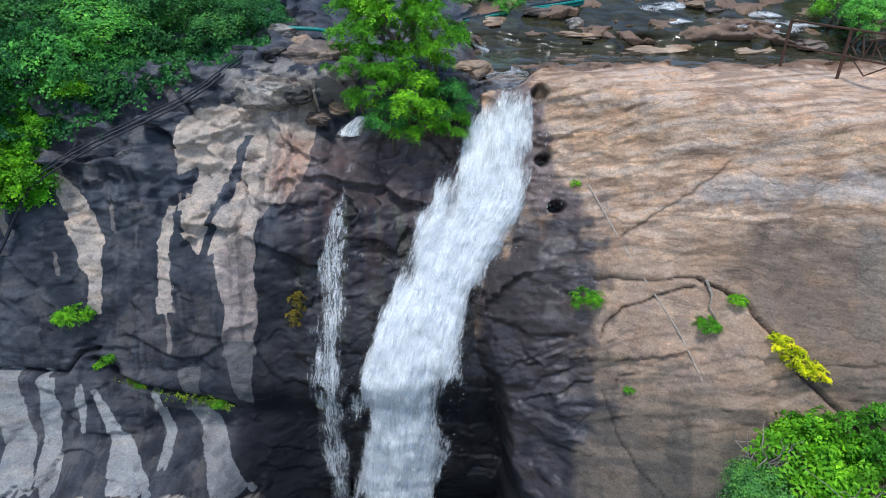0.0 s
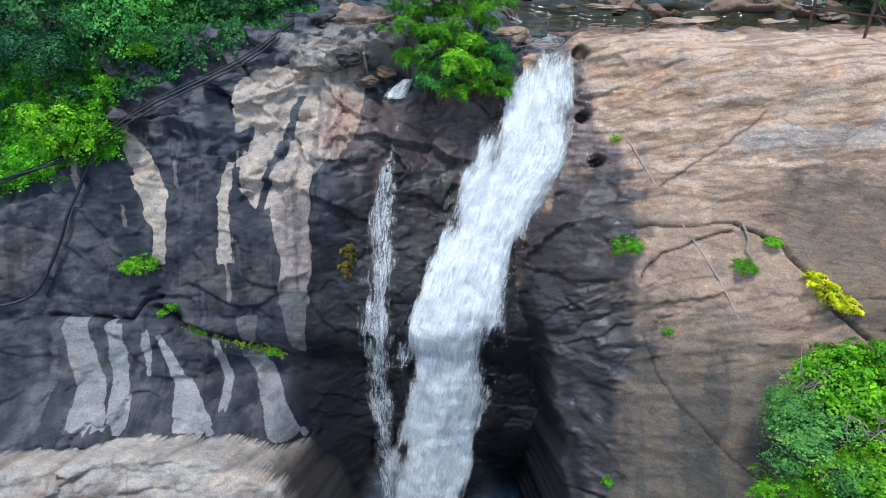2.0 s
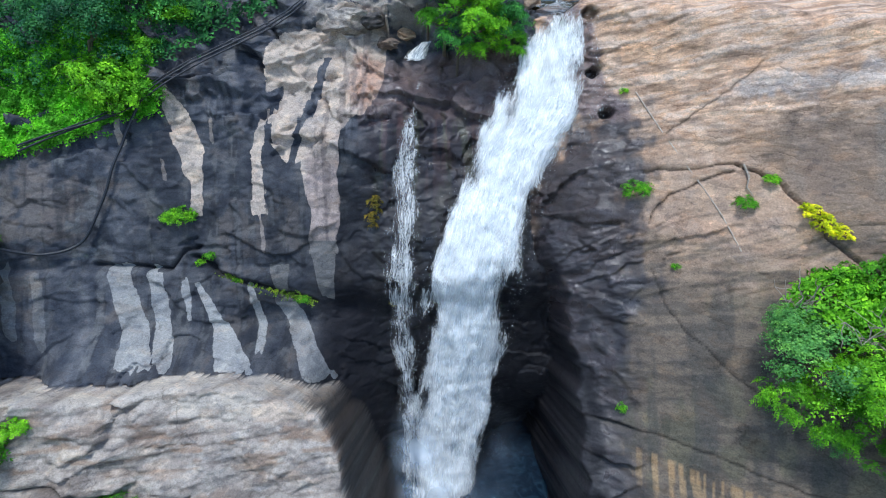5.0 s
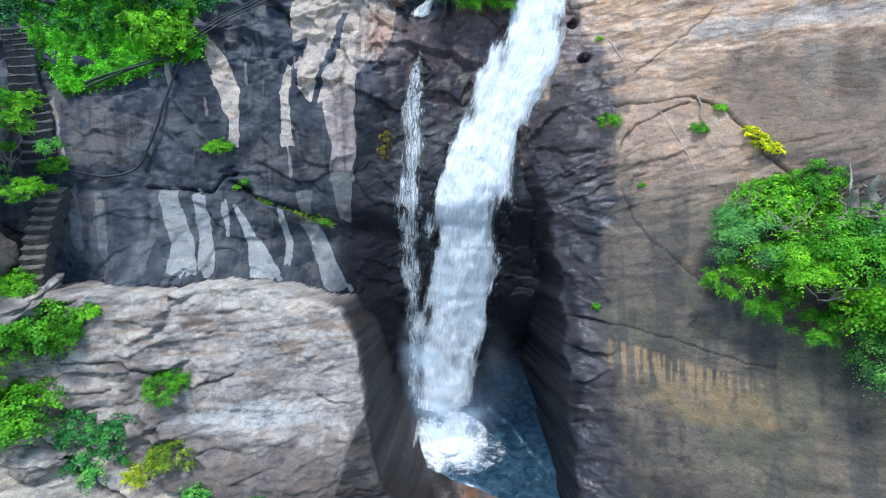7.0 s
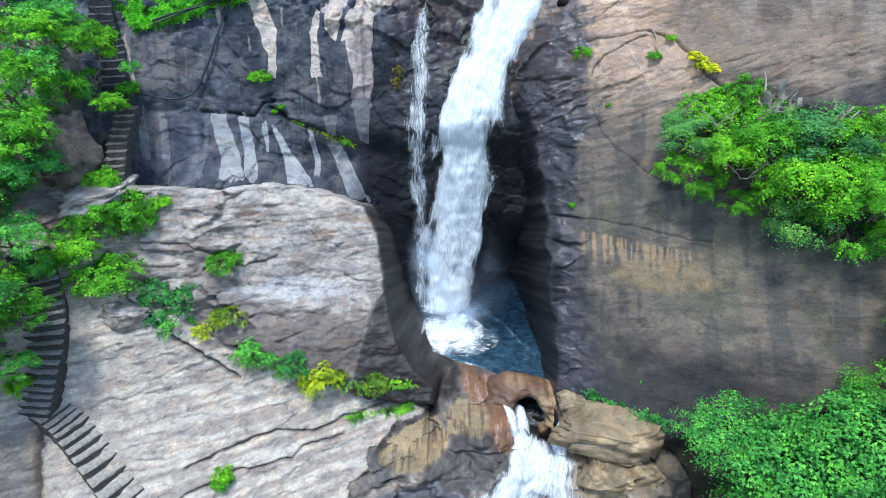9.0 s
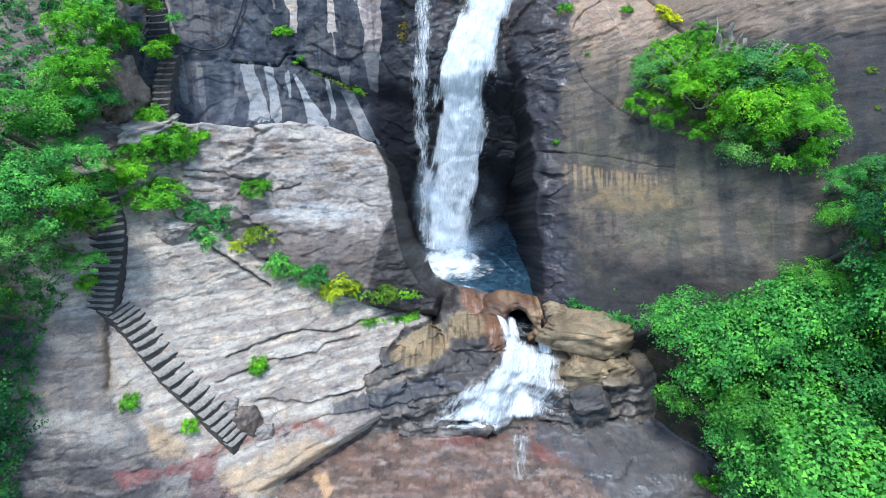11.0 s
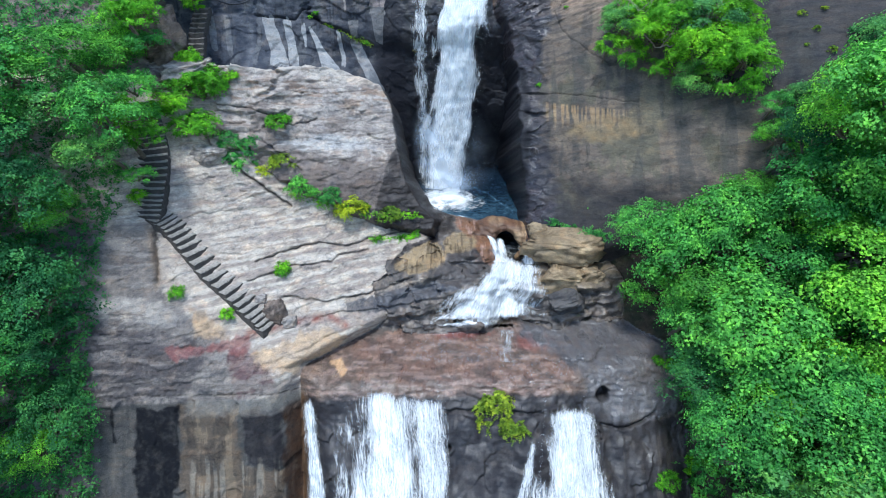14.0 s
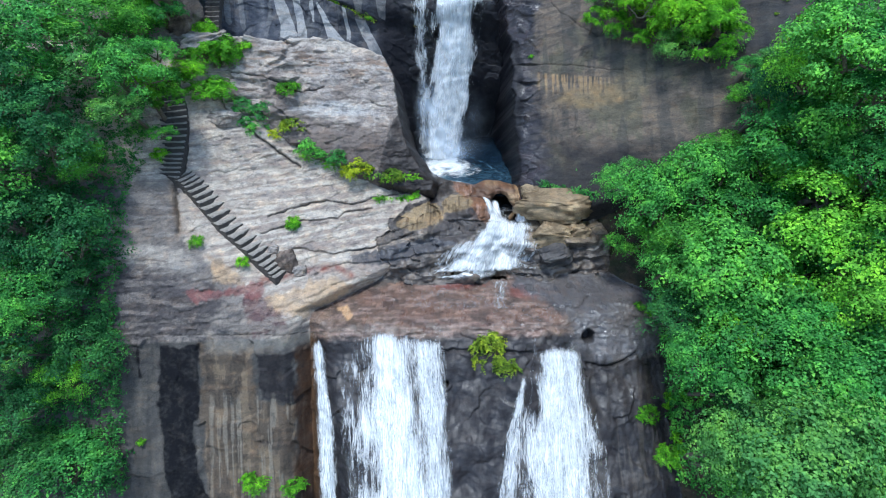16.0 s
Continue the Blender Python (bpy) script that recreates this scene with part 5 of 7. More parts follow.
RIGHT_EDGE = [(9.78, -12.41, 5, 1.64), (9.09, -11.4, 6.5, 1.31), (9.69, -17.2, 2.8, 1.83), (7.4, -19.84, 3, 1.11), (6.35, -17.43, 4.6, 1.4), (6.71, -15.71, 6, 1.28), (12.35, -14.28, 2, 2.1), (12.38, -18.6, 1.5, 2.05), (12.58, -11.72, 1.5, 2.05), (9.96, -9.58, 5, 1.23), (11.44, -9, 1, 1.66), (8.07, -17.49, 3.6, 1.53), (9.76, -19.41, 2, 1.93)]
PALE_TREE = [(8.03, -20.64, 0.6, 2.1), (9.22, -20.75, 0.4, 1.92), (7.08, -20.95, 1, 1.49)]
WALL_TREE = [(5.3, -4.35, 9.2, 0.95), (6.15, -5.0, 8.8, 1.15), (4.75, -5.15, 9.5, 0.55), (5.0, -3.85, 9.6, 0.5), (5.65, -5.6, 9.1, 0.62), (6.35, -6.25, 8.8, 0.5), (5.4, -6.0, 9.3, 0.3), (7.23, -4.9, 8.3, 1.4), (8.12, -5.86, 8, 1.52), (8.11, -4.49, 8, 1.37), (9.04, -5.01, 7.6, 1.19), (8.62, -6.94, 7.4, 1.17), (7.67, -6.92, 8, 0.91), (9.05, -6.38, 7, 1.14)]
LEFT_WOOD = [(-16.69, -6.93, 5.4, 2.08), (-14.99, -6.34, 6, 1.93), (-16.13, -9.96, 4.4, 1.79), (-15.66, -11.12, 4.5, 1.6), (-17.08, -8.44, 5, 1.64), (-15.11, -11.61, 5.5, 1.15), (-16.51, -13.86, 4.7, 2.01), (-15.33, -14.49, 5, 1.84), (-16.88, -16.25, 4.5, 1.8), (-15.3, -15.74, 5.2, 1.44), (-15.21, -18.44, 5.2, 1.55), (-15.95, -19.62, 5, 1.12), (-15.75, -22.68, 4.8, 2.02), (-17.35, -22.32, 4.5, 1.8), (-17.26, -20.28, 4.5, 1.6), (-14.81, -5.5, 8.5, 1.43), (-17.86, -11.92, 4, 2.34), (-18.05, -8.12, 4, 2.34), (-18.34, -17.73, 4, 2.34), (-14.56, -4.63, 9, 1.22)]
LEFT_PALE = [(-14.61, -7.91, 5.6, 1.68), (-13.39, -8.33, 5.6, 1.47), (-13.95, -9.51, 5.8, 1.17), (-16.65, -16.91, 3.6, 1.05), (-16.71, -18.26, 3.6, 0.76), (-14.41, -10.05, 8.3, 0.71)]
TOP_WOOD = [(-9.71, 5.12, 13.3, 1.16), (-8.44, 5.05, 13.8, 1.34), (-7.21, 5.49, 14.6, 1.41), (-6.07, 5.57, 14.8, 1.07), (-5.3, 5.99, 15.5, 0.9), (-8.9, 3.84, 12.9, 1.12), (-7.92, 4.02, 13.5, 0.85), (-7.19, 4.47, 14.3, 0.69), (-9.62, 4.08, 12.5, 0.97), (-5.07, 7.23, 17, 0.82), (-4.66, 7.39, 18, 0.61), (-8.7, 7.73, 16, 1.86), (-10.37, 7.24, 15, 1.74), (-6.73, 8.05, 17, 1.97), (-10.61, 4.56, 12.5, 1.45), (-10.18, 2.74, 12, 1.16), (-4.79, 9.28, 20, 1.74)]
TOP_BRIGHT = [(-9.51, 2.41, 12.7, 0.74), (-9.17, 1.47, 12.6, 0.61), (-9.43, 1.36, 12.2, 0.59), (-8.52, 3.46, 12.9, 0.56), (-9.85, 1.55, 11.9, 0.69), (-7.56, 3.62, 13.7, 0.37), (-9.08, 2.74, 12.8, 0.5)]
TOP_TREE = [(-1.98, 4.73, 12.2, 0.77), (-1.27, 4.85, 12.2, 0.94), (-0.44, 4.65, 12.3, 0.77), (-2.19, 3.87, 12.1, 0.53), (-1.38, 3.9, 12.2, 0.59), (-1.04, 5.67, 12.2, 0.94), (-0.57, 4.12, 12.5, 0.54)]
TOP_TREE_LOW = [(-1.76, 3.36, 12.4, 0.6), (-1.05, 3.3, 12.6, 0.73), (-0.2, 3.22, 13, 0.57), (-0.82, 2.78, 13, 0.57), (-0.07, 2.85, 13.3, 0.39), (-1.42, 2.83, 12.7, 0.49)]
FAR_WOOD = [(1.9, 8.37, 20, 0.54), (11.77, 7.37, 18, 0.87), (11.92, 6.64, 17, 0.82), (12.96, 7.72, 18, 1.05), (0.93, 9.59, 22, 1.06), (12.32, 8.95, 20, 0.97)]
LEFT_MID = [(-13.62, -1.39, 8.6, 0.95), (-13.41, -2.37, 8.7, 0.8), (-13.43, -4.45, 8, 1.07), (-13.19, -5.16, 8.4, 0.78), (-13.15, -2.73, 9.5, 0.67), (-13.2, -7.03, 7.4, 0.88), (-12.68, -9.03, 7, 0.71), (-13, -10.32, 7, 0.57), (-12.84, -1.22, 9.6, 0.84), (-13.49, -0.55, 9.6, 0.84), (-13.54, -2.94, 8, 0.91), (-13.06, -7.94, 8, 0.53), (-13.13, -8.4, 6.5, 0.83), (-13.89, -0.48, 10.0, 0.80), (-12.58, -1.29, 10.0, 0.75), (-13.42, -2.60, 10.0, 0.75), (-12.03, -3.01, 10.0, 0.50), (-14.28, -4.74, 10.0, 0.80), (-14.51, -3.59, 10.0, 0.80), (-11.36, -1.95, 10.0, 0.30), (-13.98, -6.40, 10.0, 0.50)]
BUSHES = [(-11.75, -6.71, 9.8, 0.68), (-12.43, -6.71, 9.49, 0.58), (-12.67, -7.61, 9.03, 0.65), (-11.75, -8.45, 9.29, 0.74), (-12.9, -7.84, 8.91, 0.4), (-10.85, -6.09, 10.42, 0.35), (-8.77, -7.99, 10.37, 0.39), (-12.25, -5.49, 10.12, 0.38), (-12.62, -5.41, 10.03, 0.26), (-11.33, -6.71, 9.97, 0.43), (-8.31, -13.96, 8.65, 0.24), (-13.55, -11.17, 8.02, 0.27)]
BUSHES_HIGH = [(2.79, -1.1, 12.12, 0.32), (4.82, -1.48, 11.2, 0.24), (-8.31, -1.6, 12.74, 0.33), (-8.54, -1.65, 12.69, 0.23), (-8.09, -1.54, 12.79, 0.16), (6.91, -3.24, 9.68, 0.6), (6.32, -3.41, 10.07, 0.55), (5.96, -3.81, 10.12, 0.83), (6.68, -3.97, 9.77, 0.81), (-12.26, -2.29, 11.49, 0.27), (-12.23, -2.92, 11.24, 0.21)]
BUSHES_DARK = [(-10.61, -9.14, 10.14, 0.73), (-10.39, -9.73, 10, 0.52), (-7.98, -10.7, 9.95, 0.38), (-6.66, -11.11, 10.15, 0.38), (-7.41, -10.9, 10.05, 0.24)]
BUSHES_OLIVE = [(-8.63, -9.68, 10.15, 0.48), (-4.29, -11.93, 10.73, 0.43), (-5.32, -11.54, 10.48, 0.21)]
BUSHES_YELLOW = [(-5.83, -11.55, 10.35, 0.53), (-6.26, -11.67, 10.28, 0.24), (-9.37, -10.01, 10, 0.31)]
LEDGE_PLANTS = [(-11.7, -14.72, 6.96, 0.34), (-10.01, -15.55, 7.19, 0.32), (-8.29, -14.12, 8.58, 0.33), (6.44, -17.8, 7.62, 0.32), (5.94, -17.54, 7.5, 0.23), (6.91, -18.04, 7.6, 0.23)]
WALL_TUFTS = [(5.8, -21.54, 6.16, 0.39), (6.4, -23.15, 5.74, 0.53), (6.94, -22.38, 5.99, 0.26), (6.84, -21.01, 6.54, 0.26), (7.24, -20.79, 6.15, 0.22), (6.71, -21.33, 6.51, 0.18), (7.12, -22.8, 5.64, 0.25), (5.43, -21.6, 6.02, 0.17), (-9.53, -24.01, 6.31, 0.54), (-8.08, -24.42, 6.65, 0.48), (-13.62, -22.19, 5.88, 0.17)]
HANGING = [(-0.17, -18.99, 6.57, 0.66), (0.36, -19.62, 6.36, 0.48), (-0.61, -18.88, 6.64, 0.33)]
YELLOW_FLOWERS = [(5.86, -1.68, 10.5, 0.24), (6.08, -1.99, 10.39, 0.25), (6.3, -2.14, 10.25, 0.2), (5.79, -1.56, 10.56, 0.14)]
RIGHT_HIGH = [(11.62, -8.93, 6.95, 1.02), (12.01, -10.32, 6.26, 1.58), (12.82, -8.18, 6.17, 1.18), (11.32, -11.07, 6.72, 1.21), (11.59, -12.13, 4.83, 1.47), (13.84, -6.23, 6.95, 1.23), (10.39, -12.09, 5.87, 0.97), (12.38, -7.23, 6.85, 0.71), (9.95, -9.6, 6.5, 0.95), (11.05, -8.2, 6.5, 0.9), (9.9, -8.3, 6.7, 0.6)]
HANGING_BROWN = [(-3.6, -1.28, 13.4, 0.2), (-3.67, -1.64, 13.43, 0.17), (-3.17, -3.89, 14.31, 0.14)]
MOSS_HIGH = [(11.35, -4.66, 7.62, 0.18), (11.78, -5.3, 7.38, 0.15), (12.15, -6.15, 7.1, 0.17), (12.39, -6.63, 7.01, 0.15), (12.09, -4.53, 7.45, 0.14), (11.42, -5.86, 7.41, 0.12)]
SMALL_TUFTS = [(-7.66, -2.56, 12.97, 0.18), (-7.91, -2.72, 12.96, 0.12), (-7.03, -3.14, 13.05, 0.12), (3.56, -2.82, 11.82, 0.12), (2.6, 1.4, 12.56, 0.11), (5.31, -0.94, 10.99, 0.18), (2.37, -6.16, 12.01, 0.14), (-5.5, -3.71, 13.68, 0.21)]
ROCKS_FOOT = [(-8.43, -15.55, 7.81, 0.51), (-7.89, -15.86, 7.82, 0.32), (-8.98, -14.96, 7.89, 0.24)]
STAIR_BUSHES = [(-13.12, -0.5, 11.7, 0.37), (-13.43, -1.86, 11.29, 0.24), (-12.26, -2.29, 11.49, 0.33), (-12.59, -2.93, 11.08, 0.27), (-12.35, -5.44, 10.11, 0.28), (-10.99, -6.19, 10.47, 0.34)]
CABLE_A = [(-5.12, 4.56, 13.93), (-5.42, 3.76, 13.01), (-6.04, 3.29, 12.96), (-7, 2.71, 12.7), (-7.84, 2.18, 12.42), (-8.48, 1.68, 12.18), (-9.12, 1.15, 12.09), (-9.75, 0.76, 11.99), (-10.86, 0.24, 11.72), (-11.48, -0.09, 11.57)]
CABLE_B = [(-5.05, 4.36, 13.71), (-5.42, 3.66, 13.03), (-6.04, 3.18, 12.96), (-6.99, 2.6, 12.68), (-7.78, 2.09, 12.43), (-8.46, 1.55, 12.16), (-9.13, 1, 12.1), (-9.74, 0.71, 11.98), (-10.85, 0.32, 11.71), (-11.47, 0.03, 11.56)]
CABLE_C = [(-8.65, 1.6, 12.45), (-9.06, 1.16, 12.4), (-9.43, 0.16, 12.31), (-9.74, -0.88, 12.27), (-10.34, -2.13, 12.39), (-10.73, -2.38, 12.22), (-11.23, -2.48, 12.03), (-11.98, -2.3, 11.66)]
PALE_PIPE = [(2.85, 1.39, 12.46), (3.38, 0.23, 11.99), (3.87, -0.71, 11.62), (4.4, -1.58, 11.41), (4.73, -2.45, 11.15)]
STAIR_MAIN = [(-13.71, -7.39, 8.68), (-13.41, -8.23, 8.66), (-13.16, -9.06, 8.6), (-13.06, -10.05, 8.45), (-13.12, -11, 8.26), (-13.17, -11.7, 8.08)]
STAIR_LOW = [(-12.81, -11.82, 8.19), (-12.32, -12.23, 8.16), (-11.68, -12.93, 8.05), (-10.81, -13.91, 7.81), (-9.89, -14.7, 7.68), (-9.2, -15.39, 7.58), (-8.71, -15.88, 7.55)]
STAIR_HIGH = [(-13.29, 1.45, 11.55), (-13.16, 0.89, 11.63), (-13.14, -0.09, 11.7), (-12.83, -0.95, 11.69), (-12.66, -2.1, 11.45)]
STAIR_MID = [(-12.16, -2.93, 11.26), (-12.19, -4.01, 10.75), (-12.11, -5.13, 10.33)]
ROCKS_LOOSE = [(-11.34, -9.36, 9.21, 0.57), (-13.29, -4.52, 9.9, 1.0), (-13.24, -6.54, 9.23, 0.46), (-12.35, -5.85, 9.95, 1.03), (-11.07, -5.82, 10.51, 0.44)]
ROCKS_YELLOW = [(3.27, -13.24, 10.37, 1.38), (2.16, -12.64, 11.24, 0.67), (2.97, -14.49, 10.03, 0.99), (4.01, -14.55, 10.01, 0.63), (2.95, -15.29, 9.61, 0.88)]
ROCKS_TOP = [(-3.4, 4.54, 14.23, 0.62), (-4.53, 5.59, 15.21, 0.37), (-4.42, 4.79, 14.34, 0.35), (-3.78, 5.02, 14.62, 0.35), (-2.92, 4.87, 14.59, 0.35), (0.34, 4.51, 14.74, 0.43), (0.05, 3.88, 13.77, 0.33), (-2.8, 3.4, 14.03, 0.27), (-3.3, 3.08, 13.83, 0.29), (-4.24, 3.49, 13.39, 0.45), (-3.62, 3.52, 13.46, 0.33)]
FOAM = [(1.66, 6.2, 18.26, 0.8), (1.1, 5.93, 17.71, 0.51), (2.27, 6.11, 18.23, 0.44), (3.52, 6, 17.9, 0.35), (7.02, 8.01, 19.52, 0.85), (6.95, 7.29, 18.81, 0.46), (10.05, 7.07, 18.6, 0.9), (8.84, 7.17, 18.65, 0.54), (10.85, 7.06, 18.45, 0.45), (9.96, 7.62, 19.07, 0.46)]
RIVER_STONES = [(3.86, 6.68, 18.28, 0.88), (6.07, 5.96, 17.82, 1.38), (3.74, 7.09, 18.48, 0.25), (1.79, 7.66, 19.75, 1.15), (2.85, 7.83, 19.22, 0.74), (3.17, 5.6, 16.92, 0.41), (9.02, 6.1, 17.93, 1.04), (11.03, 6.42, 18.15, 0.88), (8.51, 7.98, 19.52, 0.57), (8.01, 8.26, 19.68, 0.57)]
TEAL_PIPE = [(0.27, 7.65, 20.04), (1.07, 7.98, 20.48), (2.19, 8.03, 19.97), (3.22, 7.87, 19.2), (4.24, 8.22, 19.67)]
TEAL_PIPE_LEFT = [(-4.58, 5.73, 15.35), (-3.99, 5.72, 15.42), (-3.41, 5.7, 15.51)]
RAIL_BASE = [(7.75, 4.45, 14.09), (8.16, 3.71, 12.66), (9.05, 3.56, 12.44)]
DEAD_TRUNKS = [(6.98, -3.63, 9.61), (7.23, -3.58, 9.44), (7.36, -3.84, 9.35), (7.74, -4.47, 9.04), (7.57, -4.66, 9.12)]
ARCH = [(-0.59, -13.31, 12.3), (-0.27, -12.73, 12.3), (0.24, -12.32, 12.3), (0.88, -12.21, 12.3), (1.49, -12.49, 12.3), (1.95, -13.14, 12.3), (2.18, -14.13, 12.3)]
ROOT = [(4.81, -0.53, 11.27), (4.89, -0.82, 11.19), (4.84, -1.04, 11.2), (4.96, -1.24, 11.15)]


# ---- plants --------------------------------------------------------------------------------------------------------------
def sprays(rng, at, out, size, leaflets=8, droop=0.35, slim=0.3):
    """Leaf sprays: leaflets in pairs along a stalk that sags; their blades face out of the crown and up. One triangle a leaflet."""
    n = len(at)
    face = out / (np.linalg.norm(out, axis=1, keepdims=True) + 1e-6) + 0.26 * rng.normal(size=(n, 3)) + np.array([0, 0, 0.3])
    face /= np.linalg.norm(face, axis=1, keepdims=True)
    way = np.cross(face, rng.normal(size=(n, 3)))
    way = way / (np.linalg.norm(way, axis=1, keepdims=True) + 1e-6) + 0.35 * face
    way /= np.linalg.norm(way, axis=1, keepdims=True)
    side = np.cross(way, face)
    side /= np.linalg.norm(side, axis=1, keepdims=True) + 1e-6
    face = np.cross(side, way)
    long = size * rng.uniform(0.7, 1.35, (n, 1))
    verts = []
    for k in range(leaflets):
        f = 0.15 + 0.85 * (k // 2) / max(1, leaflets // 2 - 1)
        hand = 1.0 if k % 2 else -1.0
        root = at + way * long * f - np.array([0, 0, 1.0]) * droop * long * f * f
        out = side * hand * (0.9 - 0.45 * f) + way * (0.45 + 0.6 * f) - np.array([0, 0, 1.0]) * droop * 0.7 + 0.12 * rng.normal(size=(n, 3))
        out /= np.linalg.norm(out, axis=1, keepdims=True)
        leaf = long * (0.62 - 0.18 * f)
        broad = np.cross(out, face + 0.16 * rng.normal(size=(n, 3)))
        broad /= np.linalg.norm(broad, axis=1, keepdims=True) + 1e-6
        mid = root + out * leaf * 0.45 + face * leaf * 0.08
        verts.append(np.stack([root - broad * leaf * slim * 0.6, mid + broad * leaf * slim * 1.3, root + out * leaf], 1))
    verts = np.stack(verts, 1).reshape(-1, 3)
    return verts, np.arange(len(verts)).reshape(-1, 3)


def crown_mesh(seed, width, height, clumps, per, size, mat, leaflets=8, droop=0.35, slim=0.3):
    rng = np.random.default_rng(seed)
    way = rng.normal(size=(clumps, 3))
    way /= np.linalg.norm(way, axis=1, keepdims=True)
    way[:, 2] = np.where(way[:, 2] < -0.45, -way[:, 2], way[:, 2])
    reach = 0.4 + 0.6 * rng.uniform(0, 1, (clumps, 1)) ** 0.5
    centres = way * reach * np.array([width / 2, width / 2, height / 2])
    radii = rng.uniform(0.10, 0.19, clumps) * width
    which = np.repeat(np.arange(clumps), per)
    out = rng.normal(size=(len(which), 3))
    out[:, 2] = np.abs(out[:, 2]) * 1.0 - 0.32
    out /= np.linalg.norm(out, axis=1, keepdims=True)
    at = centres[which] + out * (radii[which] * rng.uniform(0.55, 1.0, len(which)))[:, None] * np.array([1, 1, 0.7])
    v, f = sprays(rng, at, out * 0.8 + way[which] * 0.5, size, leaflets, droop, slim)
    return mesh_of("crown", v, f, mat, smooth=False), centres


def tube(points, radii, sides=7):
    points = [Vector(p) for p in points]
    verts, faces = [], []
    for k, (p, r) in enumerate(zip(points, radii)):
        way = (points[min(k + 1, len(points) - 1)] - points[max(k - 1, 0)]).normalized()
        side = way.cross(Vector((0.31, 0.84, 0.45))).normalized()
        other = way.cross(side)
        for j in range(sides):
            a = 2 * math.pi * j / sides
            verts.append(tuple(p + float(r) * (math.cos(a) * side + math.sin(a) * other)))
        if k:
            o = (k - 1) * sides
            for j in range(sides):
                faces.append((o + j, o + (j + 1) % sides, o + sides + (j + 1) % sides, o + sides + j))
    return verts, faces


def tube_mesh(name, points, radii, mat, sides=7):
    v, f = tube(points, radii, sides)
    return mesh_of(name, v, f, mat)


def crooked(rng, a, b, bend, steps=6):
    a, b = np.array(a, float), np.array(b, float)
    pts = [a + (b - a) * k / steps + (bend * rng.normal(size=3) if 0 < k < steps else 0) for k in range(steps + 1)]
    return pts


def make_tree(name, label, category, seed, clumps, per, size, mat, branches=4, trunk=True, group="", flat=0.85, **leaf):
    """A tree whose crown is 2 m across and centred on the thing's origin; its trunk hangs below and is stretched to the ground."""
    rng = np.random.default_rng(seed)
    thing = tagged(new(name), label, category, group)
    crown, centres = crown_mesh(seed, 2.0, 2.0 * flat, clumps, per, size, mat, **leaf)
    part("crown", crown, thing)
    for c in centres[rng.permutation(clumps)[:branches]]:
        pts = crooked(rng, (0, 0, -0.55), c * 1.05, 0.07)
        part("branch", tube_mesh("branch", pts, np.linspace(0.045, 0.012, len(pts)), BARK, 6), thing)
    if trunk:
        pts = [(0.0, 0.0, -0.5), (0.02, 0.01, -0.65), (0.0, 0.03, -1.2), (-0.03, 0.0, -2.0)]
        part("trunk", tube_mesh("trunk", pts, [0.045, 0.06, 0.07, 0.085], BARK, 9), thing)
    return thing


def place(thing, spot, turn, used):
    """Puts the first of a kind at its spot, and copies of it at the next ones; the size is the crown's radius."""
    u, v, d, r = spot
    m = Matrix.Translation(world(u, v, d)) @ Matrix.Rotation(turn, 4, "Z")
    if thing.name in used:
        thing = copy_thing(thing, m)
    else:
        used.add(thing.name)
        thing.matrix_basis = m
    thing.scale = (r, r, r * (0.9 + 0.2 * math.sin(7.7 * turn)))
    for child in thing.children:
        if child.name.startswith("trunk"):
            x, y, z = world(u, v, d)
            for k in range(60):
                uu, vv, dd = lean(x, y + 0.13 * k, z - 0.15 * k)
                if dd > float(ground(uu, vv)[0]):
                    break
            child.matrix_basis = Matrix.Rotation(-turn, 4, "Z") @ Matrix.Rotation(math.atan2(0.13, 0.15), 4, "X") @ Matrix.Diagonal((1, 1, max(0.35, (0.2 * k + 0.3) / (2.0 * r)), 1))
    return thing


placed = set()
turns = np.random.default_rng(11)


def plant(kinds, spots, grow=1.0, lift=0.0):
    for k, (u, v, d, r) in enumerate(spots):
        place(kinds[k % len(kinds)], (u, v + lift * r, d - 0.25 * lift * r, r * grow), turns.uniform(0, 6.28), placed)


WOOD = "trees on the slopes"
oaks = [make_tree("tree", "broad leafy green tree on the steep hillside", "tree", k, 32, 66, 0.10, mat, group=WOOD, leaflets=5, slim=0.44) for k, mat in ((3, LEAF), (4, LEAF_FRESH), (9, LEAF))]
darks = [make_tree("tree", "dark green leafy tree in the shade of the cliff", "tree", k, 32, 66, 0.10, LEAF_DARK, group=WOOD, leaflets=5, slim=0.44) for k in (5, 6)]
pales = [make_tree("tree", "pale green tree with drooping leaf sprays", "tree", k, 34, 62, 0.10, LEAF_PALE, group=WOOD, droop=0.6, leaflets=5, slim=0.44) for k in (7,)]
feathery = [make_tree("tree", "bright green feathery tree at the lip of the falls", "tree", k, 24, 60, 0.115, LEAF_BRIGHT, group=WOOD, leaflets=7, slim=0.32) for k in (12, 13)]
bushes = [make_tree("bush", "bright green leafy bush rooted in the rock", "bush", k, 28, 24, 0.19, LEAF_BRIGHT, 3, False, "bushes on the rock", 0.8, leaflets=6, slim=0.34) for k in (21, 22)]
dark_bushes = [make_tree("bush", "dark green shrub rooted in a rock crack", "bush", k, 28, 24, 0.19, LEAF, 3, False, "bushes on the rock", 0.8, droop=0.6, leaflets=6, slim=0.34) for k in (23,)]
olive_bushes = [make_tree("bush", "olive green shrub on a rock ledge", "bush", k, 28, 32, 0.15, LEAF_OLIVE, 3, False, "bushes on the rock", 0.8) for k in (24,)]
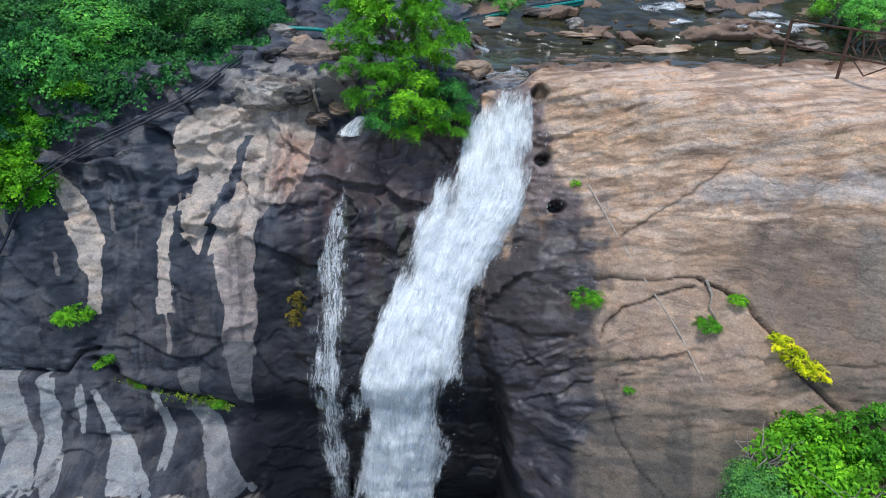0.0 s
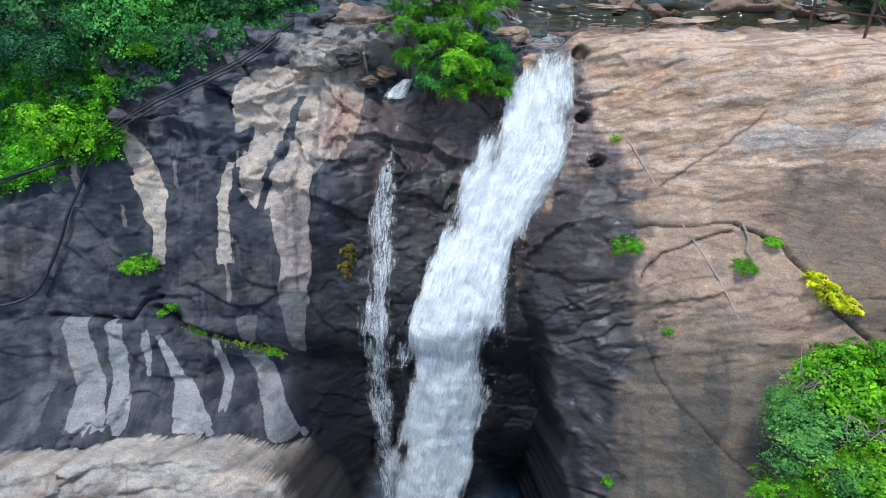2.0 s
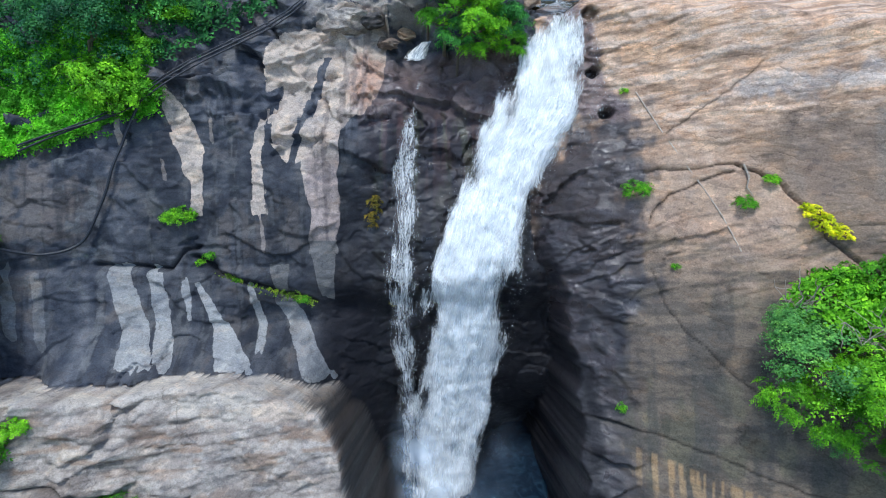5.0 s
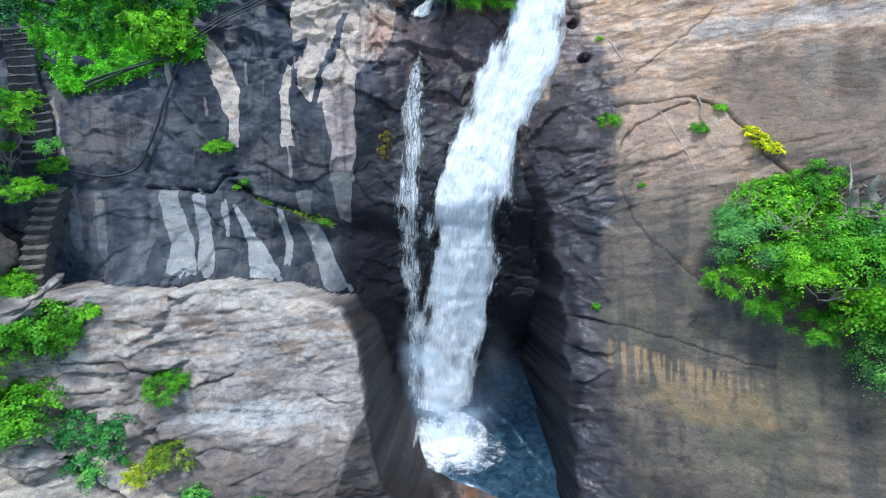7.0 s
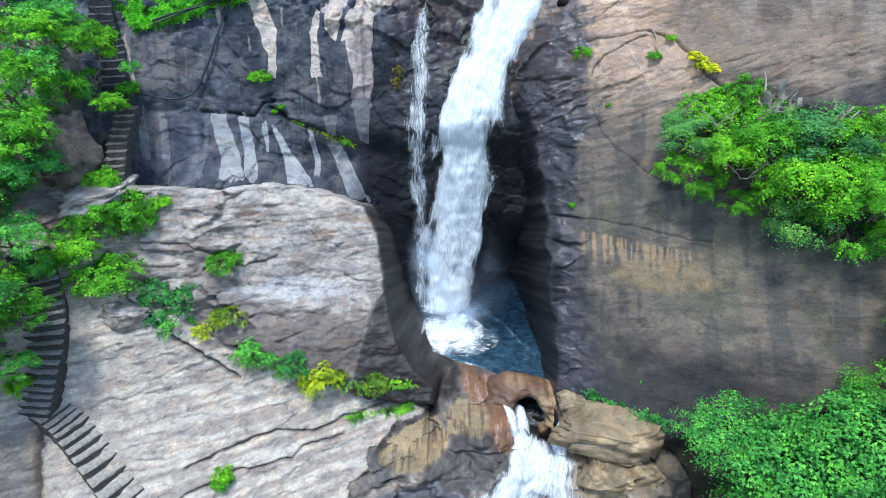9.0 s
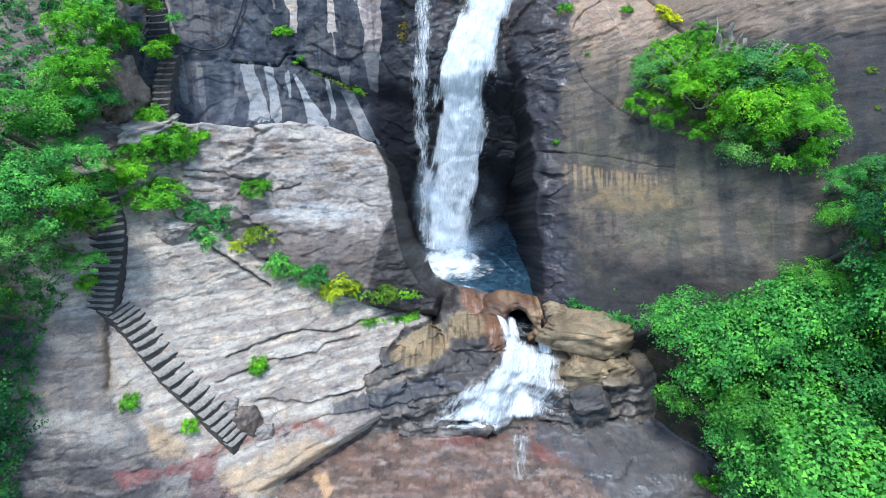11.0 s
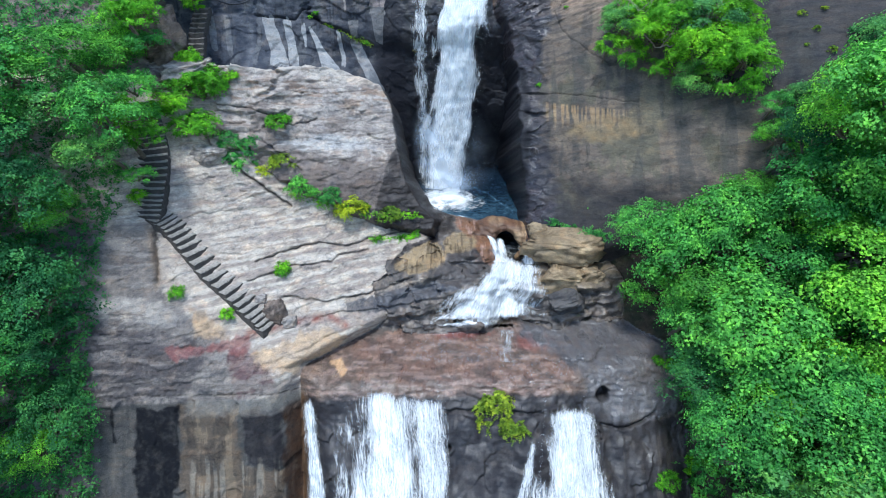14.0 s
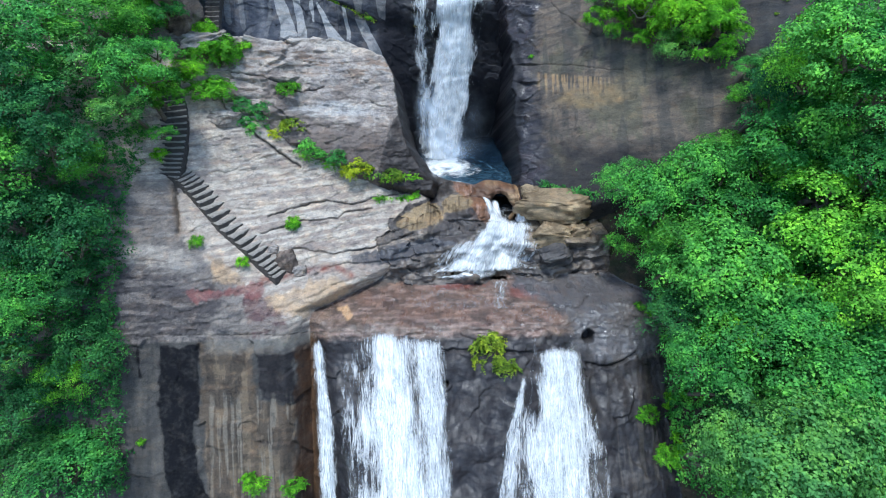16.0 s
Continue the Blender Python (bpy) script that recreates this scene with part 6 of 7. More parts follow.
yellow_bushes = [make_tree("bush", "yellow-flowering shrub in a cliff crack", "bush", k, 22, 12, 0.24, LEAF_YELLOW, 3, False, "bushes on the rock", 0.9) for k in (25,)]
hanging_bushes = [make_tree("bush", "yellow-green bush hanging over the lower cliff", "bush", k, 26, 13, 0.24, LEAF_OLIVE, 3, False, "bushes on the rock", 1.0, droop=0.8) for k in (26,)]

plant(oaks, RIGHT_WOOD, 0.90)
plant(oaks + darks, RIGHT_EDGE, 0.88)
plant([oaks[1], pales[0], oaks[0], oaks[1]], RIGHT_HIGH, 0.95, 0.2)
plant(pales, PALE_TREE)
plant(pales + feathery, WALL_TREE, 0.95)
plant(oaks[:2] + darks, LEFT_WOOD[:9], 0.84)
plant(darks + oaks[1:], LEFT_WOOD[9:], 0.84)
shrubs = [make_tree("shrub", "dense leafy green shrub beside the rock steps", "shrub", k, 32, 40, 0.12, mat, 4, False, "shrubs beside the steps", 0.85, leaflets=6, slim=0.36) for k, mat in ((41, LEAF_BRIGHT), (42, LEAF))]
plant(shrubs, LEFT_MID, 0.95)
plant(pales + oaks[:1], LEFT_PALE, 0.85)
plant(darks[:1] + oaks[:1] + darks, TOP_WOOD)
plant(feathery, TOP_TREE)
plant(feathery + oaks[:1], TOP_TREE_LOW, 1.05)
plant(oaks, FAR_WOOD)
plant(bushes, TOP_BRIGHT, 1.1)
plant(bushes, BUSHES, 1.3, 0.3)
plant(bushes, BUSHES_HIGH, 1.0, 0.3)
plant(dark_bushes, BUSHES_DARK, 1.25, 0.3)
plant(olive_bushes, BUSHES_OLIVE, 1.2, 0.3)
plant([make_tree("bush", "yellow-green grassy shrub at the foot of the boulder", "bush", 27, 26, 16, 0.22, leaf_material("leaf_lime", (0.22, 0.33, 0.015), (0.5, 0.62, 0.04)), 3, False, "bushes on the rock", 1.0, droop=0.7)], BUSHES_YELLOW, 1.15, 0.2)
plant(bushes, LEDGE_PLANTS, 0.9, 0.3)
plant(bushes, WALL_TUFTS, 1.0, 0.2)
plant(hanging_bushes, HANGING, 1.05, 0.0)
plant(yellow_bushes, YELLOW_FLOWERS, 1.0, 0.2)
plant(bushes, STAIR_BUSHES, 1.1, 0.3)
plant(bushes, SMALL_TUFTS, 1.0, 0.2)
plant(olive_bushes, MOSS_HIGH, 1.0, 0.1)
plant([make_tree("bush", "brown-green plant hanging on the wet wall", "bush", 28, 20, 14, 0.25, LEAF_BROWN, 2, False, "bushes on the rock", 1.5, droop=0.9)], HANGING_BROWN, 1.1, 0.0)


def carpet(name, label, count, inside, u_lo, u_hi, v_lo, v_hi, size, mat, seed):
    """Creepers and moss that hug the rock: leaf sprays strewn over one stretch of it."""
    rng = np.random.default_rng(seed)
    u, v = rng.uniform(u_lo, u_hi, count), rng.uniform(v_lo, v_hi, count)
    keep = inside(u, v) + 0.5 * fbm(u / 0.5, v / 0.5, 3) > 0.5
    u, v = u[keep], v[keep]
    d = ground(u, v)[0] - 0.02 - 0.2 * np.clip(fbm(u / 0.6 + 4, v / 0.6, 2) + 0.35, 0, 1) * rng.uniform(0.4, 1, len(u))
    at = np.stack(world(u, v, d), -1)
    v3, f = sprays(rng, at, np.array([0, -0.75, 0.5]) + 0.5 * rng.normal(size=at.shape), size, 6, 0.3, 0.36)
    return tagged(new(name, mesh_of(name, v3, f, mat, smooth=False)), label, "plants", kind="stuff")


def creeper_area(u, v):
    low = np.interp(u, [-13.2, -12.4, -12.1, -11.0, -10.0, -9.7, -8.7], [0.8, 0.3, -0.25, 0.1, 0.48, 0.75, 0.95])
    return step(low - 0.05, low + 0.15, v) * step(-8.6, -8.8, u + 0.35 * np.maximum(v - 1.7, 0)) * step(low + 3.2, low + 2.6, v) * step(-13.2, -12.9, u)


carpet("creepers", "bright green creepers spilling over the cliff edge", 24000, creeper_area, -13.3, -8.3, -0.6, 4.6, 0.13, leaf_material("creeper_leaf", (0.08, 0.36, 0.02), (0.27, 0.74, 0.05)), 31)
carpet("undergrowth", "dense green undergrowth on the wooded hillside", 14000, lambda u, v: 1.0 * (ground(u, v)[1] == 6) * step(6.6, 7.2, u - 0.06 * (v + 14)) * step(-6.0, -7.0, v), 6, 13, -24, -5, 0.22, LEAF, 32)
carpet("undergrowth", "dense green undergrowth beside the stairs", 9000, lambda u, v: step(-13.9, -14.5, u) * step(3, 0, v) + 0 * v, -19, -13.4, -24, 5, 0.22, LEAF_DARK, 33)
carpet("undergrowth", "dense green undergrowth above the cliff", 9000, lambda u, v: step(0.0, 0.35, v - 2.75 - 0.62 * (u + 7.7)) * step(-4.4, -5.2, u), -14, -4, 1.5, 8, 0.2, LEAF_DARK, 34)
carpet("moss", "strip of green moss along a rock ledge", 1500, lambda u, v: np.exp(-(near_line(u, v, [(-7.6, -3.0), (-6.9, -3.2), (-5.3, -3.75)]) / 0.09) ** 2), -8, -5, -4, -2.8, 0.08, LEAF_OLIVE, 35)
carpet("moss", "strip of green plants along the foot of the boulder", 2600, lambda u, v: np.exp(-(near_line(u, v, [(-8.2, -10.9), (-7.0, -11.3), (-5.0, -11.8), (-3.0, -11.9)]) / 0.16) ** 2), -9, -2.5, -12.6, -10.5, 0.10, LEAF_BRIGHT, 36)
carpet("moss", "patches of green plants on a shelf of rock", 1400, lambda u, v: np.exp(-(near_line(u, v, [(-4.9, -12.75), (-3.8, -12.8), (-3.1, -12.6)]) / 0.10) ** 2), -5.5, -2.8, -13.2, -12.3, 0.10, LEAF_BRIGHT, 37)
carpet("moss", "green plants along the foot of the wall", 2000, lambda u, v: np.exp(-(near_line(u, v, [(2.6, -12.2), (3.4, -12.5), (4.8, -12.8)]) / 0.14) ** 2), 2, 5.5, -13.4, -11.6, 0.12, LEAF, 38)


# ---- stairs, pipes and loose stones --------------------------------------------------------------------------------------
STEP_STONE = plain("step_stone", (0.09, 0.08, 0.073), 0.85, 9)
TREAD = plain("pale_tread_stone", (0.34, 0.31, 0.275), 0.85, 9)
STEP_DARK = plain("dark_step_stone", (0.07, 0.064, 0.06), 0.85, 9)
CABLE = plain("black_cable", (0.030, 0.034, 0.045), 0.35, 30)
TEAL = plain("teal_pipe", (0.02, 0.25, 0.22), 0.4, 12)
RUST = plain("rusty_iron", (0.12, 0.07, 0.05), 0.7, 30, 0.4)
DEAD = plain("dead_wood", (0.36, 0.31, 0.26), 0.9, 18)


def step_mesh(width, tread, height, mat, seed):
    bm = bmesh.new()
    bmesh.ops.create_cube(bm, size=1.0)
    bmesh.ops.scale(bm, vec=(width, tread, height), verts=bm.verts)
    bmesh.ops.subdivide_edges(bm, edges=[e for e in bm.edges if abs(e.verts[0].co.x - e.verts[1].co.x) > width / 2], cuts=4)
    bmesh.ops.bevel(bm, geom=[e for e in bm.edges if all(v.co.z > 0 for v in e.verts)], offset=0.025, segments=2, affect="EDGES")
    r = random.Random(seed)
    for v in bm.verts:
        v.co += Vector((r.uniform(-0.02, 0.02), r.uniform(-0.02, 0.02), r.uniform(-0.012, 0.012) - 0.05 * (1 - (2 * v.co.x / width) ** 2) * (v.co.z > 0) * 0.5))
    me = bpy.data.meshes.new("step")
    bm.to_mesh(me)
    bm.free()
    me.materials.append(mat)
    return me


def stairs(label, line, count, width, mat, tread=0.42, sink=0.0, cap=None):
    """Steps cut along a line of places on the rock, from the top down."""
    thing = tagged(new("staircase"), label, "stairs")
    pts = np.array([world(*p) for p in line])
    drop = np.interp(np.linspace(0, 1, count), np.linspace(0, 1, len(pts)), np.arange(len(pts)))
    shapes = [step_mesh(width, tread, 0.34, mat, k) for k in range(4)]
    caps = [step_mesh(width * 0.97, tread * 0.97, 0.05, cap, 20 + k) for k in range(3)]
    place_at = np.stack([np.interp(drop, np.arange(len(pts)), pts[:, k]) for k in range(3)], 1)
    for k, p in enumerate(place_at):
        a, b = place_at[max(0, k - 2)], place_at[min(count - 1, k + 2)]
        yaw = math.atan2(b[1] - a[1], b[0] - a[0]) + math.pi / 2
        ob = part("step", shapes[k % 4], thing)
        # added thin cap, paler than the step, to set treads off from risers
        top = part("tread", caps[k % 3], ob, "paler cap on top of the step")
        top.matrix_basis = Matrix.Translation((0, 0, 0.172))
        ob.matrix_basis = Matrix.Translation((p[0], p[1], p[2] - 0.10 + sink)) @ Matrix.Rotation(yaw, 4, "Z")
    return thing


stairs("long straight flight of worn stone steps", STAIR_MAIN, 20, 1.05, STEP_DARK, 0.46, cap=TREAD)
stairs("curving flight of stone steps cut into the slab", STAIR_LOW, 20, 0.9, STEP_STONE, 0.5, cap=TREAD)
stairs("dark mossy stone steps up the gully", STAIR_HIGH, 18, 0.75, plain("black_step_stone", (0.04, 0.04, 0.045), 0.85, 9), cap=plain("grey_tread_stone", (0.13, 0.125, 0.125), 0.85, 9))
stairs("short flight of worn stone steps in a cleft", STAIR_MID, 10, 0.62, STEP_DARK, cap=plain("brown_tread_stone", (0.17, 0.15, 0.135), 0.85, 9))


def cable(name, label, line, radius, mat, lift=0.1, category="cable", close=5):
    pts = []
    for (u0, v0, d0), (u1, v1, d1) in zip(line, line[1:]):
        for k in range(close):
            t = k / close
            pts.append((u0 + (u1 - u0) * t, v0 + (v1 - v0) * t, d0 + (d1 - d0) * t))
    pts.append(tuple(line[-1]))
    pts = np.array(pts)
    for k in range(3):
        pts[1:-1] = 0.25 * pts[:-2] + 0.5 * pts[1:-1] + 0.25 * pts[2:]
    rock = ground(pts[:, 0], pts[:, 1])[0]
    spots = [world(u, v, min(d, r) - lift) for (u, v, d), r in zip(pts, rock)]
    return tagged(new(name, tube_mesh(name, spots, [radius] * len(spots), mat, 8)), label, category)


cable("cable", "thick black cable slung across the cliff", CABLE_A, 0.024, CABLE, 0.0)
cable("cable", "thick black cable slung across the cliff", CABLE_B, 0.022, CABLE, 0.03)
cable("cable", "thin black cable slung across the cliff", [(u, v + 0.07, d) for u, v, d in CABLE_A], 0.015, CABLE, 0.02)
cable("cable", "black cable hanging in a loop down the cliff", CABLE_C, 0.036, CABLE, 0.16)
cable("pipe", "thin pale pipe running down the tan slab", PALE_PIPE, 0.016, plain("pale_pipe", (0.42, 0.36, 0.30), 0.8, 8), 0.0, "pipe")


def stone(label, spot, stretch, colours, seed, name="boulder", turn=0.0, rough=0.16):
    u, v, d, r = spot
    bm = bmesh.new()
    bmesh.ops.create_icosphere(bm, subdivisions=5, radius=1.0)
    co = np.array([q.co[:] for q in bm.verts])
    co = np.sign(co) * np.abs(co) ** 0.5
    co = co @ np.array(Euler((0.25 * math.sin(seed), 0.3 * math.cos(1.7 * seed), 0.9 * math.sin(2.3 * seed))).to_matrix())
    n = fbm(co[:, 0] * 1.3 + seed, co[:, 1] * 1.3 + co[:, 2] * 1.7, 4)
    blocky = facets(co[:, 0] * 1.2 + seed * 3.1 + co[:, 1], co[:, 2] * 1.2 + 0.5 * co[:, 1], 0.8, 0.55, 0.26)
    beds = 0.7 * blocky + strata(co[:, 0] + seed, co[:, 2] * 1.4, 0.42, 0.1, 0.10) + 0.03 * ridged(co[:, 0] * 2 + seed, co[:, 2] * 2 + co[:, 1], 3)
    co = co * (0.88 + rough * n[:, None] + beds[:, None] * 0.6) * np.array(stretch) * r
    faces = np.array([[q.index for q in f.verts] for f in bm.faces])
    bm.free()
    me = mesh_of(name, co, faces, ROCK)
    m2 = fbm(co[:, 0] / r * 2 + seed, co[:, 2] / r * 3, 4)
    attribute(me, "tint", toward(np.zeros(co.shape) + colours[0], colours[1], 0.45 + 0.9 * m2))
    attribute(me, "wet", np.zeros(len(co)) + 0.15)
    attribute(me, "bedded", np.zeros(len(co)) + 0.55)
    ob = tagged(new(name, me), label, "rock")
    ob.matrix_basis = Matrix.Translation(world(u, v, d)) @ Matrix.Rotation(turn, 4, "Z")
    return ob


OCHRE, GREY, BROWN, TAN, BLACK = ((0.19, 0.14, 0.085), (0.42, 0.32, 0.20)), ((0.24, 0.21, 0.19), (0.44, 0.40, 0.36)), ((0.13, 0.10, 0.085), (0.28, 0.22, 0.18)), ((0.30, 0.20, 0.13), (0.48, 0.36, 0.26)), ((0.05, 0.048, 0.05), (0.12, 0.11, 0.105))
for k, (spot, stretch) in enumerate(zip(ROCKS_YELLOW, [(1.25, 0.7, 0.5), (0.7, 0.6, 0.6), (1.0, 0.8, 0.62), (0.8, 0.8, 0.85), (1.0, 0.8, 0.5)])):
    stone("ochre water-worn boulder at the foot of the wall", spot, stretch, OCHRE if k < 4 else BLACK, 3 + k, turn=0.3 * k)
for k, (spot, stretch, colours) in enumerate(zip(ROCKS_LOOSE, [(1.1, 0.6, 0.7), (0.74, 0.7, 1.15), (1.0, 0.8, 0.6), (1.1, 0.7, 0.42), (1.2, 0.7, 0.5)], [GREY, BROWN, BROWN, GREY, GREY])):
    stone("angular granite block lying among the bushes", spot, stretch, colours, 13 + k, turn=0.4 * k)
for k, spot in enumerate(ROCKS_TOP):
    stone("weathered granite boulder on the river bank", spot, [(1.2, 0.8, 0.75), (1.0, 0.9, 0.6), (1.3, 0.8, 0.5)][k % 3], [BROWN, GREY, BLACK, TAN][k % 4] if k != 5 else TAN, 23 + k, turn=0.7 * k)
for k, spot in enumerate(RIVER_STONES):
    u, v, d, r = spot
    stone("flat tan rock lying in the river" if k != 2 else "rounded grey boulder in the river", (u, v, d, r), (1.0, 0.55, 0.16) if k != 2 else (1, 1, 0.9), TAN if k % 3 == 0 or k == 1 else (GREY if k == 2 else BROWN), 43 + k, turn=0.15 * k)


def rock_arch():
    """The bridge of rock over the spout, with ragged, water-worn sides."""
    pts = np.array([world(*p) for p in ARCH])
    at = np.linspace(0, len(pts) - 1, 60)
    mid = np.stack([np.interp(at, np.arange(len(pts)), pts[:, k]) for k in range(3)], 1)
    for k in range(6):
        mid[1:-1] = 0.25 * mid[:-2] + 0.5 * mid[1:-1] + 0.25 * mid[2:]
    thick = np.interp(at, [0, 1, 3, 5, 6], [0.95, 0.62, 0.30, 0.52, 0.95])
    v, f = tube(mid, thick, 40)
    v = np.array(v)
    centre = np.repeat(mid, 40, axis=0)
    n = facets(v[:, 0], v[:, 2] + 0.6 * v[:, 1], 0.4, 0.22, 0.3) + 0.25 * fbm(v[:, 0] * 2, v[:, 2] * 2 + v[:, 1], 3)
    v = centre + (v - centre) * (1 + 0.5 * n)[:, None] * np.array([1.1, 1.5, 0.72])
    me = mesh_of("rock_arch", v, f, ROCK)
    m2 = fbm(v[:, 0] * 1.6, v[:, 2] * 2.2, 4)
    tint = toward(np.zeros(v.shape) + (0.15, 0.08, 0.048), (0.38, 0.26, 0.15), 0.35 + 0.7 * (v[:, 0] - 0.9) + 0.9 * m2)
    tint = toward(tint, (0.09, 0.05, 0.032), 0.6 * step(0.1, 0.3, fbm(v[:, 0] * 6, v[:, 2] * 1.5, 3)))
    attribute(me, "tint", tint)
    attribute(me, "wet", np.full(len(v), 0.5))
    attribute(me, "bedded", np.full(len(v), 0.4))
    tagged(new("rock_arch", me), "reddish water-worn rock arch over the spout", "rock")


rock_arch()
for k, spot in enumerate(ROCKS_FOOT):
    stone("broken granite block beside the foot of the steps", spot, [(0.8, 0.7, 1.2), (0.9, 0.7, 0.8), (1.0, 0.8, 0.7)][k], [BROWN, GREY, GREY][k], 63 + k, turn=0.5 * k)
tagged(new("root", tube_mesh("root", [world(u, v, d - 0.06) for u, v, d in ROOT], [0.03, 0.024, 0.02, 0.012], DEAD, 6)), "bare grey root hanging from a cliff crack", "root")


# ---- foam and spray ------------------------------------------------------------------------------------------------------
def foam(name, label, centre, ru, rv, body, lift=0.05, z=None, rows=40, mound=0.0):
    """Broken foam lying on the water or on wet rock."""
    cu, cv = centre
    s, t = np.meshgrid(np.linspace(-1, 1, rows), np.linspace(-1, 1, rows))
    u, v = cu + ru * s, cv + rv * t
    top = 0 if z is None else z + mound * np.exp(-3.5 * (s * s + t * t)) * (0.9 + 0.35 * fbm(u * 2, v * 2.5, 3))
    d = (ground(u, v)[0] if z is None else level(v, top)) - lift - 0.04 * np.clip(fbm(u * 3, v * 4, 3), 0, 1)
    faces = grid_faces(rows, rows)
    me = mesh_of(name, np.stack(world(u, v, d), -1).reshape(-1, 3), faces, FALLING)
    uv = np.stack([u * 1.3 + 0.3 * fbm(u, v, 2), v * 8.0], -1).reshape(-1, 2)
    me.uv_layers.new(name="UVMap").data.foreach_set("uv", uv[faces.ravel()].astype(np.float32).ravel())
    r = np.hypot(s, t) + 0.35 * fbm(u * 1.6, v * 2.2, 3)
    attribute(me, "body", (body * (1 - r) + 0.1 - 0.6 * step(0.8, 1.0, np.hypot(s, t))).ravel())
    return tagged(new(name, me), label, "foam", kind="stuff")


for u, v, d, r in FOAM:
    foam("foam", "white foam where the river runs over stones", (u, v), 1.5 * r, 0.45 * r, 0.22, 0.16)
foam("rapid", "streaked white rapid pouring towards the lip", (1.25, 4.75), 0.75, 1.3, 0.12, 0.14)
foam("rapid", "streaked white rapid pouring towards the lip", (1.5, 5.6), 1.0, 0.5, 0.16, 0.14)
foam("foam", "churning white foam at the foot of the fall", (-1.8, -10.95), 1.75, 0.75, 0.42, 0.05, 3.1, mound=0.45)
foam("foam", "lace of foam spreading from the fall", (-1.5, -11.15), 2.0, 0.6, 0.10, 0.03, 3.1)
foam("water_film", "thin sheet of running water on the ledge", (-1.6, -17.1), 2.6, 0.55, -0.02, 0.03)
foam("water_film", "thin sheet of running water on the ledge", (1.3, -17.7), 1.6, 0.5, -0.02, 0.03)
foam("foam", "white foam swirling under the rock arch", (1.05, -13.5), 0.7, 0.35, 0.12, 0.25)
foam("foam", "white foam at the foot of the cascade", (-1.1, -16.2), 1.9, 0.3, 0.25, 0.05)


def mist(label, spots, strength):
    """Thin drifting mist: soft sheets that only veil what lies behind."""
    for k, (cu, cv, cd, ru, rv) in enumerate(spots):
        s, t = np.meshgrid(np.linspace(-1, 1, 30), np.linspace(-1, 1, 30))
        u, v = cu + ru * s, cv + rv * t
        d = cd + 0.25 * fbm(u, v, 2) - 0.5 * (v - cv) * 0.53
        me = mesh_of("mist", np.stack(world(u, v, d), -1).reshape(-1, 3), grid_faces(30, 30), MIST)
        fade = np.clip(1 - s * s - t * t, 0, 1) ** 2 * (0.75 + 0.6 * fbm(u / 0.9 + k, v / 1.2, 3))
        attribute(me, "body", np.clip(strength * fade, 0, 1).ravel())
        ob = tagged(new("mist", me), label, "mist", kind="stuff")
        ob.visible_shadow = False


MIST, mist_tree, mist_shader = material("mist", 1.0, 0.0)
mist_shader.inputs["Base Color"].default_value = (0.62, 0.74, 0.9, 1)
mist_body = mist_tree.nodes.new("ShaderNodeAttribute")
mist_body.attribute_name = "body"
mist_tree.links.new(mist_body.outputs["Fac"], mist_shader.inputs["Alpha"])
mist("thin blue-white mist over the plunge pool", [(-1.85, -9.7, 14.7, 1.5, 2.0), (-2.5, -8.2, 14.3, 1.0, 2.3), (-1.5, -10.3, 14.9, 1.7, 1.2)], 0.36)
mist("faint blue mist drifting in the dark chasm", [(-0.5, -8.8, 15.4, 1.7, 2.4)], 0.05)


def spray(name, label, count, line, spread, size, seed):
    """Flying drops beside a fall."""
    rng = np.random.default_rng(seed)
    line = np.array(line)
    at = rng.uniform(0, len(line) - 1, count)
    u, v, wide, off = (np.interp(at, np.arange(len(line)), line[:, k]) for k in range(4))
    u = u + 0.55 * wide * np.where(rng.uniform(size=count) < 0.5, -1, 1) * (0.8 + spread * np.abs(rng.normal(size=count)))
    d = ground(np.clip(u, -3.3, 3.5), v)[0] - off - rng.uniform(0, 0.35, count)
    centre = np.stack(world(u, v, d), -1)
    corner = rng.normal(size=(count, 3, 3)) * size * rng.uniform(0.4, 1.3, (count, 1, 1))
    corner[:, :, 2] *= 1.8
    verts = (centre[:, None] + corner).reshape(-1, 3)
    me = mesh_of(name, verts, np.arange(count * 3).reshape(-1, 3), DROPS, smooth=False)
    return tagged(new(name, me), label, "water", kind="stuff")


DROPS = plain("water_drops", (0.85, 0.9, 0.93), 0.4, 3)
MAIN_LINE = [(1.1, 3.3, 1.3, 0.1), (1.0, 2.05, 1.9, 0.25), (0.8, 1.0, 2.4, 0.3), (0.25, 0.4, 2.2, 0.3), (-0.25, -0.5, 1.9, 0.35), (-0.6, -1.6, 1.9, 0.4), (-1.1, -3.6, 2.3, 0.45), (-1.45, -6.4, 2.3, 0.5), (-1.75, -8.5, 2.2, 0.6), (-1.9, -10.6, 2.2, 0.8)]
spray("spray", "fine white spray beside the tall waterfall", 2200, MAIN_LINE, 0.2, 0.007, 51)
spray("spray", "fine white spray beside the broad curtain", 700, [(-3.7, -17.9, 3.0, 0.2), (-3.6, -21, 3.2, 0.3), (-3.4, -25, 3.4, 0.4)], 0.06, 0.008, 52)
spray("spray", "fine white spray beside the fanning fall", 700, [(2.2, -18.4, 1.5, 0.2), (2.2, -21, 2.3, 0.3), (2.0, -25, 3.0, 0.4)], 0.06, 0.008, 53)
spray("spray", "fine white spray over the cascade", 900, [(1.0, -13.2, 0.8, 0.3), (0.9, -14.5, 1.5, 0.3), (-0.2, -15.9, 3.0, 0.2)], 0.08, 0.008, 54)


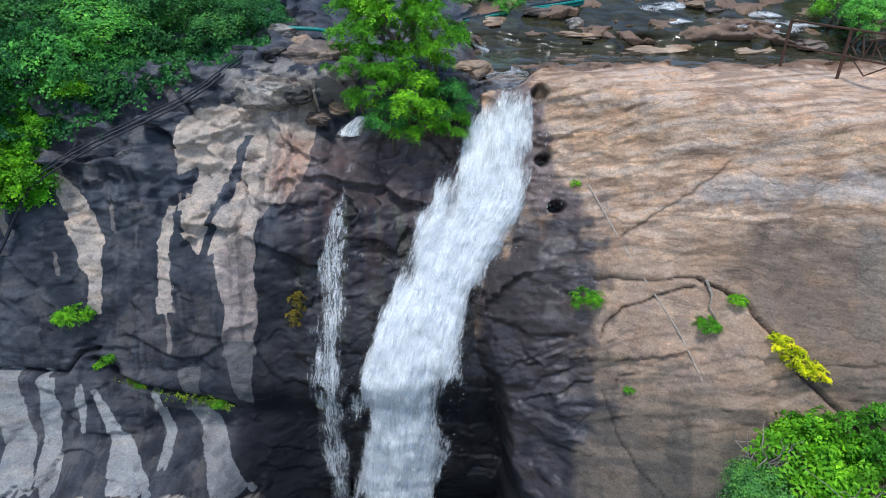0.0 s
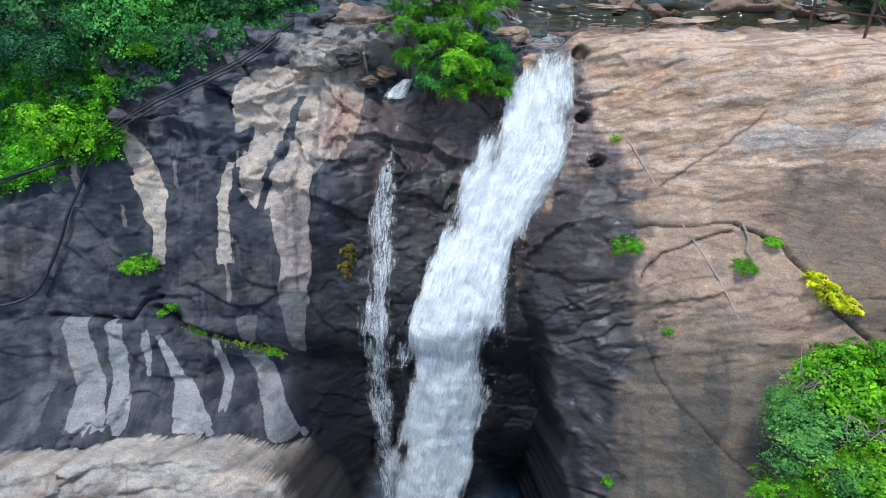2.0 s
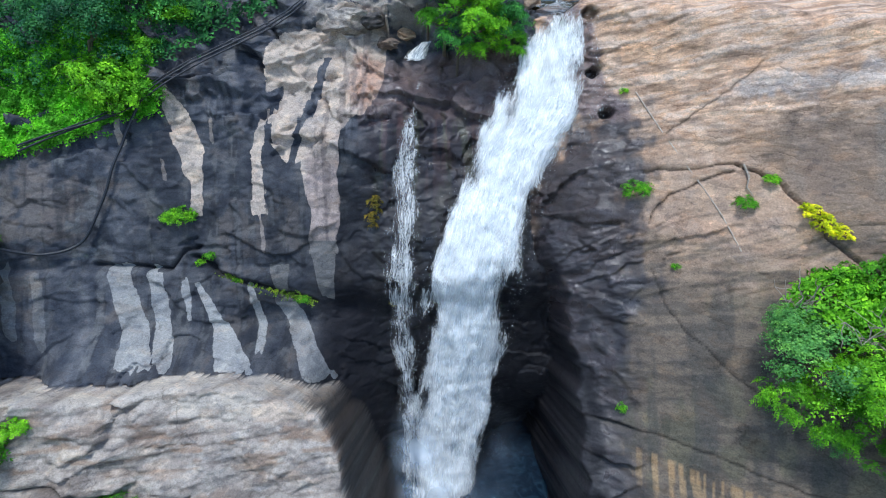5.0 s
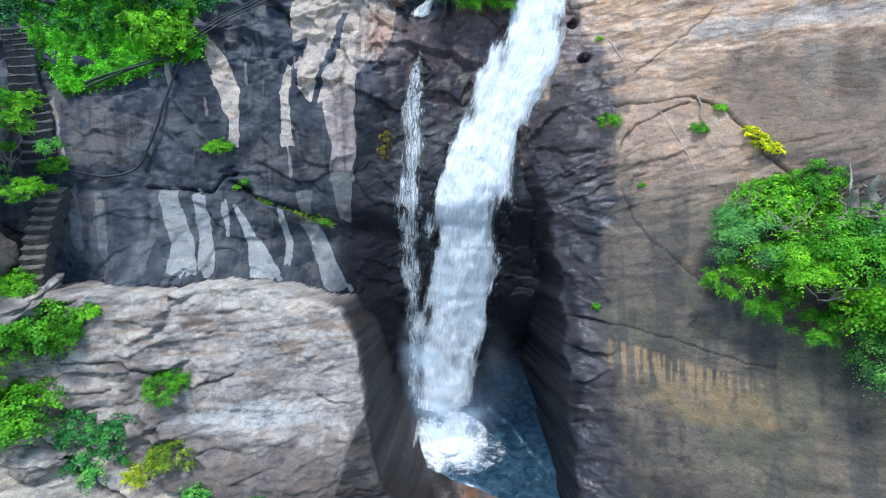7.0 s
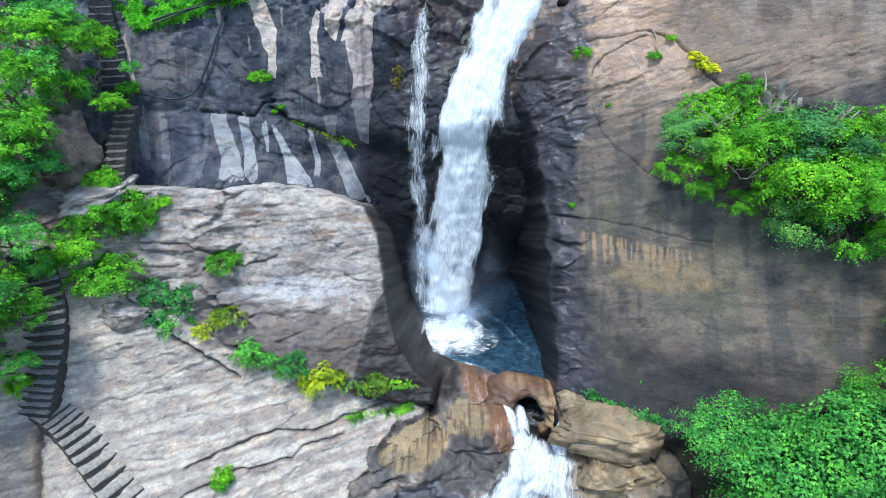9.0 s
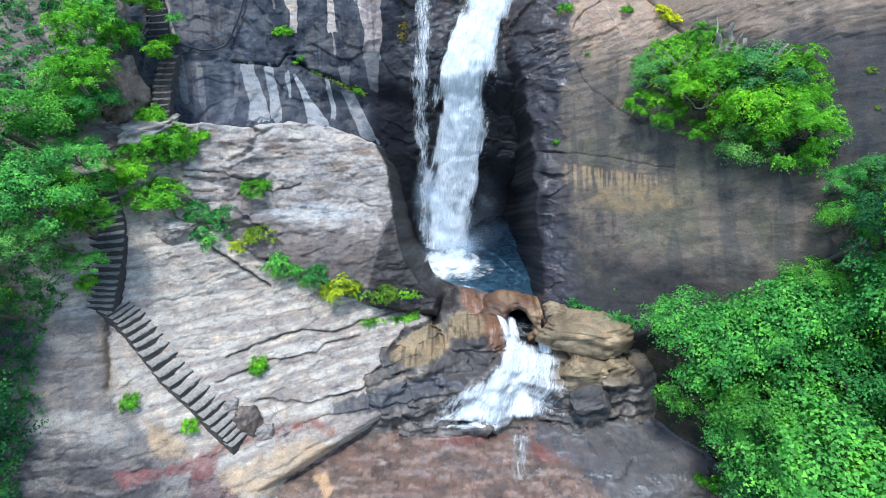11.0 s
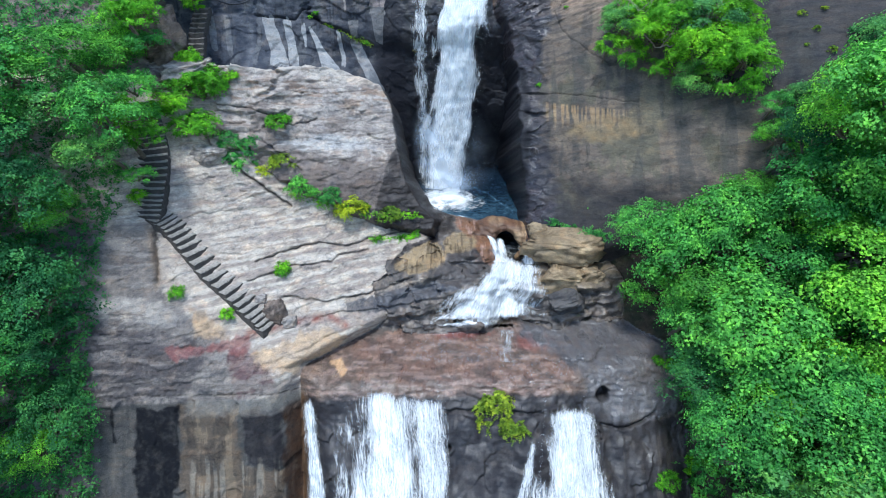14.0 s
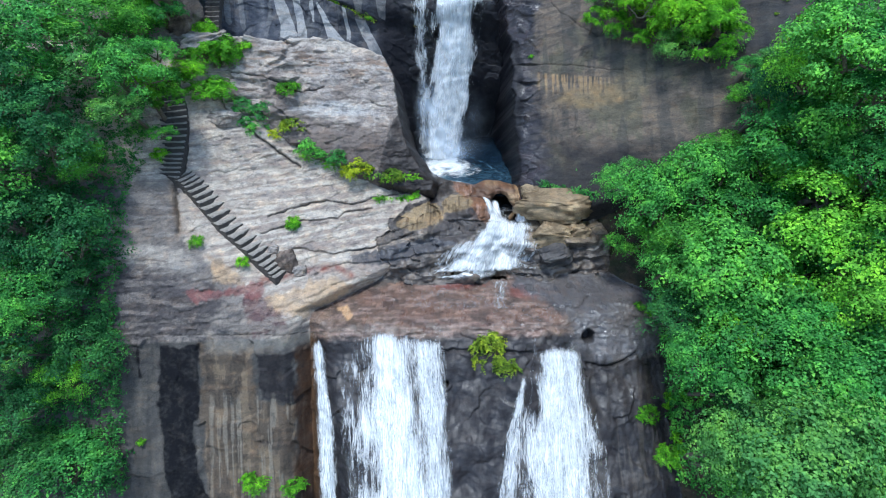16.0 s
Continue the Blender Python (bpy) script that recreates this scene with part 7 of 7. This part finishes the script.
# ---- railing, pipes and dead wood ----------------------------------------------------------------------------------------
def rod(name, points, radius, mat, parent, label=""):
    return part(name, tube_mesh(name, points, [radius] * len(points), mat, 8), parent, label)


def railing():
    thing = tagged(new("railing"), "rusty iron railing with welded letters on the slab", "railing")
    foot = [np.array(world(*p)) for p in RAIL_BASE]
    foot = [foot[0], foot[1], foot[1] + (foot[1] - foot[0]) * 1.25]
    up = np.array([0, 0, 1.0])
    for p in foot:
        rod("post", [p - 0.1 * up, p + 0.55 * up, p + 1.05 * up], 0.035, RUST, thing)
    for h in (0.5, 1.03):
        rod("rail", [foot[0] + h * up, foot[1] + h * up, foot[2] + h * up], 0.022, RUST, thing)
    a, b = foot[1], foot[2]
    along = (b - a) / np.linalg.norm(b - a)

    def spot(s, h):
        return a + along * s + up * h

    for s0, s1, h0, h1 in ((0.12, 0.30, 0.72, 0.98), (0.12, 0.30, 0.72, 0.55), (0.12, 0.6, 0.55, 0.20), (0.6, 1.15, 0.20, 0.5)):
        rod("brace", [spot(s0, h0), spot((s0 + s1) / 2, (h0 + h1) / 2), spot(s1, h1)], 0.015, RUST, thing)
    strokes = {"V": ((0, 1, 0.5, 0), (0.5, 0, 1, 1)), "K": ((0, 0, 0, 1), (0, 0.45, 1, 1), (0.2, 0.6, 1, 0)), "A": ((0, 0, 0.5, 1), (0.5, 1, 1, 0), (0.25, 0.45, 0.75, 0.45))}
    for k, sign in enumerate("VKA"):
        verts, faces = [], []
        for x0, h0, x1, h1 in strokes[sign]:
            p, q = spot(0.34 + 0.32 * k + 0.24 * x0, 0.54 + 0.36 * h0), spot(0.34 + 0.32 * k + 0.24 * x1, 0.54 + 0.36 * h1)
            v, f = tube([p, (p + q) / 2, q], [0.016] * 3, 6)
            faces += [tuple(i + len(verts) for i in face) for face in f]
            verts += v
        part("letter", mesh_of("letter", verts, faces, RUST), thing, "iron letter " + sign)


railing()
cable("pipe", "teal plastic water pipe along the river bank", TEAL_PIPE, 0.06, TEAL, 0.12, "pipe")
cable("pipe", "teal plastic water pipe along the river bank", [(u, v + 0.06, d) for u, v, d in TEAL_PIPE], 0.05, TEAL, 0.22, "pipe")
cable("pipe", "black plastic water pipe along the river bank", [(u, v + 0.14, d) for u, v, d in TEAL_PIPE], 0.05, CABLE, 0.2, "pipe")
cable("pipe", "teal plastic water pipe among the boulders", TEAL_PIPE_LEFT, 0.05, TEAL, 0.2, "pipe")

dead = np.random.default_rng(61)
for k, (u, v, d) in enumerate(DEAD_TRUNKS):
    base = np.array(world(u, v - 0.5, 8.9 - 0.2 * k))
    top = base + np.array([(-0.1, 0.0, 0.2, 0.9, 1.0)[k], -0.1, (1.1, 1.3, 1.0, 1.4, 1.5)[k]])
    thing = tagged(new("dead_tree"), "bleached broken dead trunk above the bushes", "dead tree", "dead trunks")
    pts = crooked(dead, base, top, 0.05, 7)
    part("trunk", tube_mesh("trunk", pts, np.linspace(0.13, 0.05, len(pts)) * (1.3 if k < 3 else 0.7), DEAD, 8), thing)
    for j in range(3):
        a = pts[3 + j]
        tip = a + dead.normal(size=3) * 0.3 + np.array([0, -0.05, 0.3])
        sub = crooked(dead, a, tip, 0.03, 4)
        part("branch", tube_mesh("branch", sub, np.linspace(0.04, 0.012, len(sub)), DEAD, 6), thing)


def bare_shrub(label, spot, reach, twigs, seed, mat):
    rng = np.random.default_rng(seed)
    base = np.array(world(*spot))
    thing = tagged(new("bare_shrub"), label, "shrub")
    for k in range(twigs):
        way = np.array([rng.normal() * 0.8, -0.35 + 0.3 * rng.normal(), 0.75 + 0.4 * rng.normal()])
        pts = crooked(rng, base, base + way / np.linalg.norm(way) * reach * rng.uniform(0.5, 1), 0.05 * reach, 5)
        stem = part("stem", tube_mesh("stem", pts, np.linspace(0.022, 0.006, len(pts)), mat, 5), thing)
        for j in range(3):
            a = pts[2 + j]
            sub = crooked(rng, a, a + rng.normal(size=3) * reach * 0.22 + np.array([0, 0, 0.1]), 0.02, 3)
            part("twig", tube_mesh("twig", sub, np.linspace(0.01, 0.004, len(sub)), mat, 4), stem)
    return thing


bare_shrub("leafless grey shrub on the cliff face", (5.2, -3.7, 9.9), 1.2, 6, 71, DEAD)
bare_shrub("leafless grey shrub on the cliff face", (6.0, -4.2, 9.2), 1.3, 6, 72, DEAD)
bare_shrub("leafless grey shrub on the cliff face", (6.4, -5.6, 8.4), 1.2, 5, 73, DEAD)
bare_shrub("pale tangled roots under the trees", (-15.8, -11.4, 4.8), 1.3, 6, 74, DEAD)
bare_shrub("leafless grey shrub beside the steps", (-11.9, 1.2, 12.2), 1.0, 5, 75, DEAD)
bare_shrub("leafless grey shrub beside the steps", (-13.2, -2.4, 11.0), 0.9, 5, 76, DEAD)
